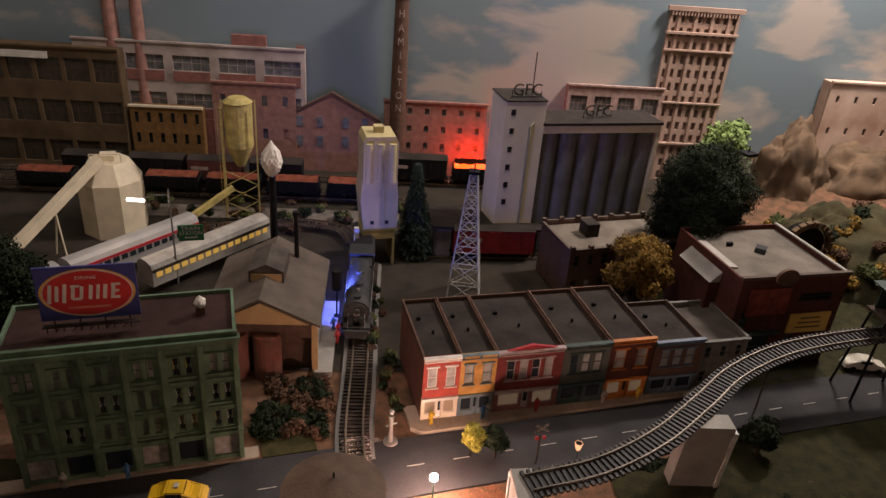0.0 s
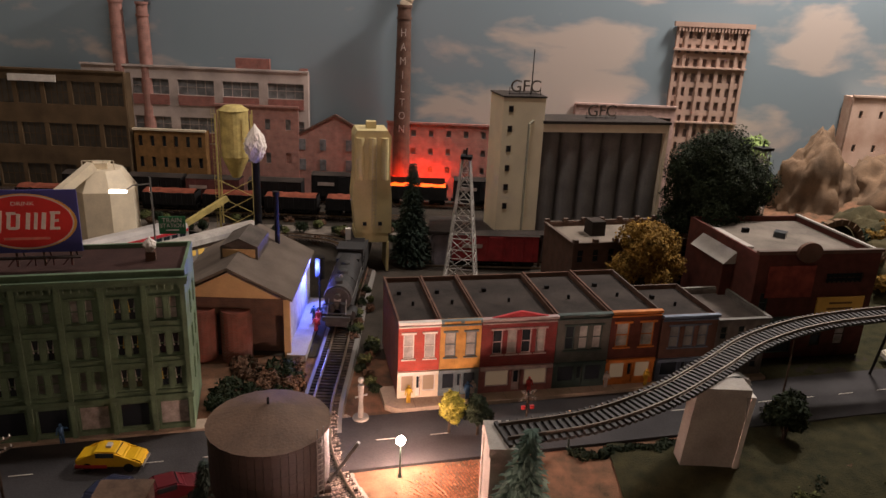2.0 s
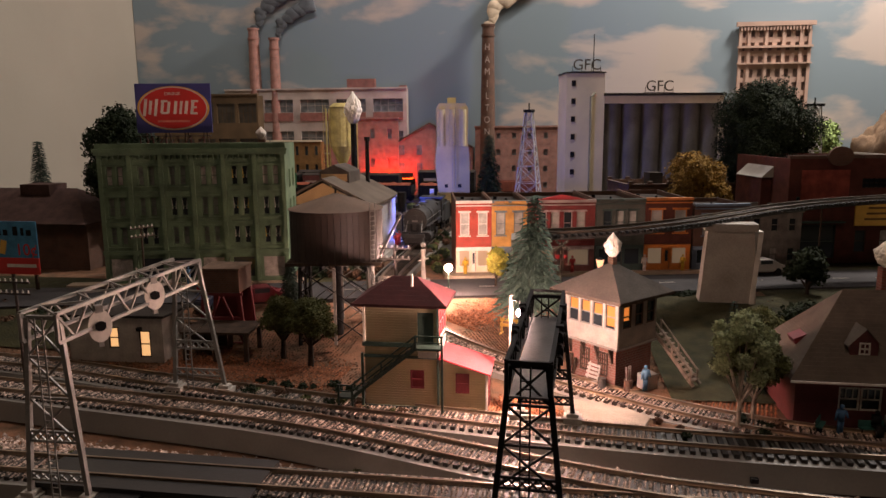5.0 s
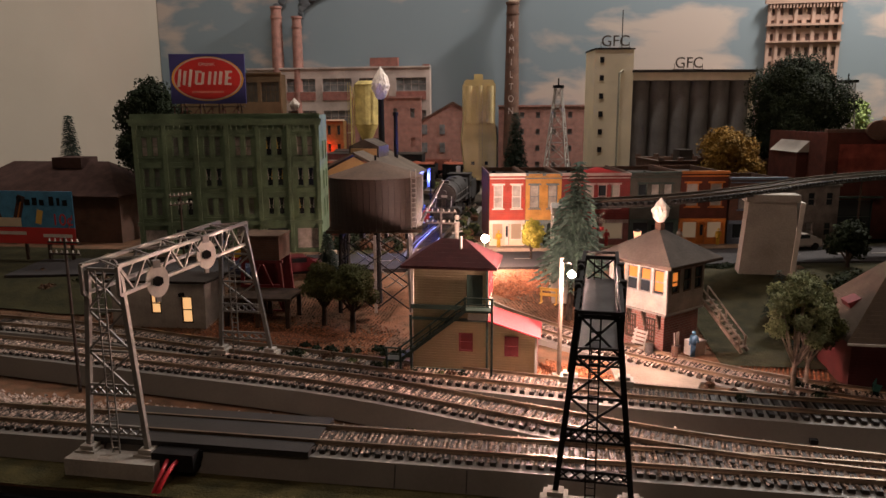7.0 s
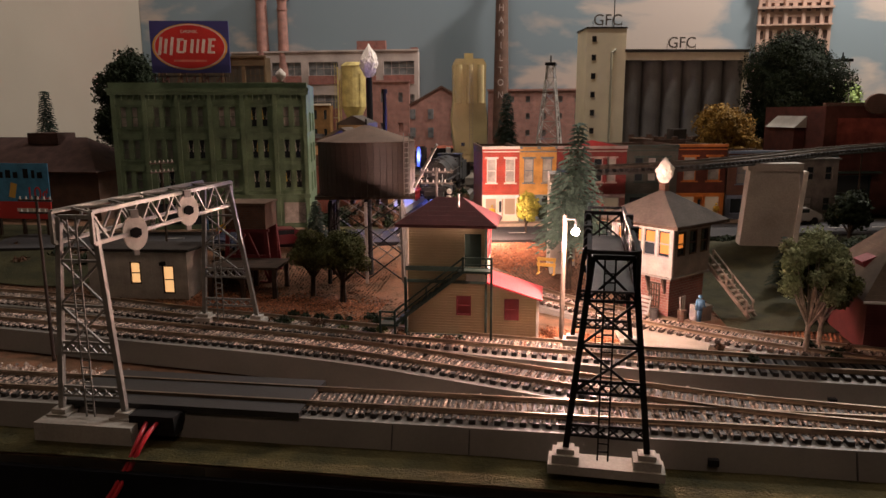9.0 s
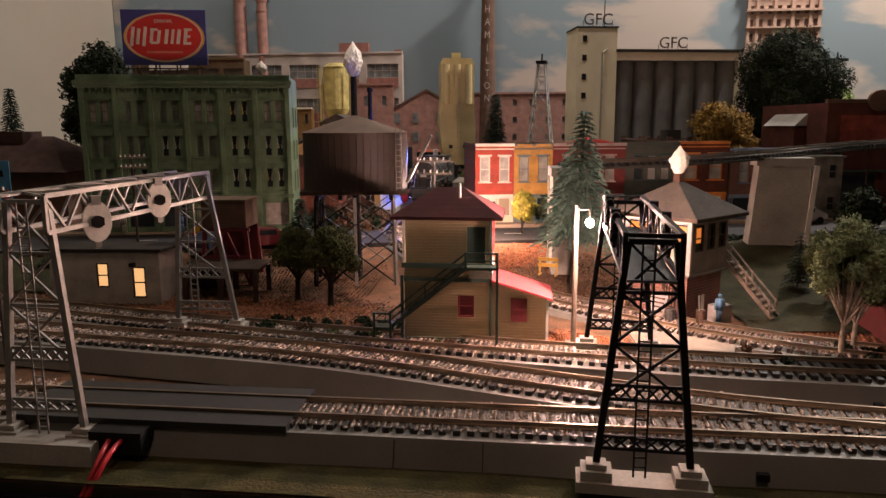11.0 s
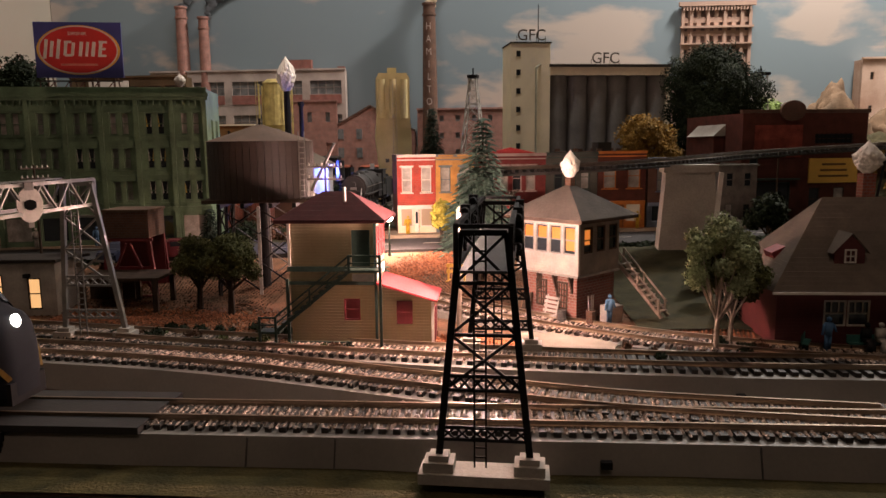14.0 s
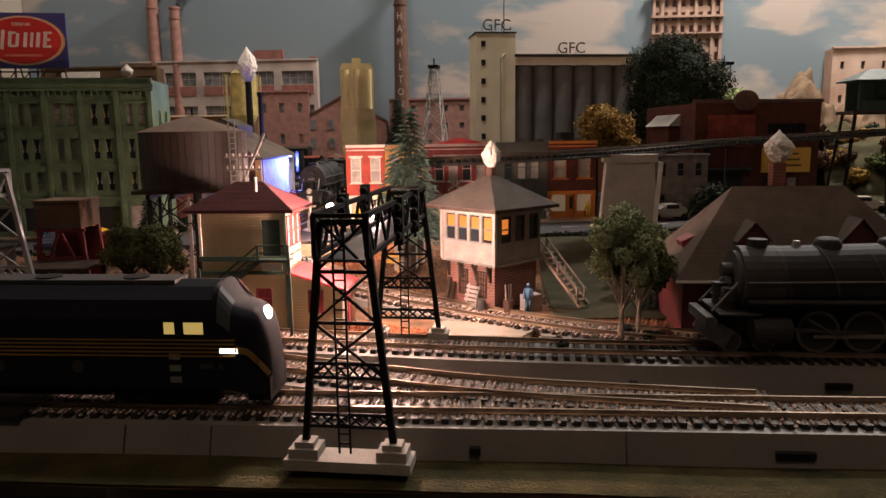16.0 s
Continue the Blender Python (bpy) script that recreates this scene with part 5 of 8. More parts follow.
def signal_bridge(m, mat, label, towers, top, discs, braced=True):
    """Two lattice towers (y, base z, foot left, foot right, head left, head right), a truss along +y between them, signal heads."""
    s = thing("signal_bridge", m, label, "signal bridge", "signal bridges")
    for ty, zb, bl, br_, tl, tr in towers:
        ends = ((bl, tl), (br_, tr))
        for a, b in ends:
            one("tower_leg", mat, s, bars=[((a, ty, zb), (b, ty, top), 0.0038)])
            one("footing", CONC, s, boxes=[(a, ty, zb - 0.010, 0.017, 0.015, 0.007), (a, ty, zb - 0.0032, 0.011, 0.010, 0.0035)])
        one("plinth", CONC, s, boxes=[((bl + br_) / 2, ty, zb - 0.0146, br_ - bl + 0.022, 0.019, 0.006)])
        ks = (0.07, 0.30, 0.55, 0.78, 1.0)
        L = [Vector((bl, ty, zb)).lerp(Vector((tl, ty, top)), k) for k in ks]
        R = [Vector((br_, ty, zb)).lerp(Vector((tr, ty, top)), k) for k in ks]
        for i in range(1, 4):
            one("diagonal", mat, s, bars=[(L[i], R[i + 1], 0.0015)])
            one("diagonal", mat, s, bars=[(R[i], L[i + 1], 0.0015)])
        for i, h in ((0, 0.007), (1, 0.008)):
            up = Vector((0, 0, h))
            one("lattice_strut", mat, s, bars=[(L[i], R[i], 0.0018), (L[i] + up, R[i] + up, 0.0018)] + lattice(L[i], R[i], L[i] + up, R[i] + up, 6, 0.0011))
        for i, w in ((2, 0.0018), (3, 0.0018), (4, 0.003)):
            one("strut", mat, s, bars=[(L[i], R[i], w)])
        x = (tl + tr) / 2 * 0.6 - 0.002
        one("ladder", mat, s, bars=[((x - 0.0032, ty - 0.003, zb - 0.006), (x - 0.0032, ty - 0.003, top), 0.0010), ((x + 0.0032, ty - 0.003, zb - 0.006), (x + 0.0032, ty - 0.003, top), 0.0010)] + [((x - 0.0032, ty - 0.003, zb + 0.0055 * i), (x + 0.0032, ty - 0.003, zb + 0.0055 * i), 0.0008) for i in range(int((top - zb) / 0.0055))])
    h = 0.022
    zt, zl = top + 0.004, top + 0.004 - h
    y0, y1 = towers[0][0] - 0.005, towers[1][0] + 0.005
    tl, tr = towers[0][4] - 0.002, towers[0][5] + 0.002
    for x in (tl, tr):
        for z in (zt, zl):
            one("chord", mat, s, bars=[((x, y0, z), (x, y1, z), 0.0028)])
        for web in zigzag((x, y0, zl), (x, y1, zl), (x, y0, zt), (x, y1, zt), 12, 0.0017) + [((x, y0, zl), (x, y0, zt), 0.0026), ((x, y1, zl), (x, y1, zt), 0.0026)]:
            one("truss_web", mat, s, bars=[web])
    for web in zigzag((tl, y0, zt), (tl, y1, zt), (tr, y0, zt), (tr, y1, zt), 10, 0.0015) if braced else [((tl, y, zt), (tr, y, zt), 0.0022) for y in (y0, y1)]:
        one("top_brace", mat, s, bars=[web])
    for y, x in discs:
        one("signal_head", mat, s, boxes=[(x, y, zt - 0.002, 0.008, 0.009, 0.012)], rods=[((x - 0.004, y, zt + 0.014), (x + 0.006, y, zt + 0.014), 0.004)])
    return s


black = signal_bridge(pose(0.2190, 0.1315, 0, 0, 0, -13.5), BLACK, "black steel signal bridge over the yard tracks", [(0, 0.017, -0.0252, 0.0252, -0.0125, 0.0125), (0.198, 0.030, -0.0255, 0.0255, -0.0135, 0.0135)], 0.142, [], False)
one("deck", paint("dark_deck_plate", (0.022, 0.020, 0.018), 0.6, 0.3, 60, 0.2), black, "solid dark walkway deck", boxes=[(0, 0.099, 0.1205, 0.026, 0.206, 0.0014)])
for hx, hy, hz, hh in ((-0.0155, 0.062, 0.132, 0.020), (-0.0155, 0.122, 0.134, 0.020), (0.0165, 0.078, 0.118, 0.031), (0.0165, 0.142, 0.118, 0.031)):
    hd = one("signal_head", BLACK, black, boxes=[(hx, hy, hz, 0.0058, 0.0065, hh)], rods=[((hx, hy, hz - 0.004), (hx, hy, hz), 0.0012)])
    for k in range(3):
        one("hood", BLACK, hd, rods=[((hx, hy - 0.0030, hz + hh * (0.2 + 0.3 * k)), (hx, hy - 0.0078, hz + hh * (0.2 + 0.3 * k)), 0.0030, 0.0024, 10)])
grey = signal_bridge(room(-0.172, 0.186), STEEL, "silver lattice signal bridge with round targets", [(0, 0.016, -0.027, 0.023, -0.014, 0.012), (0.212, 0.028, -0.020, 0.036, -0.012, 0.014)], 0.158, [])
for y, zt in ((0.040, 0.141), (0.1215, 0.147)):
    bm = bmesh.new()
    n = 32
    ring = [(0.0092 * math.cos(2 * math.pi * i / n), 0.0135 * math.sin(2 * math.pi * i / n)) for i in range(n)]
    prism(bm, ring, 0.0016)
    tg = part("target", bm, WHITEP, grey, "white oval signal target", m=pose(0.0175, y, zt, 90, 0, 52))
    one("lens", BLACK, tg, boxes=[(0, 0, 0.0015, 0.008, 0.005, 0.0015)], rods=[((0, 0, 0), (0, 0, 0.003), 0.0042)])
    one("head_box", STEEL, tg, boxes=[(0, 0.014, -0.004, 0.006, 0.006, 0.006), (0, -0.0155, -0.002, 0.004, 0.004, 0.003)])
tagged(one("signal_pad", CONC, m=room(-0.172, 0.18), boxes=[(0, -0.002, -0.002, 0.075, 0.020, 0.0135)]), "grey plinth under the silver signal bridge", "plinth")


# ---- bridge piers ----
def pier(m, w0, w1, h, label):
    p = thing("bridge_pier", m, label, "bridge pier", "bridge piers")
    bm = bmesh.new()
    prism(bm, [(-w0, 0), (w0, 0), (w1, h - 0.010), (-w1, h - 0.010)], 0.026, UPRIGHT @ pose(0, 0, -0.013))
    part("shaft", bm, CONC, p)
    one("cap", CONC, p, boxes=[(0, 0, h - 0.010, 2 * w1 + 0.008, 0.031, 0.010)])
    # only the right side gets this strip, paler than the shaft
    one("side_pilaster", WHITEP, p, boxes=[(w1 * 0.98, 0, 0, 0.006, 0.030, h - 0.010, 0, 4)])


pier(pose(0.586, 0.672, 0.026, 0, 0, -12), 0.040, 0.031, 0.134, "tapered grey concrete bridge pier beside the road")
pier(pose(0.283, 0.608, 0.03, 0, 0, 82), 0.03, 0.024, 0.124, "pale tapered abutment at the bridge's end")


# ---- more buildings ----
def plain_house(name, m, w, d, h, wall, roof, label, cols, rows, trim, group="", z1=0.3, zs=0.9):
    b = thing(name, m, label, "building", group)
    ww, hh = w / cols * 0.42, h / rows * 0.45
    holes = [(w * (i + 0.5) / cols - ww / 2, h * (j + 0.35) / rows, w * (i + 0.5) / cols + ww / 2, h * (j + 0.35) / rows + hh) for i in range(cols) for j in range(rows)]
    walls_box(b, w, d, h, wall, holes)
    for k, (a, z, c, e) in enumerate(holes):
        sash("window", b, (a + c) / 2, z, c - a, e - z, 0.0018, trim, WINPALE if k % 5 == 2 else GLASSD)
    one("roof", roof, b, boxes=[(w / 2, d / 2, h - 0.010, w - 0.006, d - 0.006, 0.002)])
    one("coping", trim, b, boxes=[(w / 2, 0, h, w + 0.004, 0.007, 0.003), (0, d / 2, h, 0.006, d, 0.003), (w, d / 2, h, 0.006, d, 0.003), (w / 2, d, h, w, 0.006, 0.003)])
    return b


g1 = plain_house("grey_house", pose(0.704, 0.868, 0.048), 0.092, 0.13, 0.102, GREYST, ROOFG, "grey stone two-storey house in the street row", 3, 2, paint("drab_trim", (0.13, 0.12, 0.1)))
fl = plain_house("warehouse", pose(0.592, 1.19, 0.05, 0, 0, 3), 0.262, 0.145, 0.12, BRICKB, paint("pale_gravel_roof", (0.17, 0.14, 0.11), 0.9, 0.3, 20, 0.3), "brown brick warehouse with pale flat roof", 8, 2, BRICKB)
one("roof_hut", ROOFD, fl, boxes=[(0.085, 0.085, 0.112, 0.03, 0.035, 0.03)])
for i in range(7):
    one("parapet_post", BRICKB, fl, boxes=[(0.004 + 0.042 * i, 0.001, 0.119, 0.01, 0.008, 0.010)])
    one("parapet_post", BRICKB, fl, boxes=[(0.004 + 0.042 * i, 0.144, 0.119, 0.01, 0.008, 0.010)])


def hotel():
    h = thing("brick_hotel", pose(0.797, 0.922, 0.05, 0, 0, -1), "dark red brick store with false front and yellow sign", "building")
    W, D, H = 0.225, 0.22, 0.187
    hs = [(0.015, 0.085, 0.030, 0.12), (0.13, 0.135, 0.20, 0.152), (0.02, 0.01, 0.09, 0.07), (0.125, 0.02, 0.145, 0.06), (0.17, 0.02, 0.19, 0.06)]
    walls_box(h, W, D, H, colours["dark"], hs)
    for a, b, c, d in hs:
        sash("window", h, (a + c) / 2, b, c - a, d - b, 0.0018, DKTEAL if a < 0.1 else WOODD, GLASSD if a < 0.16 else WINPALE)
    for k in range(8):
        one("grille_bar", BLACK, h, boxes=[(0.134 + 0.0088 * k, 0.0005, 0.135, 0.0014, 0.002, 0.017)])
    one("parapet", BRICKB, h, boxes=[(W / 2, 0.002, H, W + 0.006, 0.008, 0.006)])
    bm = bmesh.new()
    disc(bm, 0.085, H + 0.004, 0.022, 0.017, -0.002, 0.006, 32)
    part("round_gable", bm, BRICKB, h)
    one("painted_panel", paint("faded_red_panel", (0.22, 0.05, 0.035), 0.8, 0.3), h, boxes=[(0.064, -0.0012, 0.112, 0.085, 0.002, 0.055)])
    sg = one("signboard", YELB, h, boxes=[(0.165, -0.0022, 0.068, 0.088, 0.003, 0.042)], label="yellow painted signboard")
    for k in range(3):
        one("sign_line", paint("dark_sign_print", (0.16, 0.08, 0.02)), sg, boxes=[(0.165, -0.0039, 0.078 + 0.010 * k, 0.055 - 0.006 * k, 0.0006, 0.0035)])
    one("shop_awning", DKTEAL, h, boxes=[(0.055, -0.006, 0.074, 0.09, 0.014, 0.003)])
    one("roof", paint("pale_tar_roof", (0.16, 0.135, 0.11), 0.9, 0.3, 20, 0.3), h, boxes=[(W / 2, D / 2, H - 0.012, W - 0.007, D - 0.007, 0.002)])
    one("side_coping", CONC, h, boxes=[(W - 0.002, D / 2, H, 0.006, D, 0.003)])
    bm = bmesh.new()
    prism(bm, [(-0.022, 0.15), (0.03, 0.15), (0.03, 0.18), (0.012, 0.182)], 0.11, UPRIGHT @ pose(0, 0, -0.17))
    part("side_gable_roof", bm, CONC, h)
    one("side_wing", colours["dark"], h, boxes=[(-0.008, 0.115, 0, 0.022, 0.10, 0.15)])
    one("skylight", GLASSD, h, boxes=[(0.12, 0.12, H - 0.01, 0.02, 0.02, 0.01, 45)])
    one("skylight", BLACK, h, boxes=[(0.07, 0.15, H - 0.01, 0.012, 0.006, 0.008)])


hotel()
shed = thing("car_shed", room(0.10, 1.45, 0.05), "dark-roofed freight shed with pale doors", "shed")
one("roof", ROOFD, shed, boxes=[(0.12, 0.09, 0.068, 0.26, 0.16, 0.006, 0, 0, -4)])
# the mauve puts the purple light on this wall into its colour
one("wall", paint("purple_lit_boards", (0.22, 0.2, 0.22)), shed, boxes=[(0.02, 0.02, 0, 0.035, 0.004, 0.07), (0.12, 0.165, 0, 0.25, 0.004, 0.062), (0.0, 0.09, 0, 0.004, 0.14, 0.066)])
for x in (0.06, 0.12, 0.18, 0.235):
    one("post", WOODD, shed, boxes=[(x, 0.02, 0, 0.005, 0.005, 0.064)])
lg = paint("pale_lettering", (0.36, 0.28, 0.24))


def wheelset(parent, x, z=0.0052, r=0.0052):
    one("wheelset", BLACK, parent, rods=[((x, -0.0095, z), (x, -0.0068, z), r, None, 16), ((x, 0.0068, z), (x, 0.0095, z), r, None, 16), ((x, -0.009, z), (x, 0.009, z), 0.0012)])


def freight_car(m, L, h, wall, label, kind="box", letters=None, name="boxcar"):
    """A freight car, its length along x, standing on the railheads."""
    c = thing(name, m, label, "freight car", "freight cars")
    zb = 0.011
    if kind == "box":
        one("body", wall, c, boxes=[(0, 0, zb, L, 0.034, h)])
        bm = bmesh.new()
        prism(bm, [(-0.0178, h + zb), (0.0178, h + zb), (0, h + zb + 0.004)], L + 0.001, pose(-L / 2, 0, 0, 90, 0, 90))
        part("roof", bm, ROOFD, c)
        one("door", wall, c, boxes=[(0, -0.0178, zb + 0.003, L * 0.16, 0.0018, h - 0.005)])
        for k in range(9):
            if abs(k - 4) > 0:
                one("rib", wall, c, boxes=[((k - 4) * L / 9.2, -0.0172, zb, 0.0012, 0.0012, h)])
    else:
        one("body", wall, c, boxes=[(0, -0.0165, zb, L, 0.0015, h), (0, 0.0165, zb, L, 0.0015, h), (L / 2, 0, zb, 0.0015, 0.033, h), (-L / 2, 0, zb, 0.0015, 0.033, h), (0, 0, zb, L, 0.031, 0.002)])
        for k in range(10):
            one("rib", wall, c, boxes=[((k - 4.5) * L / 10, -0.0178, zb, 0.0016, 0.0014, h)])
    one("underframe", BLACK, c, boxes=[(0, 0, zb - 0.003, L + 0.008, 0.012, 0.003), (0, 0, 0.005, L * 0.3, 0.022, 0.004)])
    for x in (-L * 0.36, L * 0.36):
        one("truck", BLACK, c, boxes=[(x, -0.0105, 0.004, 0.024, 0.0022, 0.005), (x, 0.0105, 0.004, 0.024, 0.0022, 0.005)])
        for dx in (-0.0095, 0.0095):
            wheelset(c, x + dx)
    if letters:
        one("lettering_bar", lg, c, boxes=[(-L * 0.27, -0.0182, zb + h * 0.52, 0.03, 0.0006, 0.006)])
    return c




bigger(freight_car(room(0.235, 1.475, 0.053, 2), 0.13, 0.040, paint("crimson_car_paint", (0.25, 0.018, 0.02), 0.5), "crimson boxcar with pale lettering before the elevator", "box", "DELAWARE"))
tagged(one("shed_siding_rail", RAIL, m=room(0.235, 1.475, 0.049, 2), boxes=[(0, -0.0120, 0, 0.34, 0.002, 0.0040), (0, 0.0120, 0, 0.34, 0.002, 0.0040)]), "worn rails of a short siding", "rails", kind="structure")


def pylon(m, h, w0, w1, mat, label):
    p = thing("lattice_tower", m, label, "lattice tower", "lattice towers")
    zs = [0, 0.16, 0.31, 0.45, 0.58, 0.70, 0.81, 0.91, 1.0]
    f = lambda k: w0 + (w1 - w0) * k
    for sx, sy in ((-1, -1), (1, -1), (1, 1), (-1, 1)):
        one("leg", mat, p, bars=[((sx * w0, sy * w0, 0), (sx * w1, sy * w1, h), 0.0024)])
    for sx, sy, tx, ty in ((-1, -1, 1, -1), (1, -1, 1, 1), (1, 1, -1, 1), (-1, 1, -1, -1)):
        br = []
        for a, b in zip(zs, zs[1:]):
            A, B = f(a), f(b)
            br += [((sx * A, sy * A, a * h), (tx * B, ty * B, b * h), 0.0013), ((tx * A, ty * A, a * h), (sx * B, sy * B, b * h), 0.0013), ((sx * A, sy * A, a * h), (tx * A, ty * A, a * h), 0.0013)]
        for b in br:
            one("brace", mat, p, bars=[b])
    one("head", BLACK, p, boxes=[(0, 0, h, w1 * 3, w1 * 3, 0.006)], rods=[((0, 0, h), (0, 0, h + 0.02), 0.0015)])


LATT = paint("weathered_white_steel", (0.45, 0.42, 0.38), 0.5)
pylon(pose(0.385, 1.245, 0.05, 0, 0, -20), 0.275, 0.034, 0.007, LATT, "pale steel lattice beacon tower behind the shops")
pylon(pose(1.035, 1.29, 0.10, 0, 0, 10), 0.235, 0.020, 0.010, LATT, "pale steel lattice tower beside the big tree")

# ---- backdrop town, in low relief along the printed sky ----
def flat_block(name, u, v, w, h, z, wall, label, cols, rows, deep=0.03, win=None, ww=0.6, wh=0.5, base=0.0, trim=None, arch=False):
    b = thing(name, room(u, v, z), label, "building", "backdrop buildings")
    cw, ch = w / cols, (h - base) / rows
    holes = [((i + 0.5 - ww / 2) * cw, base + (j + 0.5 - wh / 2) * ch, (i + 0.5 + ww / 2) * cw, base + (j + 0.5 + wh / 2) * ch) for i in range(cols) for j in range(rows)]
    bm = bmesh.new()
    wall_holes(bm, w, h, 0.005, holes)
    part("front_wall", bm, wall, b)
    one("block", wall, b, boxes=[(w / 2, 0.0085 + deep / 2, 0, w - 0.0005, deep, h - 0.0005)])
    for a, z0, c, z1 in holes:
        wn = one("window", win or GLASSD, b, boxes=[((a + c) / 2, 0.006, z0, c - a, 0.0012, z1 - z0)])
        if ww > 0.5:
            one("glazing_bar", trim or wall, wn, boxes=[(a + (c - a) * k / 4, 0.0048, z0, 0.0011, 0.001, z1 - z0) for k in (1, 2, 3)] + [((a + c) / 2, 0.0048, z0 + (z1 - z0) * 0.5, c - a, 0.001, 0.0011)])
    one("parapet", trim or wall, b, boxes=[(w / 2, 0.001, h, w + 0.004, 0.010, 0.005)])
    return b


GREYG = paint("grey_factory_glass", (0.14, 0.14, 0.14), 0.4, 0.4, 60, 0)
PINKW = paint("pinkish_factory_wall", (0.40, 0.27, 0.23), 0.8, 0.25, 12)
CONCP = paint("pale_factory_concrete", (0.42, 0.35, 0.31), 0.85, 0.3, 14)
fac = flat_block("factory", -0.826, 1.905, 0.587, 0.411, 0.0, CONCP, "brick and concrete factory with broad windows", 5, 2, 0.02, GREYG, 0.80, 0.40, 0.215)
BRICKF = bricked("dusty_red_brick", (0.27, 0.10, 0.08), (0.22, 0.13, 0.11), 0.004)
for k in range(5):
    for z in (0.217, 0.315):
        one("brick_panel", BRICKF, fac, boxes=[((k + 0.5) * 0.1174, -0.0008, z, 0.094, 0.003, 0.026)])
one("brick_panel", BRICKF, fac, boxes=[(0.2935, -0.0006, 0.0, 0.58, 0.003, 0.213)])
one("roof_house", BRICKF, fac, boxes=[(0.443, 0.012, 0.411, 0.088, 0.018, 0.031)])
one("roof_house", BRICKF, fac, boxes=[(0.574, 0.012, 0.411, 0.020, 0.018, 0.010)])
flat_block("brown_factory", -1.05, 1.86, 0.35, 0.325, 0.07, paint("brown_factory_wall", (0.115, 0.075, 0.04), 0.85, 0.3, 15), "brown brick factory with long window bands", 5, 3, 0.055, paint("murky_glass", (0.05, 0.04, 0.028), 0.4), 0.84, 0.55)
tagged(one("factory_sign", WHITEP, m=room(-0.93, 1.855, 0.368), boxes=[(0, 0, 0, 0.12, 0.003, 0.017)]), "pale sign strip along the brown factory", "sign")
flat_block("yellow_warehouse", -0.691, 1.868, 0.186, 0.152, 0.10, paint("ochre_brown_brick", (0.19, 0.10, 0.035), 0.85), "ochre brown warehouse with two window rows", 6, 2, 0.03, None, 0.34, 0.5, 0.04, CREAM)
flat_block("pink_warehouse", -0.483, 1.895, 0.218, 0.27, 0.05, BRICKP, "pink brick warehouse beside the factory", 4, 3, 0.02, GREYG, 0.26, 0.32)
gb = thing("gabled_mill", room(-0.3006, 1.90, 0.05), "pink brick mill with a broad gable", "building", "backdrop buildings")
bm = bmesh.new()
prism(bm, [(0, 0), (0.2645, 0), (0.2645, 0.182), (0.133, 0.254), (0, 0.182)], 0.03, UPRIGHT @ pose(0, 0, -0.03))
part("front_wall", bm, BRICKP, gb)
one("gable_trim", BRICKB, gb, bars=[((0, -0.001, 0.183), (0.133, -0.001, 0.256), 0.005), ((0.133, -0.001, 0.256), (0.2645, -0.001, 0.183), 0.005)])
for x in (0.045, 0.10, 0.17, 0.222):
    for z in (0.105, 0.16):
        one("window", GREYG, gb, boxes=[(x, -0.0006, z, 0.017, 0.002, 0.03)])
flat_block("brick_mill", -0.028, 1.90, 0.283, 0.2416, 0.05, BRICKP, "pink brick mill with arched windows", 6, 4, 0.02, GREYG, 0.26, 0.36, 0.045)
flat_block("low_mill", 0.475, 1.91, 0.27, 0.30, 0.06, paint("rosy_wall", (0.42, 0.28, 0.24), 0.8), "rosy low factory behind the elevator", 4, 3, 0.02, GREYG, 0.7, 0.45)
BUFF = paint("buff_stone", (0.40, 0.27, 0.21), 0.8, 0.15, 12)
tw = flat_block("office_tower", 0.726, 1.932, 0.194, 0.52, 0.05, BUFF, "buff stone office tower with heavy cornice", 8, 14, 0.004, paint("tower_glass", (0.19, 0.13, 0.11), 0.6, 0.4, 90, 0), 0.5, 0.62)
for z, w, d, h in ((0.52, 0.212, 0.010, 0.012), (0.46, 0.202, 0.012, 0.006), (0.415, 0.200, 0.010, 0.004), (0.27, 0.198, 0.009, 0.004), (0.15, 0.200, 0.010, 0.005)):
    one("cornice", BUFF, tw, boxes=[(0.097, -0.003, z, w, d, h)])
for k in (0, 1, 3, 5, 7, 8):
    one("pier", BUFF, tw, boxes=[(0.004 + 0.02325 * k, -0.0016, 0.0, 0.0085, 0.004, 0.508)])
for k in range(4):
    bm = bmesh.new()
    disc(bm, 0.027 + 0.0465 * k, 0.262, 0.016, 0.012, -0.0006, 0.0014, 24)
    part("arch_window", bm, bpy.data.materials["tower_glass"], tw)
for k in range(22):
    one("dentil", BUFF, tw, boxes=[(0.005 + 0.0087 * k, -0.003, 0.508, 0.004, 0.008, 0.011)])
wbk = flat_block("pale_ruin", 1.207, 1.885, 0.22, 0.272, 0.14, paint("stained_plaster", (0.62, 0.47, 0.38), 0.85, 0.3, 10, other=(0.36, 0.2, 0.13)), "pale stained plaster building on the hill", 4, 3, 0.04, GREYG, 0.18, 0.22)


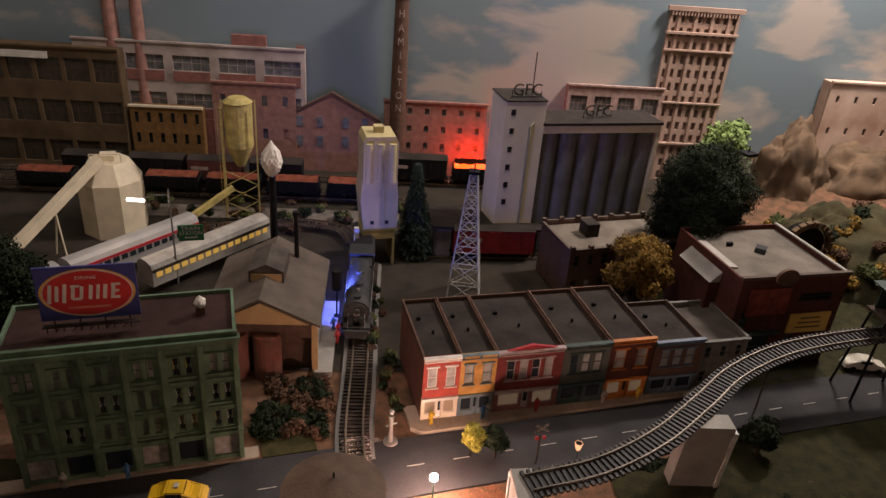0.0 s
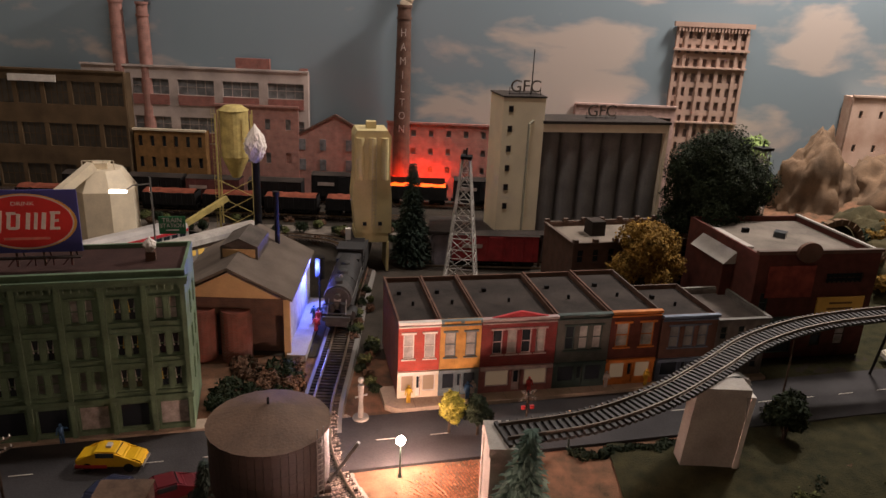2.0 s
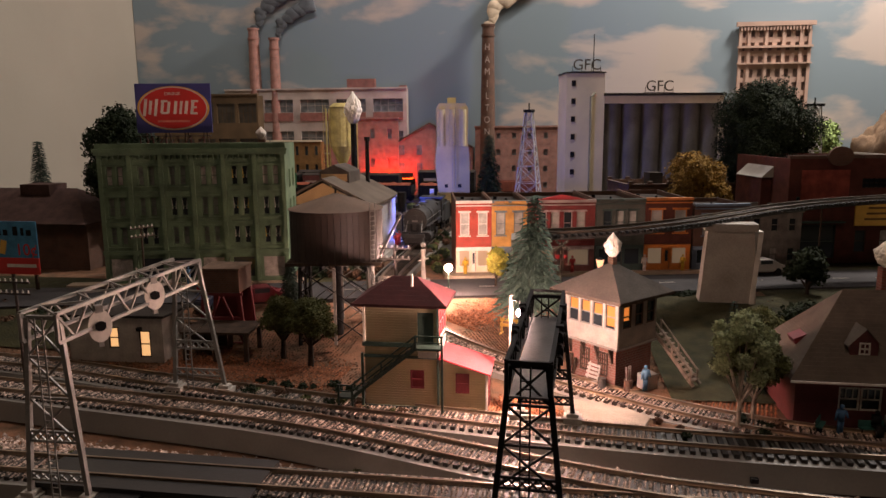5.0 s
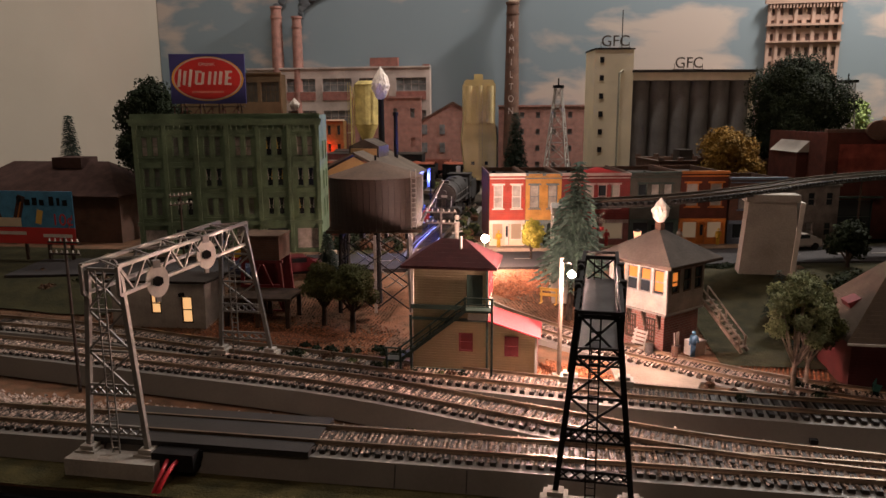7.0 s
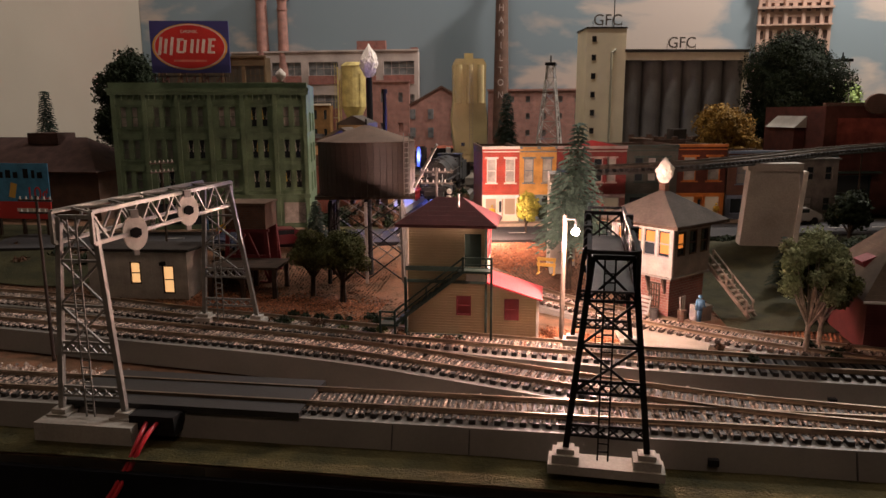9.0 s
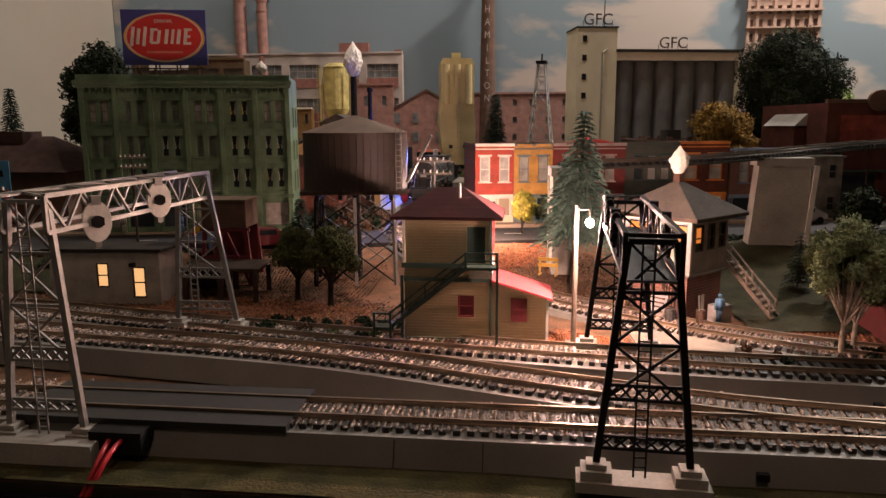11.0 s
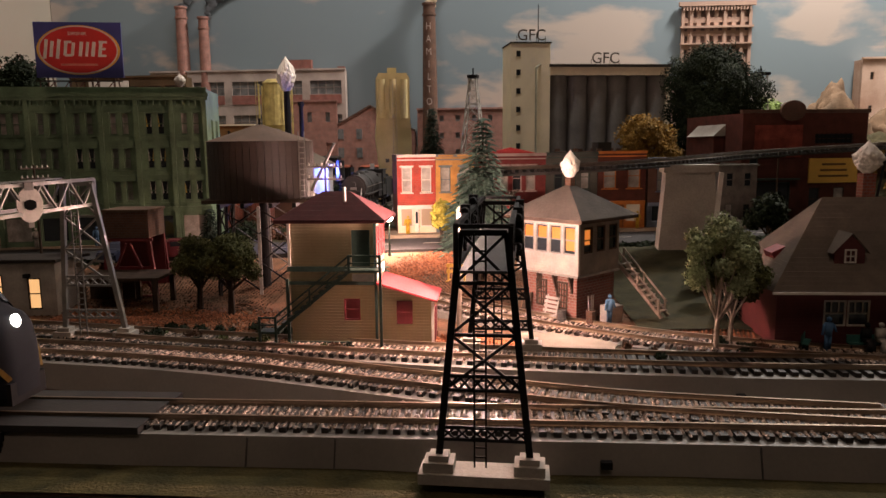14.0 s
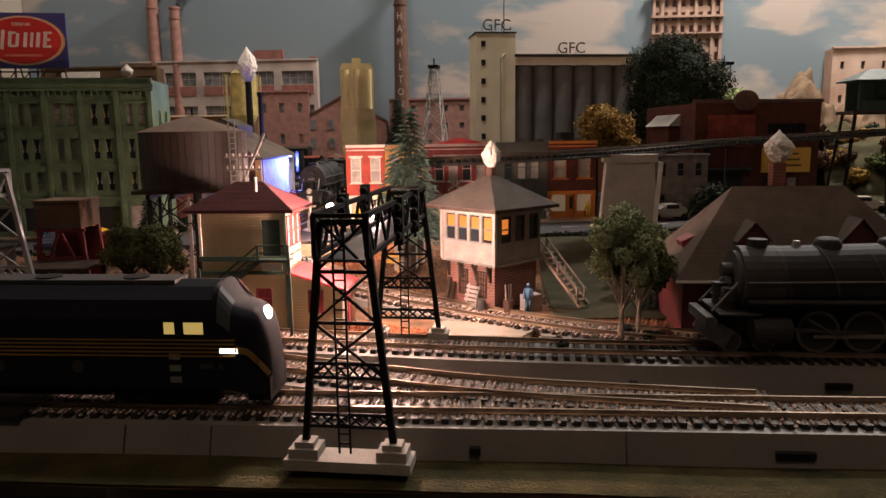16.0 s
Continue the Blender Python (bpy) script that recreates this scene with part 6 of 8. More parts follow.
def stack(u, v, z0, z1, r0, r1, mat, label, letters=""):
    s = thing("factory_chimney", room(u, v, 0), label, "chimney", "factory chimneys")
    one("shaft", mat, s, rods=[((0, 0, z0), (0, 0, z1), r0, r1, 20)])
    one("rim", mat, s, rods=[((0, 0, z1 - 0.035), (0, 0, z1 - 0.03), r1 + 0.003, None, 20), ((0, 0, z1 - 0.006), (0, 0, z1), r1 + 0.003, None, 20)])
    for i, ch in enumerate(letters):
        text("letter", ch, 0.0275, lg, s, pose(0, -r0 - 0.002, z1 - 0.068 - 0.035 * i) @ UPRIGHT, 0.8)
    return s


stack(-0.727, 1.918, 0.2, 0.602, 0.022, 0.0155, BRICKP, "pink brick factory chimney")
stack(-0.661, 1.918, 0.2, 0.571, 0.019, 0.0138, BRICKP, "pink brick factory chimney")
stack(0.010, 1.905, 0.15, 0.592, 0.0245, 0.0172, BRICKB, "dark brick chimney with vertical white lettering", "HAMILTON")


def smoke(u, v, z, s, material, label):
    """A drifting printed plume, in lumps."""
    bm = bmesh.new()
    rng = random.Random(int(z * 1000))
    for i in range(9):
        k = i / 8
        ball(bm, (s * (0.1 + 1.3 * k * k + 0.1 * rng.uniform(-1, 1)), 0.004, s * 1.25 * k), s * (0.10 + 0.26 * k), 1.15, 0.25, 0.9, 3)
    for w in bm.verts:
        w.co += 0.09 * s * Vector((noise.noise(w.co * 40), 0, noise.noise(w.co * 40 + Vector((5, 5, 5)))))
    tagged(part("chimney_smoke", bm, material, smooth=True, m=room(u, v, z)), label, "smoke")


smoke(0.010, 1.918, 0.594, 0.11, paint("cream_smoke", (0.62, 0.5, 0.36), 0.9, 0.25, 30), "cream smoke drifting off the lettered chimney")
smoke(-0.727, 1.926, 0.604, 0.10, paint("dark_smoke", (0.10, 0.11, 0.12), 0.9, 0.25, 30), "dark smoke drifting off a factory chimney")
smoke(-0.661, 1.926, 0.573, 0.073, bpy.data.materials["dark_smoke"], "dark smoke drifting off a factory chimney")


# ---- hills on the east ----
def hill(m, sx, sy, sz, mat, label, seed):
    bm = bmesh.new()
    bmesh.ops.create_icosphere(bm, subdivisions=5, radius=1)
    for v in bm.verts:
        n = 1 + 0.22 * noise.noise(v.co * 1.6 + Vector((seed, 0, 0))) + 0.13 * noise.noise(v.co * 4 + Vector((0, seed, 0))) + 0.09 * noise.noise(v.co * 9) + 0.05 * noise.noise(v.co * 21)
        v.co = Vector((v.co.x * sx * n, v.co.y * sy * n, v.co.z * sz * n))
    tagged(part("rock_hill", bm, mat, smooth=True, m=m), label, "rock", "rocky hills")


ROCK = paint("tan_rock", (0.14, 0.088, 0.052), 0.9, 0.4, 18, 0.6, other=(0.06, 0.042, 0.028))
MOSSY = paint("mossy_slope", (0.060, 0.047, 0.022), 0.95, 0.5, 14, 0.8, other=(0.022, 0.022, 0.010))
hill(room(1.08, 1.76, 0.10), 0.105, 0.085, 0.215, ROCK, "tan plaster rock hill behind the store", 1)
hill(room(1.30, 1.75, 0.10), 0.19, 0.11, 0.17, ROCK, "tan plaster rock hill below the pale building", 5)
hill(room(1.25, 1.45, 0.02), 0.33, 0.22, 0.17, MOSSY, "mossy brown hillside on the east", 9)
hill(room(1.05, 1.50, 0.05), 0.14, 0.10, 0.14, MOSSY, "mossy slope round the tunnel", 3)
tun = thing("tunnel_portal", room(0.925, 1.405, 0.09, 12), "dark arched tunnel mouth in the hillside", "tunnel")
bm = bmesh.new()
arch = [(0.05 * math.cos(math.pi * i / 12), 0.06 + 0.05 * math.sin(math.pi * i / 12)) for i in range(13)]
prism(bm, [(0.05, 0), *arch, (-0.05, 0)], 0.03, UPRIGHT @ pose(0, 0, 0.0))
# a solid black block stands in for the unlit hollow
part("opening", bm, paint("tunnel_dark_paint", (0.008, 0.007, 0.006), 0.95), tun)
bm = bmesh.new()
for i in range(12):
    a = math.pi * (i + 0.5) / 12
    box(bm, 0.057 * math.cos(a), -0.032, 0.06 + 0.057 * math.sin(a) - 0.006, 0.014, 0.012, 0.013, 0, math.degrees(-a) + 90)
part("arch_stones", bm, ROCK, tun)


# ---- trees ----
def leaf_mat(name, rgb):
    return paint(name, rgb, 0.85, 0.35, 40, 0, per=0.28, fine=200)


LEAFD, LEAFG, LEAFO, LEAFY, LEAFS = leaf_mat("dark_foliage", (0.017, 0.026, 0.011)), leaf_mat("green_foliage", (0.09, 0.10, 0.035)), leaf_mat("ochre_foliage", (0.26, 0.15, 0.03)), leaf_mat("lime_foliage", (0.34, 0.30, 0.05)), leaf_mat("sage_foliage", (0.28, 0.32, 0.17))
LEAFP = leaf_mat("blue_green_needles", (0.085, 0.135, 0.105))
LEAFB = leaf_mat("brown_brush", (0.11, 0.06, 0.035))
BARK = paint("pale_bark", (0.34, 0.28, 0.22), 0.9, 0.4, 80)
BARKD = paint("dark_bark", (0.05, 0.035, 0.025), 0.9, 0.4, 80)


def leaves(name, blobs, count, size, material, parent, seed):
    """Many small tilted leaf clumps over a few uneven lobes."""
    rng = random.Random(seed)
    verts, faces = [], []
    tot = sum(b[3] ** 2 for b in blobs)
    for x, y, z, r in blobs:
        for _ in range(int(count * r * r / tot)):
            d = Vector((rng.gauss(0, 1), rng.gauss(0, 1), rng.gauss(0, 1))).normalized()
            k = r * (0.80 + 0.35 * noise.noise(d * 2.5 + Vector((x * 50, seed, 0))) + rng.uniform(-0.28, 0.12))
            p = Vector((x, y, z)) + d * k
            tilt = (d + 0.75 * Vector((rng.uniform(-1, 1), rng.uniform(-1, 1), rng.uniform(-1, 1)))).normalized()
            a = tilt.cross(Vector((rng.gauss(0, 1), rng.gauss(0, 1), rng.gauss(0, 1)))).normalized()
            b = tilt.cross(a)
            s = size * rng.uniform(0.6, 1.3)
            i = len(verts)
            verts += [p - a * s - b * s * 0.5, p + a * s - b * s * 0.4, p + a * s * 0.8 + b * s * 0.7 + d * s * 0.5, p - a * s * 0.7 + b * s * 0.6 - d * s * 0.3]
            faces.append((i, i + 1, i + 2, i + 3))
    me = bpy.data.meshes.new(name)
    me.from_pydata([tuple(v) for v in verts], [], faces)
    me.materials.append(material)
    o = new(name, me)
    o.parent = parent
    return o


def tree(m, h, r, material, label, seed, trunk=0.35, count=5000, size=0.0028, bark=BARKD, lobes=9, clump=1.0):
    t = thing("tree", m, label, "tree", "trees")
    rng = random.Random(seed)
    tr = r * (0.11 if bark is BARKD else 0.065)
    bm = bmesh.new()
    rod(bm, (0, 0, -0.004), (0.02 * r, 0, h * trunk), tr, tr * 0.7, 8)
    blobs = []
    for i in range(lobes):
        a, k = i * 2.4 + rng.uniform(-0.3, 0.3), rng.uniform(0.25, 0.62) + 0.3 * (1 - clump)
        z = h * (trunk + (1 - trunk) * (0.25 + 0.6 * i / lobes))
        q = 1 - 0.5 * (i / lobes) ** 2
        p = (r * k * q * math.cos(a), r * k * q * math.sin(a), z)
        blobs.append((*p, r * clump * rng.uniform(0.36, 0.56)))
        rod(bm, (0.02 * r, 0, h * trunk * 0.75), p, tr * 0.5, tr * 0.15, 6)
    blobs.append((0, 0, h - r * 0.42, r * 0.42))
    part("trunk", bm, bark, t)
    leaves("crown", blobs, count, size, material, t, seed)
    return t


def conifer(m, h, r, material, label, seed, tiers=22, size=0.0045, low=0.10):
    """A fir: a straight stem, tiers of drooping boughs that carry needle sprays."""
    t = thing("fir_tree", m, label, "tree", "trees")
    one("trunk", BARKD, t, rods=[((0, 0, 0), (0, 0, h * 0.97), r * 0.09, 0.0006, 8)])
    rng = random.Random(seed)
    verts, faces = [], []
    for k in range(tiers):
        f = k / (tiers - 1)
        z = h * (low + (0.98 - low) * f)
        R = r * (1 - f) ** 0.85 + 0.0025
        n = max(5, int(15 * (1 - f) + 5))
        for i in range(n):
            a = 2 * math.pi * (i + rng.random() * 0.6) / n + k
            L = R * rng.uniform(0.75, 1.1)
            steps = max(2, int(L / size * 1.5))
            for s in range(steps):
                q = (s + 0.6) / steps
                c = Vector((math.cos(a) * L * q, math.sin(a) * L * q, z - L * 0.35 * q * q + 0.001))
                side = Vector((-math.sin(a), math.cos(a), 0))
                out = Vector((math.cos(a), math.sin(a), -0.45))
                w = size * rng.uniform(0.5, 1.0) * (1.15 - 0.6 * q)
                for sg in (-1, 1):
                    i0 = len(verts)
                    tip = c + out * size * 1.0 + side * sg * w + Vector((0, 0, rng.uniform(-0.4, 0.3) * size))
                    verts += [c, c + out * size * 0.5, tip, c + side * sg * w * 0.5 - Vector((0, 0, size * 0.25))]
                    faces.append((i0, i0 + 1, i0 + 2, i0 + 3))
    me = bpy.data.meshes.new("needles")
    me.from_pydata([tuple(v) for v in verts], [], faces)
    me.materials.append(material)
    o = new("needles", me)
    o.parent = t


def bush(x, y, z, r, material, seed, label="low clump of dark scrub", count=500, size=0.0022):
    b = thing("bush", pose(x, y, z), label, "bush", "bushes")
    rng = random.Random(seed)
    leaves("foliage", [(rng.uniform(-0.5, 0.5) * r, rng.uniform(-0.5, 0.5) * r, r * 0.4 * rng.uniform(0.6, 1.2), r * rng.uniform(0.45, 0.7)) for _ in range(4)], count, size, material, b, seed)


tree(pose(0.885, 1.215, 0.05), 0.345, 0.125, LEAFD, "broad dark green tree behind the store", 1, 0.2, 90000, 0.0021, lobes=22, clump=0.82)
tree(pose(0.70, 1.10, 0.05), 0.195, 0.075, LEAFO, "ochre autumn tree behind the shops", 2, 0.25, 12000, 0.0027, lobes=18, clump=0.75)
tree(pose(-0.395, 1.02, 0.05), 0.293, 0.08, LEAFD, "dark green tree behind the green block", 3, 0.25, 26000, 0.0025, lobes=24, clump=0.75)
tree(pose(0.265, 0.775, 0.05), 0.062, 0.022, LEAFY, "lime yellow tree beside the road", 4, 0.2, 2200, 0.0026)
tree(pose(0.302, 0.765, 0.05), 0.058, 0.022, LEAFD, "dark small tree beside the road", 5, 0.3, 2000, 0.0026)
tree(pose(0.440, 0.300, 0.018), 0.115, 0.042, LEAFS, "sage green tree with forked pale trunk", 6, 0.30, 9000, 0.0013, BARK, 17, 0.5)
tree(pose(0.462, 0.318, 0.018), 0.098, 0.036, LEAFG, "green tree beside the station house", 7, 0.3, 9000, 0.0014, BARK, 15, 0.6)
tree(pose(0.016, 0.505, 0.018), 0.082, 0.036, LEAFG, "olive tree in the yard", 8, 0.38, 11000, 0.0013, lobes=16, clump=0.75)
tree(pose(-0.022, 0.535, 0.018), 0.078, 0.034, LEAFG, "olive tree in the yard", 9, 0.35, 10000, 0.0013, lobes=16, clump=0.75)
tree(pose(0.72, 0.70, 0.035), 0.08, 0.034, LEAFD, "dark round tree by the road", 10, 0.35, 3000, 0.003)
tree(pose(0.535, 0.47, 0.025), 0.066, 0.030, LEAFG, "olive green tree on the turf", 11, 0.25, 3000, 0.0026)
tree(pose(0.60, 0.50, 0.025), 0.060, 0.034, LEAFD, "dark green tree on the turf", 12, 0.25, 3000, 0.0026)
tree(room(0.925, 1.83, 0.1), 0.21, 0.095, leaf_mat("bright_lime_foliage", (0.22, 0.30, 0.10)), "bright green bushy tree below the sky", 13, 0.1, 9000, 0.005)
conifer(pose(0.276, 0.519, 0.026, 0, 2.5, 0), 0.194, 0.042, LEAFP, "blue-green fir tree beside the branch track", 1, 28, 0.0075, 0.32)
conifer(pose(0.318, 1.44, 0.05), 0.228, 0.042, leaf_mat("dark_needles", (0.02, 0.032, 0.022)), "dark fir beside the coaling tower", 2, 46, 0.009)
conifer(pose(-0.619, 1.16, 0.06), 0.216, 0.032, bpy.data.materials["dark_needles"], "dark fir behind the low building", 3, 46, 0.008)
conifer(pose(-0.033, 0.66, 0.03), 0.085, 0.018, bpy.data.materials["dark_needles"], "dark fir beside the water tank", 4, 30, 0.005)
conifer(pose(0.50, 0.395, 0.02), 0.05, 0.012, bpy.data.materials["dark_needles"], "small dark fir on the turf", 5, 14, 0.003)
conifer(pose(0.175, 0.44, 0.022), 0.052, 0.012, LEAFP, "small blue-green fir behind the tower", 6, 14, 0.003)
conifer(pose(0.53, 0.52, 0.025), 0.06, 0.013, bpy.data.materials["dark_needles"], "small dark fir on the turf", 7, 14, 0.003)
rb = random.Random(21)
for i in range(16):
    a = uvz(-0.11 + 0.013 * i + rb.uniform(-0.004, 0.004), 0.432 + rb.uniform(-0.008, 0.012), 0.016)
    bush(*a, rb.uniform(0.005, 0.008), LEAFD, 40 + i, count=260, size=0.0016)
for i in range(34):
    bush(-0.04 + rb.uniform(0, 0.105), 0.86 + rb.uniform(0, 0.14), 0.046, rb.uniform(0.012, 0.026), (LEAFD, LEAFB, LEAFD, LEAFB)[i % 4], 60 + i, "dry brown and green scrub beside the track", 420, 0.003)
for i in range(22):
    bush(0.165 + rb.uniform(-0.012, 0.03) + 0.02 * i / 22, 0.90 + 0.021 * i, 0.05, rb.uniform(0.008, 0.016), (LEAFD, LEAFG, LEAFB)[i % 3], 100 + i, "scrub along the branch track", 300, 0.0026)
for i in range(16):
    bush(0.42 + 0.012 * i, 0.705 + rb.uniform(-0.006, 0.006) + 0.0006 * i, 0.043, rb.uniform(0.008, 0.012), LEAFD, 130 + i, "dark hedge along the road", 320, 0.0022)
for i in range(26):
    bush(0.56 + rb.uniform(0, 0.30), 0.47 + rb.uniform(0, 0.2), 0.03, rb.uniform(0.010, 0.022), (LEAFD, LEAFG, LEAFB)[i % 3], 160 + i, "low scrub on the turf", 420, 0.0026)
for i in range(18):
    bush(*uvz(-0.35 + 0.05 * i + rb.uniform(-0.02, 0.02), 0.27 + rb.uniform(-0.012, 0.012) - 0.0, -0.001), rb.uniform(0.003, 0.007), LEAFG, 200 + i, "tuft of green scrub between tracks", 160, 0.0014)
for i in range(14):
    bush(0.37 + rb.uniform(0, 0.11), 0.29 + rb.uniform(0.0, 0.05) - 0.2 * rb.random() * 0.1, 0.018, rb.uniform(0.004, 0.008), (LEAFD, LEAFB)[i % 2], 230 + i, "low scrub beside the track", 220, 0.0016)
for i in range(26):
    bush(*uvz(0.85 + rb.uniform(0, 0.55), 1.25 + rb.uniform(0, 0.35), 0.12), rb.uniform(0.015, 0.035), (LEAFG, LEAFB, LEAFO)[i % 3], 260 + i, "mottled brush on the hillside", 500, 0.004)
for i in range(14):
    bush(0.02 + rb.uniform(-0.25, 0.3), 1.60 + rb.uniform(-0.05, 0.05), 0.052, rb.uniform(0.012, 0.022), (LEAFD, LEAFB)[i % 2], 300 + i, "dark scrub below the back track", 320, 0.003)

rs = random.Random(77)
for i in range(16):
    bush(*uvz(-0.16 + 0.016 * i + rs.uniform(-0.008, 0.008), 0.415 - 0.0035 * i + rs.uniform(-0.008, 0.008), 0.016), rs.uniform(0.006, 0.011), (LEAFD, LEAFG, LEAFB)[i % 3], 500 + i, "small scrub clump beside the passing track", 500, 0.0012)


# ---- the yard's small buildings ----
def yard_house():
    y = thing("yard_house", room(-0.3735, 0.478, 0.016, 4), "grey boarded yard house with two lit windows", "hut")
    W, D, H = 0.118, 0.06, 0.056
    hs = [(0.050, 0.019, 0.063, 0.045), (0.0885, 0.008, 0.1025, 0.041)]
    walls_box(y, W, D, H, striped("grey_boards", (0.42, 0.38, 0.33), 0.004, 0.5, 0), hs)
    for a, b, c, d in hs:
        w = sash("window", y, (a + c) / 2, b, c - a, d - b, 0.0008, WOODD, LITW)
    one("roof", ROOFD, y, boxes=[(W / 2, D / 2, H, W + 0.01, D + 0.012, 0.003, 0, 0, -3)])
    one("wall_lamp", BLACK, y, boxes=[(0.091, -0.004, 0.042, 0.005, 0.006, 0.004)])
    p = thing("loading_dock", room(-0.225, 0.50, 0.016, 4), "dark timber loading dock beside the yard house", "platform")
    one("deck", WOODD, p, boxes=[(0.03, 0.02, 0.036, 0.085, 0.055, 0.003)])
    for x in (-0.008, 0.03, 0.068):
        for yy in (-0.004, 0.044):
            one("post", WOODD, p, boxes=[(x, yy, 0, 0.005, 0.005, 0.036)])
    one("back_board", WOODD, p, boxes=[(0.0, 0.046, 0, 0.05, 0.003, 0.036)])
    s = thing("sand_house", room(-0.213, 0.575, 0.018, 4), "red timber sand house under a brown bin", "shed")
    for x in (-0.029, 0.029):
        for y in (-0.020, 0.020):
            one("post", REDP, s, bars=[((x, y, 0), (x * 0.8, y, 0.072), 0.0042)])
    for z in (0.003, 0.036, 0.068):
        one("rail", REDP, s, boxes=[(0, -0.0205, z, 0.056, 0.003, 0.0035)])
    for sx in (-1, 1):
        one("brace", REDP, s, bars=[((sx * 0.028, -0.0215, 0.004), (sx * 0.002, -0.0215, 0.066), 0.0026)])
    one("back_wall", REDP, s, boxes=[(0, 0.018, 0, 0.052, 0.003, 0.070)])
    one("bin", BRICKB, s, boxes=[(0, 0, 0.072, 0.050, 0.046, 0.029)])
    one("roof", paint("brown_bin_roof", (0.12, 0.075, 0.05), 0.85, 0.3, 60), s, boxes=[(0, 0, 0.101, 0.053, 0.049, 0.0025)])


def figure(m, cloth, label, arm=0.3, sit=False):
    """A painted model figure, one plain shape."""
    bm = bmesh.new()
    if sit:
        box(bm, 0, 0.001, 0.006, 0.005, 0.003, 0.0065)
        box(bm, 0, -0.003, 0.005, 0.005, 0.006, 0.002)
        box(bm, 0, -0.0055, 0, 0.0045, 0.002, 0.006)
        ball(bm, (0, 0, 0.0147), 0.0017, sub=1)
    else:
        rod(bm, (-0.0011, 0, 0), (-0.0010, 0, 0.0095), 0.0010, 0.0012, 6)
        rod(bm, (0.0011, 0.0006, 0), (0.0010, 0, 0.0095), 0.0010, 0.0012, 6)
        rod(bm, (0, 0, 0.009), (0, 0, 0.0165), 0.0020, 0.0027, 8)
        rod(bm, (-0.0026, 0, 0.016), (-0.0038, -0.001, 0.0095), 0.0008, 0.0007, 6)
        rod(bm, (0.0026, 0, 0.016), (0.0026 + 0.004 * arm, -0.002, 0.0165 - 0.006 * (1 - arm)), 0.0008, 0.0007, 6)
        ball(bm, (0, 0, 0.0188), 0.0016, sub=1)
    bigger(tagged(part("model_figure", bm, cloth, smooth=True, m=m), label, "figurine", "painted figures"), 1.4)


def telegraph_pole(m, h, mat, label, arms=2):
    p = thing("telegraph_pole", m, label, "telegraph pole", "telegraph poles")
    one("pole", mat, p, rods=[((0, 0, 0), (0, 0, h), 0.0017, 0.0013, 8)])
    for k in range(arms):
        z = h - 0.005 - 0.0115 * k
        a = one("crossarm", mat, p, boxes=[(0, -0.0016, z, 0.034, 0.0016, 0.0018)])
        for i in range(6):
            one("insulator", WHITEP, a, rods=[((-0.0150 + 0.006 * i, -0.0016, z + 0.0018), (-0.0150 + 0.006 * i, -0.0016, z + 0.0045), 0.0009, 0.0006, 6)])


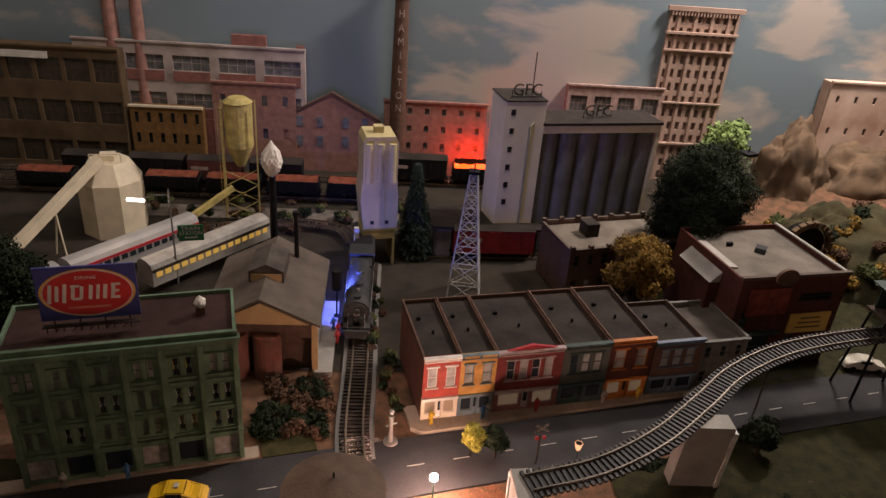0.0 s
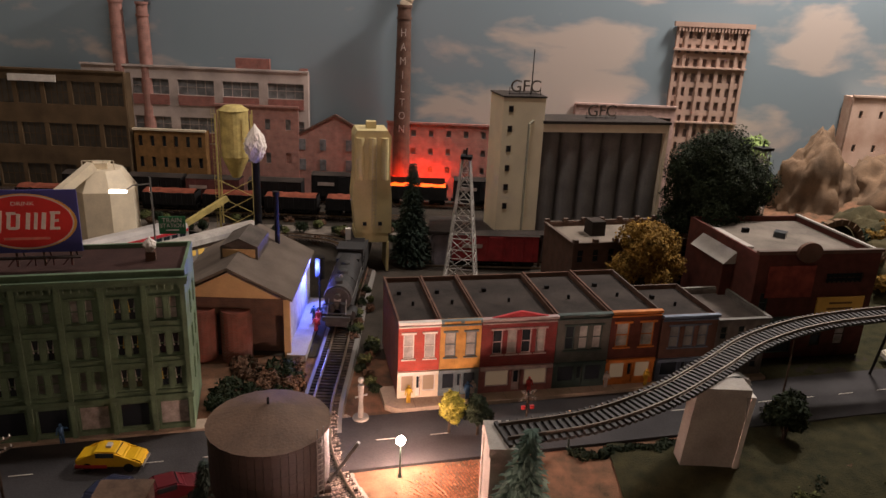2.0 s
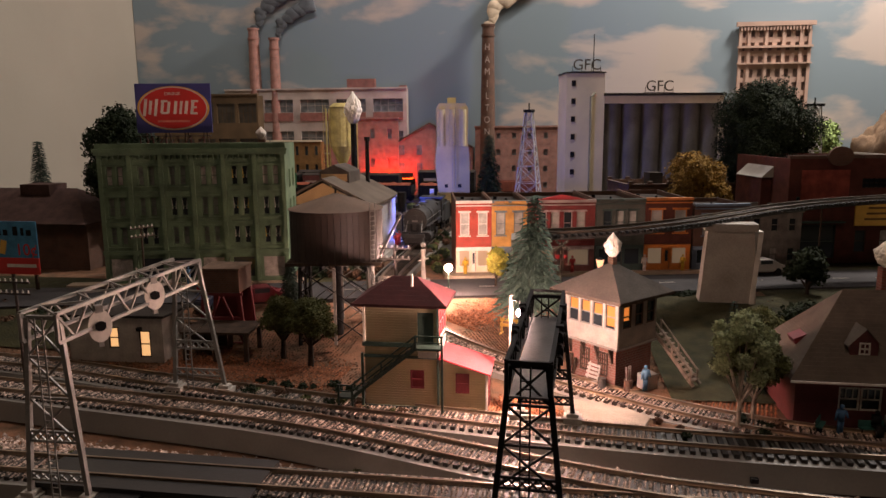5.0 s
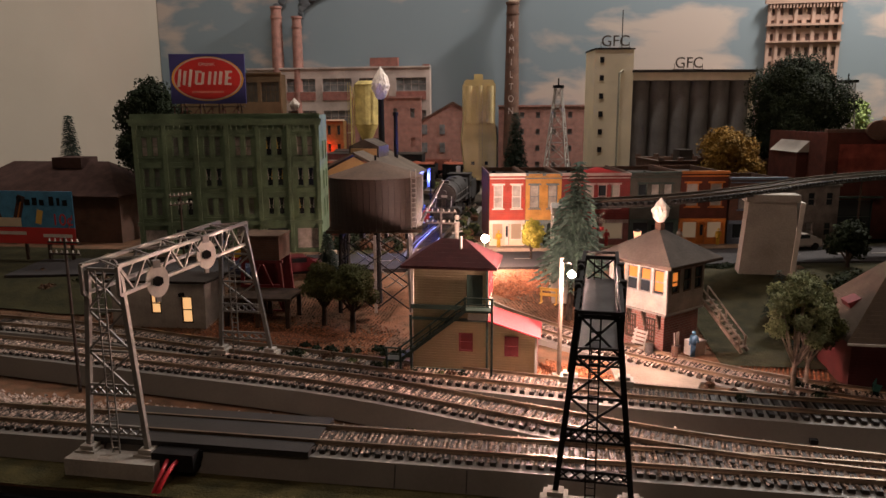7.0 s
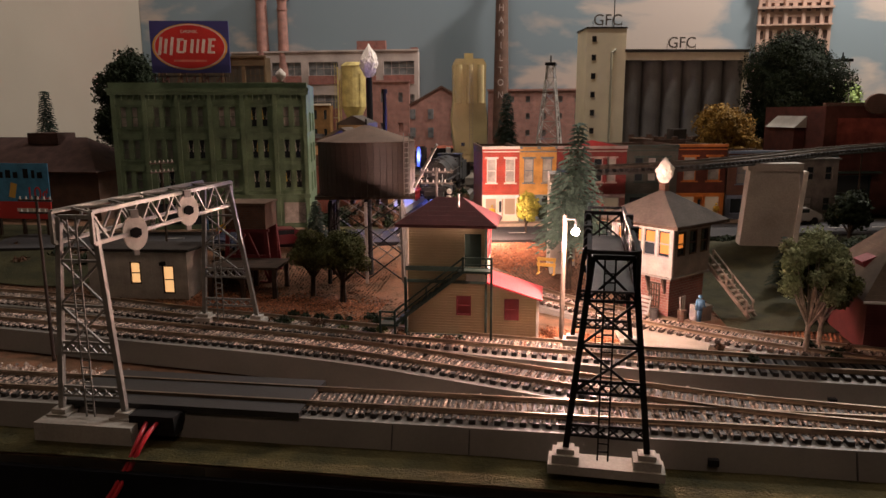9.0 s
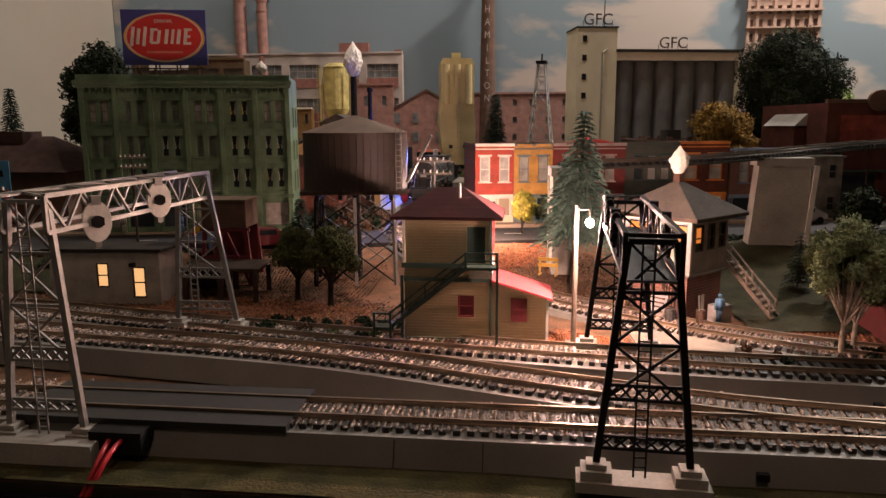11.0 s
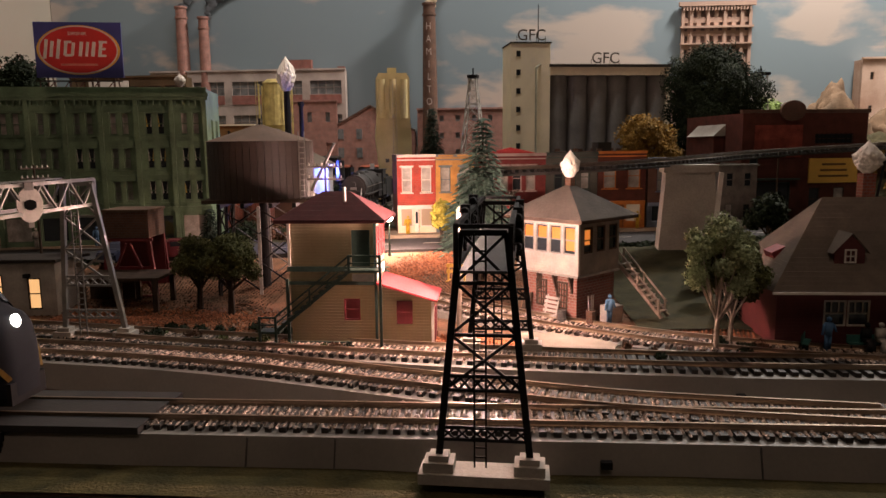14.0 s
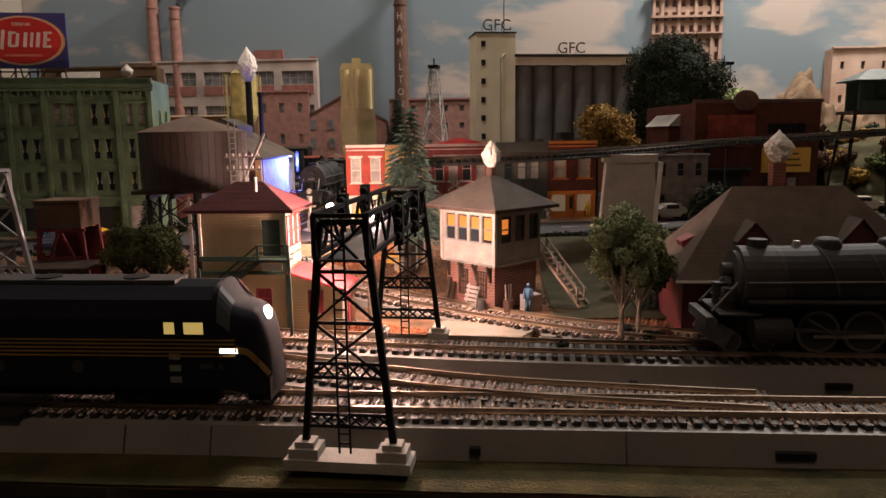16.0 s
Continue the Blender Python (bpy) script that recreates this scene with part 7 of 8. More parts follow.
def station_house():
    h = thing("station_house", room(0.432, 0.392, 0.018), "dark red station house with a broad grey roof", "house")
    W, D, e, r = 0.20, 0.095, 0.050, 0.122
    hs = [(0.038, 0.018, 0.056, 0.040), (0.057, 0.018, 0.075, 0.040), (0.122, 0.016, 0.142, 0.040), (0.143, 0.016, 0.163, 0.040)]
    wallm = striped("dark_red_boards", (0.14, 0.032, 0.032), 0.003)
    walls_box(h, W, D, e + 0.004, wallm, hs)
    for a, b, c, d in hs:
        w = sash("window", h, (a + c) / 2, b, c - a, d - b, 0.0002, WHITEP, GLASSD)
        for k in (1, 2):
            one("muntin", WHITEP, w, boxes=[(a + (c - a) * k / 3, 0.0, b + (d - b) * 0.5, 0.0007, 0.001, (d - b) * 0.5)])
    d = one("door", WHITEP, h, boxes=[(0.101, -0.0006, 0, 0.017, 0.002, 0.040)], label="pale panelled door")
    one("door_light", GLASSD, d, boxes=[(0.101, -0.0018, 0.030, 0.012, 0.001, 0.006)])
    roofm = striped("brown_grey_shingles", (0.14, 0.11, 0.085), 0.0034, 0.8)
    bm = bmesh.new()
    up = [(-0.010, -0.016, e), (W + 0.01, -0.016, e), (W + 0.01, D + 0.012, e), (-0.010, D + 0.012, e), (0.052, D * 0.5, r), (W - 0.052, D * 0.5, r)]
    V = [bm.verts.new(q) for q in up]
    for f in ((0, 1, 5, 4), (1, 2, 5), (2, 3, 4, 5), (3, 0, 4), (3, 2, 1, 0)):
        bm.faces.new([V[i] for i in f])
    part("roof", bm, roofm, h)
    one("eave_board", WHITEP, h, boxes=[(W / 2, -0.0165, e - 0.0022, W + 0.02, 0.0012, 0.002)])
    for cx, wd, zz in ((0.057, 0.024, 0.080), (0.142, 0.040, 0.072)):
        bm = bmesh.new()
        prism(bm, [(cx - wd / 2, zz - 0.012), (cx + wd / 2, zz - 0.012), (cx + wd / 2, zz + 0.002), (cx, zz + wd * 0.62), (cx - wd / 2, zz + 0.002)], 0.05, UPRIGHT @ pose(0, 0, -0.052))
        dm = part("dormer", bm, wallm, h)
        one("dormer_roof", roofm, dm, bars=[((cx - wd / 2 - 0.003, 0.026, zz), (cx, 0.026, zz + wd * 0.66), 0.0022), ((cx + wd / 2 + 0.003, 0.026, zz), (cx, 0.026, zz + wd * 0.66), 0.0022)])
        bm = bmesh.new()
        for sg in (-1, 1):
            v = [bm.verts.new((cx + sg * (wd / 2 + 0.003), y, zz - 0.001)) for y in (-0.001, 0.05)] + [bm.verts.new((cx, y, zz + wd * 0.66)) for y in (0.05, -0.001)]
            bm.faces.new(v)
        part("dormer_slope", bm, roofm, dm)
        w = sash("dormer_window", h, cx, zz - 0.009, 0.0095, 0.0115, 0.0010, WHITEP, GLASSD)
        one("muntin", WHITEP, w, boxes=[(cx, 0.0006, zz - 0.009, 0.0008, 0.001, 0.0115)])
    one("side_dormer", REDP, h, boxes=[(0.018, D * 0.42, 0.066, 0.016, 0.02, 0.014, 0, -25)])
    c = one("chimney", BRICK, h, boxes=[(W * 0.47, D * 0.62, r - 0.012, 0.011, 0.011, 0.032)])
    puff(h.matrix_basis @ pose(W * 0.47, D * 0.62, r + 0.019), 0.011, 0.027)
    pl = tagged(one("station_platform", CONC, m=room(0.53, 0.378, 0.0), boxes=[(0, -0.004, 0.010, 0.21, 0.030, 0.010)]), "grey concrete station platform", "platform")
    GRB = paint("teal_bench_paint", (0.03, 0.13, 0.11), 0.6)
    for u, v, rz in ((0.492, 0.375, 0), (0.452, 0.378, 60), (0.512, 0.376, 0)):
        b = thing("bench", room(u, v, 0.0205, rz), "teal painted platform bench", "bench", "platform benches")
        one("seat", GRB, b, boxes=[(0, 0, 0.005, 0.018, 0.005, 0.0012)])
        one("back", GRB, b, boxes=[(0, 0.0028, 0.006, 0.018, 0.001, 0.006)])
        for x in (-0.007, 0.007):
            one("leg", BLACK, b, boxes=[(x, 0, 0, 0.0012, 0.005, 0.005)])
    for u, v, rz, col, sit, lab in ((0.497, 0.374, 0, BLACK, True, "dark seated figure on a bench"), (0.508, 0.374, 0, LATT, True, "pale seated figure on a bench"), (0.5245, 0.372, 0, YELP, False, "figure in yellow standing on the platform"), (0.545, 0.374, 180, BLUEP, False, "figure in dark blue before the door"), (0.466, 0.372, 0, BLUEP, False, "figure in blue beside the bench")):
        figure(room(u, v, 0.0205 if not sit else 0.0212, rz), col, lab, 0.2, sit)


YELP, BLUEP, REDF, WHF = paint("yellow_cloth", (0.55, 0.33, 0.02), 0.7), paint("blue_cloth", (0.05, 0.14, 0.28), 0.7), paint("red_cloth", (0.45, 0.03, 0.03), 0.7), paint("pale_cloth", (0.45, 0.4, 0.36), 0.7)
yard_house()
station_house()
figure(pose(0.385, 0.400, 0.019, 0, 0, 10), paint("denim_cloth", (0.10, 0.22, 0.36), 0.7), "figure in blue beside the tower stair", 0.1)
tagged(one("packing_crate", CLAPW, m=pose(0.391, 0.412, 0.018, 0, 0, 20), boxes=[(0, 0, 0, 0.018, 0.012, 0.016), (0, -0.0062, 0.014, 0.019, 0.0008, 0.002)]), "pale plywood crate beside the tower", "crate")
for x, y, z, c, lab, a in ((0.222, 0.850, 0.054, YELP, "figure in yellow on the shop pavement", 0.2), (0.308, 0.850, 0.054, BLUEP, "figure in blue on the shop pavement", 0.6), (0.316, 0.853, 0.054, WHF, "pale figure on the shop pavement", 0.2), (0.402, 0.853, 0.054, REDF, "figure in red on the shop pavement", 0.1),
                           (0.590, 0.855, 0.054, YELP, "figure in yellow by the orange shop", 0.1), (-0.222, 0.812, 0.052, BLUEP, "waving figure before the green block", 1.0), (-0.302, 0.808, 0.052, WHF, "pale figure before the green block", 0.1), (0.525, 0.856, 0.054, WHF, "pale figure by the dark shop", 0.1), (0.105, 1.11, 0.062, REDF, "figure in red on the depot platform", 0.3), (0.098, 1.13, 0.062, BLUEP, "figure in blue on the depot platform", 0.3), (0.10, 1.085, 0.062, REDF, "figure in red on the depot platform", 0.2)):
    figure(pose(x, y, z), c, lab, a)
telegraph_pole(room(-0.312, 0.327, -0.003), 0.158, RUST, "rusty telegraph pole between the tracks")
telegraph_pole(room(0.040, 0.45, 0.018), 0.156, paint("weathered_grey_pole", (0.15, 0.13, 0.11)), "grey telegraph pole behind the signal tower")
telegraph_pole(room(-0.336, 0.588, 0.02, 62), 0.151, WOODD, "dark telegraph pole before the green block")
telegraph_pole(pose(0.79, 0.80, 0.045, 0, 0, 30), 0.125, WOODD, "dark telegraph pole beside the bridge track", 1)
lm = thing("yard_lamp", pose(0.2345, 0.350, 0.016), "weathered wooden lamp mast with a bright globe on an arm", "yard lamp")
one("mast", paint("weathered_pole", (0.17, 0.13, 0.10), 0.8, 0.3, 90), lm, rods=[((0, 0, 0), (0, 0, 0.121), 0.0023, 0.0019, 10)])
one("footing", CONC, lm, boxes=[(0, 0, 0, 0.012, 0.012, 0.004)])
one("arm", BLACK, lm, rods=[((0, 0, 0.117), (0.006, -0.017, 0.1195), 0.0008), ((0.006, -0.017, 0.1195), (0.0062, -0.0178, 0.1115), 0.0008)])
one("globe", glow("bright_yard_globe", (1.0, 0.64, 0.52), 8600), lm, "white glowing globe", balls=[((0.0062, -0.0178, 0.1085), 0.0032)], smooth=True)

# yellow works barrier
wb = thing("works_barrier", pose(0.262, 0.582, 0.029, 0, 0, -25), "yellow road works barrier", "barrier")
for z in (0.010, 0.017):
    one("board", YELB, wb, boxes=[(0, 0, z, 0.024, 0.001, 0.004)])
for x in (-0.010, 0.010):
    one("upright", YELB, wb, boxes=[(x, 0.0008, 0, 0.002, 0.0014, 0.021), (x, 0, 0, 0.002, 0.012, 0.0014)])
sh = thing("works_hut", pose(0.292, 0.618, 0.034, 0, 0, -10), "small pale hut with a striped sill", "hut")
one("wall", CONC, sh, boxes=[(0, 0, 0, 0.026, 0.02, 0.040)])
one("sill", YELB, sh, boxes=[(0, -0.0105, 0.006, 0.024, 0.001, 0.003)])
one("roof", CONC, sh, boxes=[(0, 0, 0.040, 0.029, 0.023, 0.002)])


# ---- street things ----
def street_lamp(x, y, z, h, head, label, shade=False):
    s = thing("street_lamp", pose(x, y, z), label, "street lamp", "street lamps")
    one("post", DKGREEN, s, rods=[((0, 0, 0), (0, 0, h), 0.0016, 0.0009, 8), ((0, 0, 0), (0, 0, 0.006), 0.0032, 0.0018, 8)])
    if shade:
        one("lantern", head, s, rods=[((0, 0, h), (0, 0, h + 0.012), 0.0035, 0.0062, 6)])
        one("cap", BLACK, s, rods=[((0, 0, h + 0.012), (0, 0, h + 0.015), 0.0055, 0.001, 6)])
    else:
        one("globe", head, s, "white glowing globe", balls=[((0, 0, h + 0.0045), 0.0055)], smooth=True)


street_lamp(0.188, 0.697, 0.044, 0.047, glow("bright_street_globe", (1.0, 0.64, 0.5), 2100), "green street lamp with a bright globe")
street_lamp(0.415, 0.722, 0.045, 0.043, glow("orange_lantern", (1.0, 0.5, 0.25), 1.6), "street lamp with an orange lantern", True)

ol = thing("road_lamp", pose(-0.193, 1.345, 0.06), "tall silver road lamp over the train", "street lamp")
one("post", STEEL, ol, rods=[((0, 0, 0), (0, 0, 0.208), 0.002, 0.0016, 8)])
one("arm", STEEL, ol, rods=[((0, 0, 0.196), (-0.035, 0.02, 0.188), 0.0012), ((-0.035, 0.02, 0.188), (-0.050, 0.029, 0.177), 0.0012)])
one("lamp_head", glow("tube_lamp", (1.0, 0.9, 0.75), 14), ol, "glowing lamp head", rods=[((-0.050, 0.029, 0.174), (-0.082, 0.043, 0.171), 0.0035, None, 8)])
ts = thing("station_sign", pose(-0.185, 1.338, 0.16), "green road sign with white words", "sign")
one("board", paint("green_sign", (0.02, 0.16, 0.06), 0.5), ts, boxes=[(0.026, 0, 0, 0.048, 0.002, 0.034)])
text("words", "TRAIN", 0.0125, WHITEP, ts, pose(0.026, -0.0013, 0.0265) @ UPRIGHT)
text("words", "STATION", 0.0110, WHITEP, ts, pose(0.026, -0.0013, 0.0160) @ UPRIGHT, 0.95)
one("arrow", WHITEP, ts, boxes=[(0.026, -0.0014, 0.006, 0.024, 0.0008, 0.0025)])

xb = thing("crossing_sign", pose(0.361, 0.743, 0.047), "weathered crossbuck on a post beside the road", "crossing sign")
one("post", WOODD, xb, rods=[((0, 0, 0), (0, 0, 0.078), 0.0013)])
GREYBL = paint("weathered_grey_blade", (0.14, 0.12, 0.10), 0.8, 0.3, 90)
for a in (-35, 35):
    bl = one("blade", GREYBL, xb, boxes=[(0, -0.002, 0, 0.026, 0.001, 0.004)], m=pose(0, 0, 0.070, 0, a, 0))
    for k in range(5):
        one("lamp_dot", WHF, bl, balls=[((-0.010 + 0.005 * k, -0.0028, 0.002), 0.0008, 1, 1, 1, 1)])
one("lights", REDF, xb, boxes=[(-0.006, -0.002, 0.052, 0.005, 0.003, 0.005), (0.006, -0.002, 0.052, 0.005, 0.003, 0.005)])
ms = thing("stone_monument", pose(0.152, 0.826, 0.046), "pale stone statue on a round base", "statue")
one("figure", paint("dull_stone", (0.24, 0.22, 0.19)), ms, rods=[((0, 0, 0), (0, 0, 0.006), 0.012, 0.011, 18), ((0, 0, 0.006), (0, 0, 0.03), 0.0045, 0.0032, 10), ((0, 0, 0.03), (0, 0, 0.055), 0.003, 0.0045, 10), ((-0.008, 0, 0.036), (0.009, 0, 0.040), 0.0014)], balls=[((0, 0, 0.062), 0.0045)])


def car(m, paint_mat, label):
    c = bigger(thing("model_car", m, label, "car", "model cars"), 1.4)
    bm = bmesh.new()
    prism(bm, [(-0.027, 0.004), (0.027, 0.004), (0.028, 0.009), (0.022, 0.012), (0.012, 0.0128), (0.007, 0.0185), (-0.010, 0.019), (-0.017, 0.0135), (-0.027, 0.0115)], 0.020, UPRIGHT @ pose(0, 0, -0.010))
    bmesh.ops.bevel(bm, geom=bm.edges[:], offset=0.0014, segments=2, affect="EDGES")
    part("body", bm, paint_mat, c, smooth=False)
    for s in (-1, 1):
        one("side_window", GLASSD, c, boxes=[(-0.002, s * 0.0100, 0.0136, 0.015, 0.0006, 0.0042)])
    one("windscreen", GLASSD, c, boxes=[(0.0105, 0, 0.0136, 0.0008, 0.016, 0.0055, 0, -40)])
    for x in (-0.017, 0.017):
        for s in (-1, 1):
            one("wheel", BLACK, c, rods=[((x, s * 0.0078, 0.0042), (x, s * 0.0104, 0.0042), 0.0042, None, 14)])
    one("bumper", STEEL, c, boxes=[(0.0283, 0, 0.004, 0.0012, 0.019, 0.002), (-0.0277, 0, 0.004, 0.0012, 0.019, 0.002)])
    return c


tx = car(pose(-0.152, 0.760, 0.0505, 0, 0, -8), paint("taxi_yellow", (0.62, 0.36, 0.01), 0.35, 0.08), "yellow taxi with red sills on the street")
one("red_sill", REDF, tx, boxes=[(-0.014, 0, 0.0038, 0.026, 0.0212, 0.003)])
one("roof_light", WHF, tx, boxes=[(-0.001, 0, 0.0188, 0.004, 0.006, 0.002)])
car(pose(-0.078, 0.690, 0.0480, 0, 0, 20), paint("maroon_car_paint", (0.10, 0.01, 0.015), 0.35, 0.1), "dark maroon car by the water tank")
car(pose(-0.145, 0.688, 0.0470, 0, 0, 70), paint("navy_car_paint", (0.02, 0.025, 0.05), 0.35, 0.1), "dark blue car beside the road")
car(pose(1.08, 0.872, 0.051, 0, 0, -20), paint("ivory_car_paint", (0.5, 0.45, 0.36), 0.4, 0.1), "ivory car parked by the brick store")
car(pose(0.715, 0.838, 0.050, 0, 0, 185), paint("pale_car_paint", (0.36, 0.34, 0.3), 0.4, 0.1), "pale car parked by the grey house")

# advert hoarding and low red building on the west side
ad = thing("roadside_hoarding", room(-0.65, 0.70, 0.0), "blue and red roadside hoarding with pictured sweets", "billboard")
one("panel", paint("hoarding_blue", (0.05, 0.24, 0.42), 0.6), ad, boxes=[(-0.01, 0, 0.10, 0.16, 0.002, 0.057)])
one("red_band", REDB, ad, boxes=[(-0.01, 0, 0.074, 0.16, 0.0022, 0.026)])
for x, w, h in ((-0.022, 0.010, 0.014), (-0.008, 0.011, 0.009), (0.005, 0.010, 0.012), (0.017, 0.009, 0.009), (0.034, 0.010, 0.014), (0.046, 0.006, 0.012), (0.057, 0.010, 0.009)):
    one("word_bar", BLACK, ad, boxes=[(x, -0.0014, 0.135, w * 0.8, 0.0008, h)])
text("words", "10¢", 0.026, REDB, ad, pose(0.05, -0.0013, 0.112) @ UPRIGHT, 1.0)
one("word_bar", WHITEP, ad, boxes=[(0.04, -0.0016, 0.085, 0.05, 0.0008, 0.005)])
one("sweet", YELB, ad, boxes=[(0.008, -0.0014, 0.106, 0.010, 0.0008, 0.022, 0, 14)])
cho = paint("chocolate_print", (0.05, 0.014, 0.012), 0.6)
for sd in (-1, 1):
    one("pictured_bar", cho, ad, boxes=[(-0.045 + sd * 0.014, -0.0014, 0.106, 0.013, 0.0008, 0.046, 0, sd * 18)])
    one("pictured_stripe", ORANGE, ad, boxes=[(-0.045 + sd * 0.016, -0.002, 0.108, 0.002, 0.0006, 0.034, 0, sd * 18)])
one("pictured_wrapper", CREAM, ad, boxes=[(-0.045, -0.0022, 0.101, 0.048, 0.0008, 0.014)])
one("word_bar", WHITEP, ad, boxes=[(-0.045, -0.0014, 0.088, 0.06, 0.0008, 0.005)])
for x in (-0.02, 0.02, 0.06):
    one("post", WOODD, ad, boxes=[(x, 0.003, 0.02, 0.004, 0.004, 0.10)])
lb = thing("low_store", room(-0.95, 0.86, 0.045), "low dark red store with hipped brown roof", "building")
one("wall", BRICKB, lb, boxes=[(0.17, 0.09, 0, 0.33, 0.16, 0.085)])
bm = bmesh.new()
hip_roof(bm, 0.33, 0.17, 0.085, 0.055, 0.20, 0.012)
part("roof", bm, paint("brown_red_roof", (0.06, 0.032, 0.026), 0.85, 0.3), lb, m=pose(0.005, 0, 0))
one("roof_monitor", bpy.data.materials["brown_red_roof"], lb, boxes=[(0.2, 0.085, 0.13, 0.06, 0.05, 0.02)])
for i in range(12):
    bush(*uvz(-0.62 + 0.03 * i, 0.60 + rb.uniform(-0.03, 0.06), 0.03), rb.uniform(0.012, 0.022), (LEAFD, LEAFB)[i % 2], 330 + i, "dark scrub before the green block", 420, 0.0028)

# raised lookout hut at the bridge's east end
eh = thing("lookout_hut", pose(1.035, 0.81, 0.058, 0, 0, -10), "dark green hut on a steel trestle", "hut")
for sx in (-1, 1):
    for sy in (-1, 1):
        one("trestle_leg", BLACK, eh, bars=[((sx * 0.053, sy * 0.032, -0.014), (sx * 0.035, sy * 0.02, 0.155), 0.004)])
        one("corner_post", DKGREEN, eh, bars=[((sx * 0.03, sy * 0.02, 0.158), (sx * 0.03, sy * 0.02, 0.205), 0.004)])
one("deck", WOODD, eh, boxes=[(0, 0, 0.155, 0.085, 0.055, 0.005)])
bm = bmesh.new()
hip_roof(bm, 0.07, 0.05, 0.205, 0.018, 0.02, 0.008)
part("roof", bm, DKGREEN, eh, m=pose(-0.035, -0.025, 0))
one("half_wall", DKGREEN, eh, boxes=[(0, -0.02, 0.16, 0.06, 0.002, 0.016), (0, 0.02, 0.16, 0.06, 0.002, 0.045)])


# ---- trains ----
def coach(m, L, body, stripe, label, lit):
    c = thing("passenger_coach", m, label, "railway coach", "passenger coaches")
    prof = [(-0.0165, 0.008), (-0.017, 0.034), (-0.0145, 0.041), (-0.008, 0.0445), (0, 0.0455), (0.008, 0.0445), (0.0145, 0.041), (0.017, 0.034), (0.0165, 0.008)]
    bm = bmesh.new()
    prism(bm, prof, L, pose(-L / 2, 0, 0, 90, 0, 90))
    part("body", bm, body, c)
    one("stripe", stripe, c, boxes=[(0, -0.0172, 0.030, L * 0.995, 0.0008, 0.0045)])
    n = int(L / 0.014)
    for i in range(n):
        one("window", lit, c, boxes=[((i - (n - 1) / 2) * L / (n + 0.6), -0.0172, 0.0215, 0.0095, 0.0009, 0.0075)])
    one("underframe", BLACK, c, boxes=[(0, 0, 0.004, L * 0.5, 0.022, 0.006)])
    for x in (-L * 0.38, L * 0.38):
        one("truck", BLACK, c, boxes=[(x, -0.0105, 0.003, 0.028, 0.002, 0.006), (x, 0.0105, 0.003, 0.028, 0.002, 0.006)])
        for dx in (-0.010, 0.010):
            wheelset(c, x + dx)
    return c


STAIN = paint("stainless_coach", (0.42, 0.40, 0.38), 0.4, 0.12, 30, 0.05, 0.3)
bigger(coach(pose(-0.285, 1.445, 0.064, 0, 0, 42), 0.21, STAIN, paint("red_coach_stripe", (0.45, 0.02, 0.03)), "silver coach with a red stripe on the diagonal track", GLASSD), 1.42)
bigger(coach(pose(-0.52, 1.235, 0.064, 0, 0, 42), 0.21, STAIN, bpy.data.materials["red_coach_stripe"], "silver coach with a red stripe on the diagonal track", GLASSD), 1.42)
bigger(coach(pose(-0.135, 1.425, 0.064, 0, 0, 41), 0.215, paint("cream_roofed_coach", (0.36, 0.33, 0.29), 0.5), WOODD, "cream-roofed coach with amber lit windows", glow("amber_window", (1.0, 0.6, 0.12), 0.5)), 1.42)


WORN = paint("worn_steel_tyre", (0.16, 0.14, 0.12), 0.45, 0.3, 80, 0.05, 0.6)


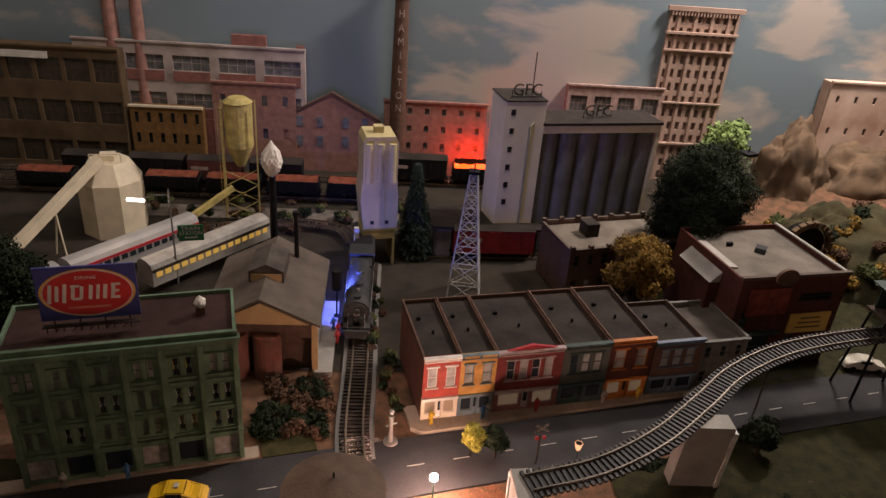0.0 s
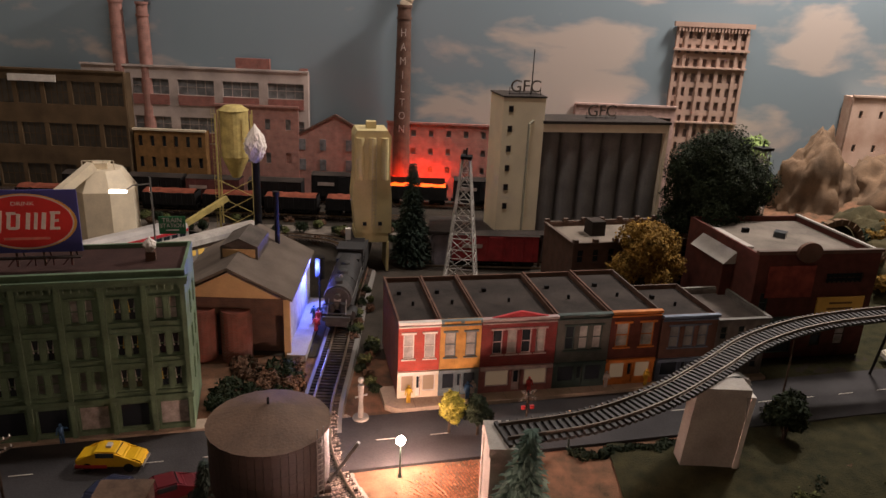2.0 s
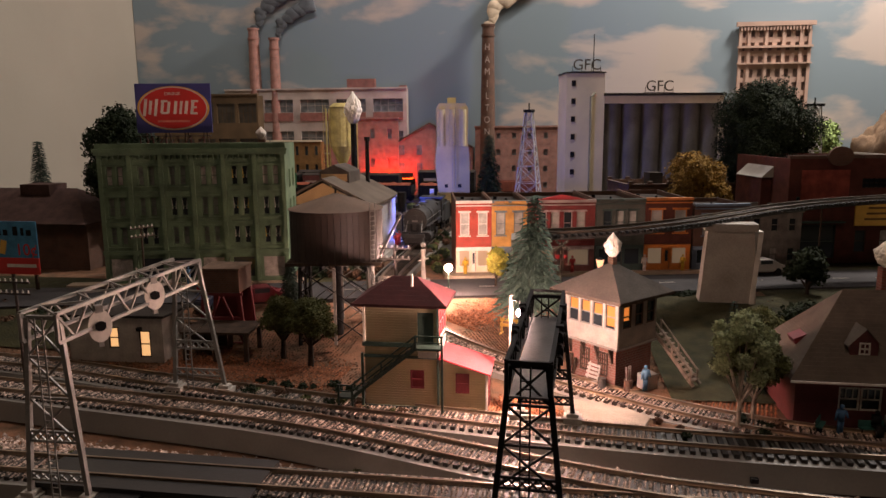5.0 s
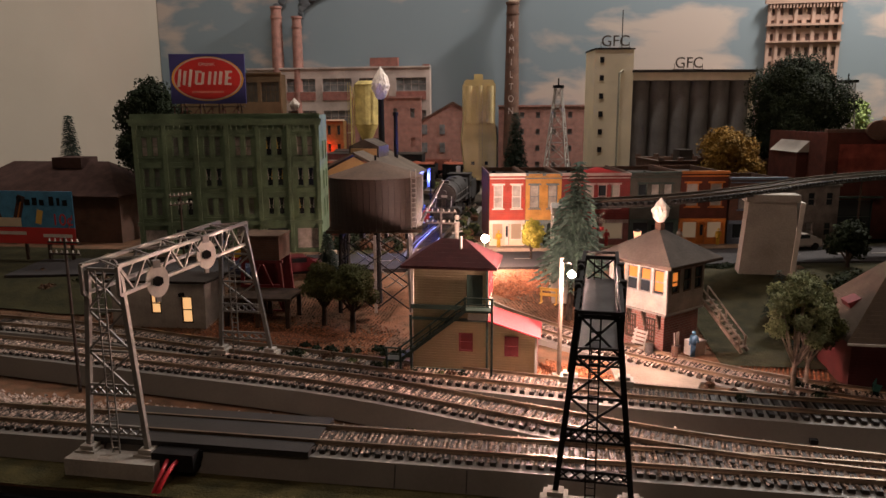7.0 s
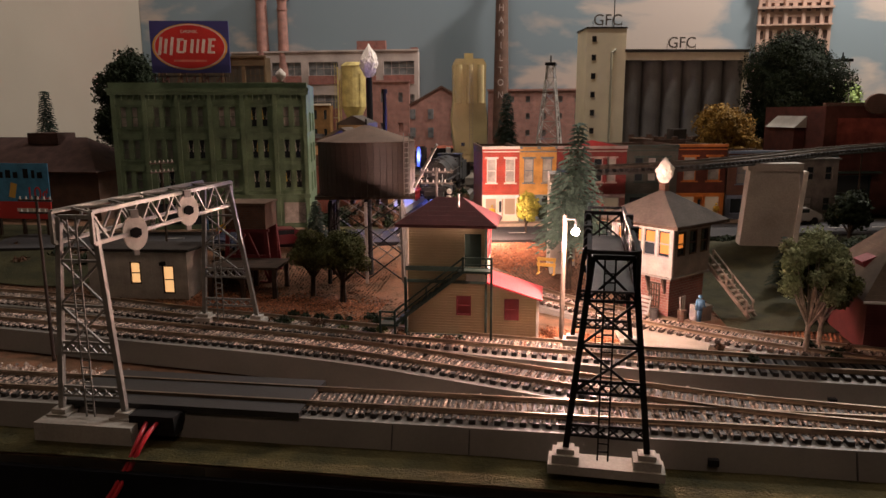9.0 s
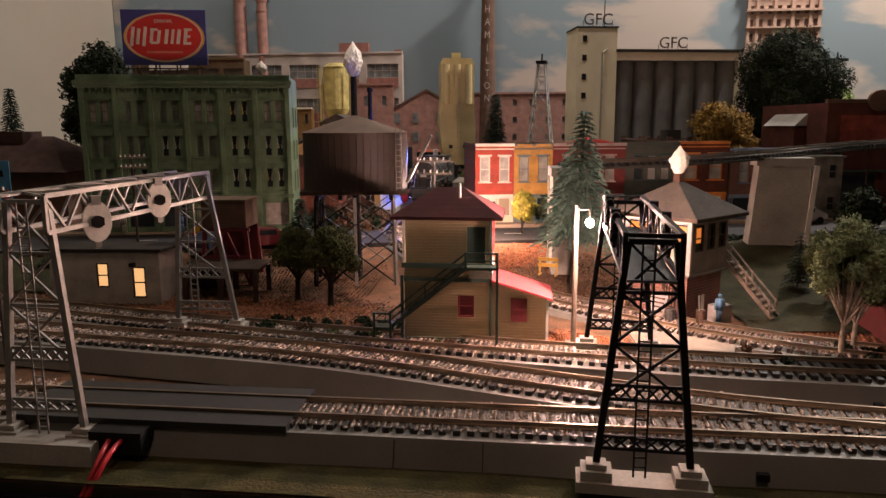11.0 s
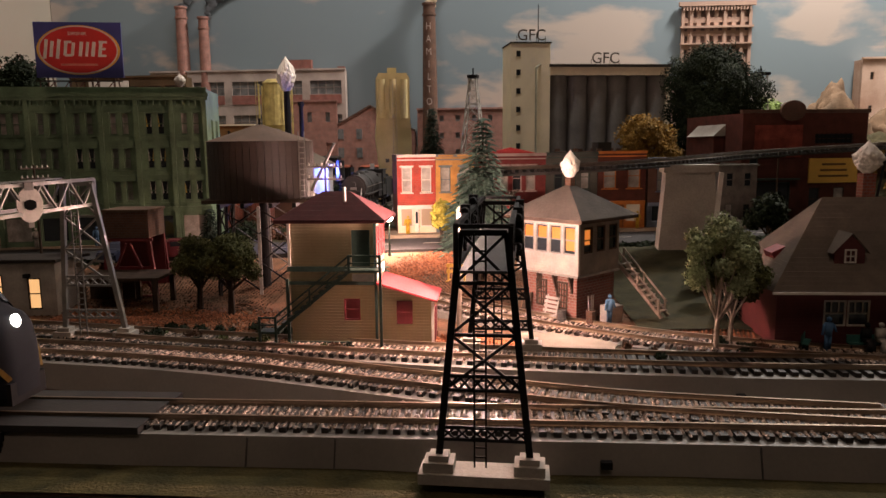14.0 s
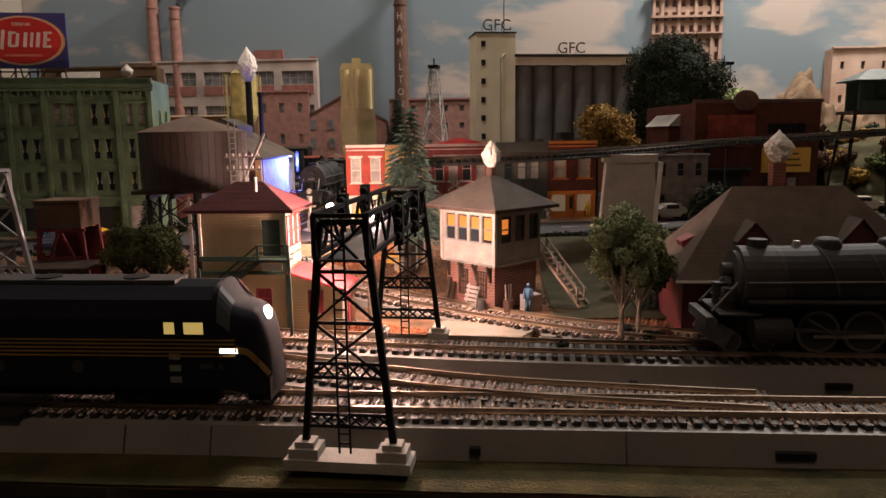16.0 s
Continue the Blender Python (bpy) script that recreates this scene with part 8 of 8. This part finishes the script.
def steam_loco(m, label, tender=True):
    """A steam locomotive facing -x, standing on the railheads."""
    s = thing("steam_locomotive", m, label, "locomotive", "locomotives")
    K = paint("sooty_loco_black", (0.018, 0.017, 0.016), 0.72, 0.3, 60, 0.1) if "sooty_loco_black" not in bpy.data.materials else bpy.data.materials["sooty_loco_black"]
    G = paint("graphite_smokebox", (0.045, 0.041, 0.038), 0.72, 0.3, 60, 0.1) if "graphite_smokebox" not in bpy.data.materials else bpy.data.materials["graphite_smokebox"]
    one("boiler", K, s, rods=[((0.034, 0, 0.036), (0.125, 0, 0.037), 0.0158, 0.0172, 28)], smooth=False)
    one("smokebox", G, s, rods=[((0.014, 0, 0.036), (0.034, 0, 0.036), 0.0160, None, 28), ((0.012, 0, 0.036), (0.014, 0, 0.036), 0.0135, None, 28)])
    for x in (0.034, 0.056, 0.078, 0.10):
        one("boiler_band", G, s, rods=[((x, 0, 0.036), (x + 0.001, 0, 0.0363), 0.0164 + 0.0008 * (x > 0.05), None, 28)])
    one("headlamp", G, s, rods=[((0.007, 0, 0.040), (0.013, 0, 0.040), 0.0034, None, 14)])
    one("chimney", K, s, rods=[((0.024, 0, 0.049), (0.024, 0, 0.0555), 0.0046, 0.0048, 16)])
    one("steam_dome", K, s, rods=[((0.058, 0, 0.049), (0.058, 0, 0.0545), 0.0076, 0.0062, 18)], balls=[((0.058, 0, 0.0543), 0.0062, 1, 1, 0.4)])
    one("sand_dome", K, s, rods=[((0.088, 0, 0.049), (0.088, 0, 0.0545), 0.0066, 0.0054, 18)], balls=[((0.088, 0, 0.0543), 0.0054, 1, 1, 0.4)])
    one("running_board", G, s, boxes=[(0.075, -0.0145, 0.0265, 0.118, 0.007, 0.0009), (0.075, 0.0145, 0.0265, 0.118, 0.007, 0.0009), (0.012, 0, 0.020, 0.02, 0.034, 0.001)])
    one("handrail", STEEL, s, rods=[((0.015, -0.0170, 0.0365), (0.12, -0.0178, 0.0375), 0.0004), ((0.015, 0.0170, 0.0365), (0.12, 0.0178, 0.0375), 0.0004)])
    one("firebox", K, s, boxes=[(0.128, 0, 0.018, 0.03, 0.030, 0.032)])
    one("cab", K, s, boxes=[(0.152, -0.0165, 0.018, 0.026, 0.001, 0.036), (0.152, 0.0165, 0.018, 0.026, 0.001, 0.036), (0.1395, 0, 0.018, 0.001, 0.033, 0.036)])
    one("cab_roof", K, s, boxes=[(0.153, 0, 0.0538, 0.032, 0.036, 0.0018)])
    one("cab_window", GLASSD, s, boxes=[(0.152, -0.0172, 0.034, 0.013, 0.0006, 0.009)])
    one("frame", K, s, boxes=[(0.08, 0, 0.011, 0.15, 0.010, 0.010)])
    one("pilot", G, s, boxes=[(0.002, 0, 0.005, 0.010, 0.026, 0.010, 0, 28), (-0.002, 0, 0.014, 0.004, 0.032, 0.005)])
    for sd in (-1, 1):
        one("air_pump", K, s, rods=[((0.009, sd * 0.007, 0.020), (0.009, sd * 0.007, 0.032), 0.0038, None, 14), ((0.009, sd * 0.007, 0.0255), (0.009, sd * 0.007, 0.0265), 0.0046, None, 14)])
        one("front_stay", STEEL, s, rods=[((0.013, sd * 0.010, 0.036), (0.0, sd * 0.011, 0.021), 0.0006)])
        one("valve_gear", G, s, bars=[((0.036, sd * 0.0135, 0.0125), (0.074, sd * 0.0118, 0.0105), 0.0014), ((0.045, sd * 0.014, 0.018), (0.060, sd * 0.0125, 0.009), 0.0012)])
    one("bell", STEEL, s, rods=[((0.043, 0, 0.050), (0.043, 0, 0.0545), 0.003, 0.0016, 14)])
    one("number_board", STEEL, s, boxes=[(0.0105, 0, 0.0335, 0.0008, 0.008, 0.003)])
    one("cylinder", K, s, rods=[((0.018, -0.0150, 0.0125), (0.036, -0.0150, 0.0125), 0.0062, None, 16), ((0.018, 0.0150, 0.0125), (0.036, 0.0150, 0.0125), 0.0062, None, 16)])
    for x, r in ((0.010, 0.0052), (0.026, 0.0052), (0.052, 0.0105), (0.0745, 0.0105), (0.097, 0.0105), (0.132, 0.0056)):
        for sd in (-1, 1):
            w = one("wheel", K, s, rods=[((x, sd * 0.0072, r), (x, sd * 0.0098, r), r, None, 24)])
            one("tyre", WORN, w, rods=[((x, sd * 0.0096, r), (x, sd * 0.0100, r), r, None, 24)])
            one("web", K, w, rods=[((x, sd * 0.0098, r), (x, sd * 0.0103, r), r * 0.86, None, 20)])
    one("side_rod", STEEL, s, boxes=[(0.0745, -0.0112, 0.0075, 0.05, 0.0008, 0.002), (0.0745, 0.0112, 0.0075, 0.05, 0.0008, 0.002)])
    if tender:
        one("tender", K, s, boxes=[(0.222, 0, 0.014, 0.105, 0.034, 0.028), (0.222, 0, 0.011, 0.108, 0.026, 0.003)])
        one("coal", BLACK, s, boxes=[(0.205, 0, 0.042, 0.05, 0.026, 0.004, 3, 4)])
        for x in (0.185, 0.203, 0.240, 0.258):
            wheelset(s, x)
    return s


def diesel(m):
    """A dark streamlined diesel with gold stripes, its nose at x=0 facing +x."""
    d = thing("diesel_locomotive", m, "dark streamlined diesel with gold stripes and lit headlamp", "locomotive", "locomotives")
    K = paint("dark_loco_blue", (0.008, 0.009, 0.013), 0.82, 0.15, 40, 0.02)
    GR = paint("grey_loco_roof", (0.03, 0.027, 0.024), 0.75, 0.25, 30, 0.05)
    GOLD = paint("gold_stripe", (0.24, 0.14, 0.03), 0.4)
    side = [(-0.017, 0.010), (-0.0175, 0.040), (-0.0150, 0.0475), (-0.009, 0.0520), (0, 0.0535), (0.009, 0.0520), (0.0150, 0.0475), (0.0175, 0.040), (0.017, 0.010)]
    bm = bmesh.new()
    prism(bm, side, 0.2145, pose(-0.235, 0, 0, 90, 0, 90))
    part("body", bm, K, d)
    one("roof_panel", GR, d, boxes=[(-0.135, 0, 0.0526, 0.19, 0.014, 0.0016)])
    for x in (-0.06, -0.10, -0.145, -0.19):
        one("roof_fan", BLACK, d, rods=[((x, 0, 0.0540), (x, 0, 0.0549), 0.0055, None, 18)])
    # nose: rings from the cab to the bulldog front
    bm = bmesh.new()
    rings = []
    for x, top, w, low in ((-0.0212, 0.0535, 0.0175, 0.010), (-0.0190, 0.0525, 0.0175, 0.0095), (-0.0140, 0.0455, 0.0173, 0.009), (-0.0108, 0.0437, 0.0168, 0.008), (-0.0062, 0.0424, 0.0156, 0.0072), (-0.0034, 0.0402, 0.0142, 0.0066), (-0.0012, 0.0352, 0.0122, 0.0062), (0.0004, 0.0280, 0.0100, 0.006), (0.0012, 0.021, 0.0075, 0.006)):
        ring = []
        for i in range(15):
            a = math.pi * i / 14
            c, s = math.cos(a), math.sin(a)
            yy = -w * math.copysign(abs(c) ** 0.45, c)
            zz = low + (top - low) * abs(s) ** 0.42
            ring.append(bm.verts.new((x, yy, zz)))
        rings.append(ring)
    for a, b in zip(rings, rings[1:]):
        for i in range(14):
            bm.faces.new((a[i], a[i + 1], b[i + 1], b[i]))
    bm.faces.new(rings[-1])
    part("nose", bm, K, d, smooth=True)
    for s in (-1, 1):
        bm = bmesh.new()
        rows = []
        for x, top in ((-0.0190, 0.0522), (-0.0163, 0.0487), (-0.0137, 0.0454)):
            rows.append([])
            for i in range(6):
                a = math.pi * (0.13 + 0.30 * i / 5)
                c, q = math.cos(a), math.sin(a)
                rows[-1].append(bm.verts.new((x + 0.0003, s * (0.0178 * c ** 0.45), 0.009 + (top - 0.0082) * q ** 0.42)))
        for a, b in zip(rows, rows[1:]):
            for i in range(5):
                bm.faces.new((a[i], a[i + 1], b[i + 1], b[i]))
        part("windscreen", bm, paint("pale_windscreen", (0.07, 0.075, 0.085), 0.15, 0.2, 60, 0) if s < 0 else bpy.data.materials["pale_windscreen"], d)
        cab = one("cab_window", glow("lit_cab_window", (1.0, 0.72, 0.2), 0.4) if s < 0 else bpy.data.materials["lit_cab_window"], d, boxes=[(-0.0286, s * 0.0172, 0.0335, 0.0082, 0.0012, 0.0050)])
        one("cab_window", bpy.data.materials["lit_cab_window"], d, boxes=[(-0.0390, s * 0.0172, 0.0335, 0.0044, 0.0012, 0.0050)])
        for k in range(5):
            one("stripe", GOLD, d, boxes=[(-0.1218, s * 0.0174, 0.0238 + 0.0017 * k, 0.2205, 0.0009, 0.0006)])
        one("number_lamp", glow("number_lamp", (1.0, 0.92, 0.8), 3) if s < 0 else bpy.data.materials["number_lamp"], d, boxes=[(-0.0140, s * 0.0172, 0.0255, 0.0075, 0.0016, 0.0020)])
        one("nose_stripe", GOLD, d, bars=[((-0.0115, s * 0.0171, 0.0272), (-0.0066, s * 0.0158, 0.0255), 0.0022), ((-0.0066, s * 0.0158, 0.0255), (-0.0033, s * 0.0141, 0.021), 0.0022), ((-0.0033, s * 0.0141, 0.021), (0.0, s * 0.0105, 0.0145), 0.0022)])
        for z in (0.0225, 0.0175, 0.0125):
            one("step", STEEL, d, boxes=[(-0.0375, s * 0.0172, z, 0.0048, 0.0010, 0.0025)])
        for x in (-0.08, -0.115, -0.15, -0.185):
            one("porthole", GR, d, rods=[((x, s * 0.0168, 0.019), (x, s * 0.0176, 0.019), 0.0026, None, 16)])
        one("number_plate", GR, d, boxes=[(-0.022, s * 0.0171, 0.0185, 0.010, 0.0006, 0.0022)])
    one("headlamp", glow("bright_headlamp", (1.0, 0.95, 0.85), 14), d, "bright oval headlamp", balls=[((-0.0026, 0, 0.0385), 0.0028, 0.7, 1, 1.2)], smooth=True)
    one("pilot", BLACK, d, boxes=[(-0.004, 0, 0.003, 0.010, 0.024, 0.010)])
    one("skirt", BLACK, d, boxes=[(-0.13, 0, 0.005, 0.12, 0.026, 0.006)])
    for x in (-0.045, -0.195):
        one("truck", BLACK, d, boxes=[(x, -0.0115, 0.003, 0.046, 0.0022, 0.007), (x, 0.0115, 0.003, 0.046, 0.0022, 0.007)])
        for dx in (-0.017, 0, 0.017):
            wheelset(d, x + dx)
    return d


bigger(steam_loco(pose(0.134, 1.085, 0.0600, 0, 0, 79), "sooty steam locomotive standing beside the depot"))
diesel_loco = bigger(diesel(room(-0.36, 0.2225, 0.0222)))
freight_loco = bigger(steam_loco(room(0.95, 0.337, 0.0247), "sooty black steam locomotive on the passing track"), 1.5)
CARS = []
paint("rust_gondola", (0.22, 0.06, 0.035), 0.7)
for k, (mat, kind, h, lab, let) in enumerate([(BLACK, "box", 0.038, "black boxcar with pale lettering in the back train", "bar"), (BLACK, "gon", 0.024, "black slag car with a glowing load", None), (BLACK, "box", 0.038, "black boxcar with pale lettering in the back train", "bar"), (bpy.data.materials["rust_gondola"], "gon", 0.020, "rusty red gondola in the back train", None)], 1):
    c = bigger(freight_car(room(0.25 + 0.186 * (k - 2), 1.83, 0.0917), 0.115, h, mat, lab, kind, let, "boxcar" if kind == "box" else "gondola"))
    if k == 2:
        bm = bmesh.new()
        bmesh.ops.create_grid(bm, x_segments=40, y_segments=10, size=0.5)
        rng = random.Random(3)
        for v in bm.verts:
            v.co = Vector((v.co.x * 0.112, v.co.y * 0.031, 0.034 + 0.004 * noise.noise((v.co.x * 9, v.co.y * 5, 2)) + rng.uniform(0, 0.0012)))
        part("molten_load", bm, glow("molten_slag", (1.0, 0.09, 0.005), 4), c, "glowing orange molten load")
        # red strip added to light the wall behind, with a dark screen hiding it
        one("glow_screen", BLACK, c, boxes=[(0, 0.0095, 0.033, 0.11, 0.001, 0.013)])
        one("wall_glow_strip", glow("wall_glow_red", (1.0, 0.035, 0.003), 65), c, "added red strip that lights the wall behind the car", boxes=[(0, 0.0125, 0.034, 0.108, 0.0008, 0.011)])
    CARS.append((c, 0.186 * (k - 2)))


# cars standing on the two sidings before the back track, with a gravel strip beside them
SIDE_A, SIDE_B = [uvz(-1.13, 1.707, 0.085), uvz(-0.6, 1.707, 0.085), uvz(0.04, 1.707, 0.085)], [uvz(-1.13, 1.765, 0.086), uvz(-0.6, 1.765, 0.086), uvz(-0.2, 1.765, 0.086)]
track("standing_track", SIDE_A, "dark siding track before the mills", bed=False, tie=TIEW)
track("standing_track", SIDE_B, "dark siding track before the mills", bed=False, tie=TIEW)
track("yard_lead", [(0.19, 1.50, 0.060), (0.17, 1.565, 0.062), (0.10, 1.600, 0.064), (0.0, 1.606, 0.066), (-0.14, 1.60, 0.066)], "worn yard lead curving from the coaling tower", bed=False, tie=TIEW)
tagged(sheet("gravel_strip", paint("pale_yard_gravel", (0.15, 0.125, 0.10), 0.95, 0.45, 40, 1.0, other=(0.06, 0.05, 0.04), fine=600), -0.75, 0.02, 1.615, 1.66, 60, 6, 0.0045), "pale gravel strip along the sidings", "ground", kind="structure")
LOADR = paint("rust_red_load", (0.20, 0.055, 0.03), 0.9, 0.35, 60, 0.6)
for u in (-0.85, -0.70, -0.547, -0.40, -0.25, -0.10):
    c = bigger(freight_car(room(u, 1.707, 0.0887), 0.088, 0.020, BLACK, "black hopper car with a rust red load on the siding", "gon", None, "hopper_car"))
    bm = bmesh.new()
    bmesh.ops.create_grid(bm, x_segments=20, y_segments=6, size=0.5)
    for v in bm.verts:
        v.co = Vector((v.co.x * 0.085, v.co.y * 0.031, 0.031 + 0.004 * (1 - 4 * v.co.y * v.co.y) + 0.002 * noise.noise((v.co.x * 9 + u * 20, v.co.y * 5, 2))))
    part("load", bm, LOADR, c, "rust red load")
for u, mat, lab in ((-0.76, BLACK, "black boxcar on the siding"), (-0.60, BLACK, "black boxcar on the siding"), (-0.455, paint("oxide_boxcar", (0.11, 0.03, 0.025), 0.7), "oxide red boxcar on the siding"), (-0.30, BLACK, "black boxcar on the siding")):
    bigger(freight_car(room(u, 1.765, 0.0897), 0.092, 0.036, mat, lab, "box", "bar" if mat is not BLACK else None))
for i in range(30):
    bush(*uvz(-0.62 + 0.024 * i + rs.uniform(-0.02, 0.02), 1.655 + rs.uniform(-0.06, 0.03), 0.072), rs.uniform(0.010, 0.020), (LEAFG, LEAFB, LEAFD)[i % 3], 700 + i, "olive and brown scrub along the sidings", 360, 0.003)
for i in range(60):
    a, k = rs.uniform(0, 2 * math.pi), math.sqrt(rs.random()) * 0.92
    bush(*uvz(1.25 + 0.33 * k * math.cos(a), 1.45 + 0.22 * k * math.sin(a), 0.025 + 0.165 * math.sqrt(1 - k * k)), rs.uniform(0.018, 0.036), (LEAFG, LEAFB, LEAFD, LEAFO, LEAFB)[i % 5], 800 + i, "mottled brush on the hillside", 600, 0.004)

# the blue flashing lamp on the depot platform, and a hood added round it to make the flashes
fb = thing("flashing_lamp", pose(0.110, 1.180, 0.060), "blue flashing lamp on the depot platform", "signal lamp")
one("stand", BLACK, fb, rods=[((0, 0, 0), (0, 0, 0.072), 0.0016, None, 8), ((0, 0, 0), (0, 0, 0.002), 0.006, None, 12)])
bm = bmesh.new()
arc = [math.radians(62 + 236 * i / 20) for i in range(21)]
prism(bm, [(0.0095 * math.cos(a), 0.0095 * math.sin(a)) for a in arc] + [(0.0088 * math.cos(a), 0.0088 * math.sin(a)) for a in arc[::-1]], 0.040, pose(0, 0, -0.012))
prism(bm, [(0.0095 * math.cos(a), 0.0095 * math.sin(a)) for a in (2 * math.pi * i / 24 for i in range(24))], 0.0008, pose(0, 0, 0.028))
hood = tagged(part("added_flash_hood", bm, BLACK, m=pose(0.110, 1.180, 0.133)), "added dark hood turned to block the blue lamp between flashes", "lamp hood")


def motions():
    """What moves: the back train, the diesel on the front track, the steam locomotive on the passing track."""
    slag = ((0.0, 0.25), (0.7, 0.195), (1.2, 0.13), (2.2, 0.03), (3.5, -0.15), (5.0, -0.29), (6.0, -0.43), (7.0, -0.62), (8.0, -0.74), (9.5, -0.795), (16.0, -0.80))
    jobs = [(c, off, 1.83, 0.0917, slag) for c, off in CARS]
    jobs.append((diesel_loco, 0, 0.2225, 0.0222, ((0, -0.37), (11.0, -0.37), (12.5, -0.285), (13.5, -0.170), (14.0, -0.110), (14.5, -0.045), (15.0, 0.008), (15.4, 0.060), (15.8, 0.108), (16.0, 0.134))))
    jobs.append((freight_loco, 0, 0.337, 0.0247, ((0, 1.0), (11.5, 1.0), (13.0, 0.87), (14.5, 0.612), (15.0, 0.555), (15.4, 0.510), (15.8, 0.470), (16.0, 0.435))))
    for ob, off, v, z, rows in jobs:
        path = [(t, room(u + off, v, z)) for t, u in rows]
        for _, m in path:
            m.translation *= TRUE
        walk(ob, path)
    # the added hood lets the light out over the yard, or turns it to the depot wall
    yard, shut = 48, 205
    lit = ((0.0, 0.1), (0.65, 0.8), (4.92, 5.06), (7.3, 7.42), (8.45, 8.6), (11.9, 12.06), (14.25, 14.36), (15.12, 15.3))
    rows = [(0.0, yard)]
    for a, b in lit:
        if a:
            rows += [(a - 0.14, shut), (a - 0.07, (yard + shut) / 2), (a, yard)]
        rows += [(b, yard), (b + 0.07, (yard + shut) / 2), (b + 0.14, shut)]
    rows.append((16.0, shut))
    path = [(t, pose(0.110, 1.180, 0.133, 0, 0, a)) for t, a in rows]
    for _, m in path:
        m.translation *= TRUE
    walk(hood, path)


# ---- true size ----
for ob in list(scene.objects):
    if ob.parent is None and ob is not cam:
        ob.location *= TRUE
        if ob.type == "LIGHT":
            ob.data.energy *= TRUE ** 2
            if ob.data.type == "AREA":
                ob.data.size, ob.data.size_y = ob.data.size * TRUE, ob.data.size_y * TRUE
            else:
                ob.data.shadow_soft_size *= TRUE
        else:
            ob.scale *= TRUE

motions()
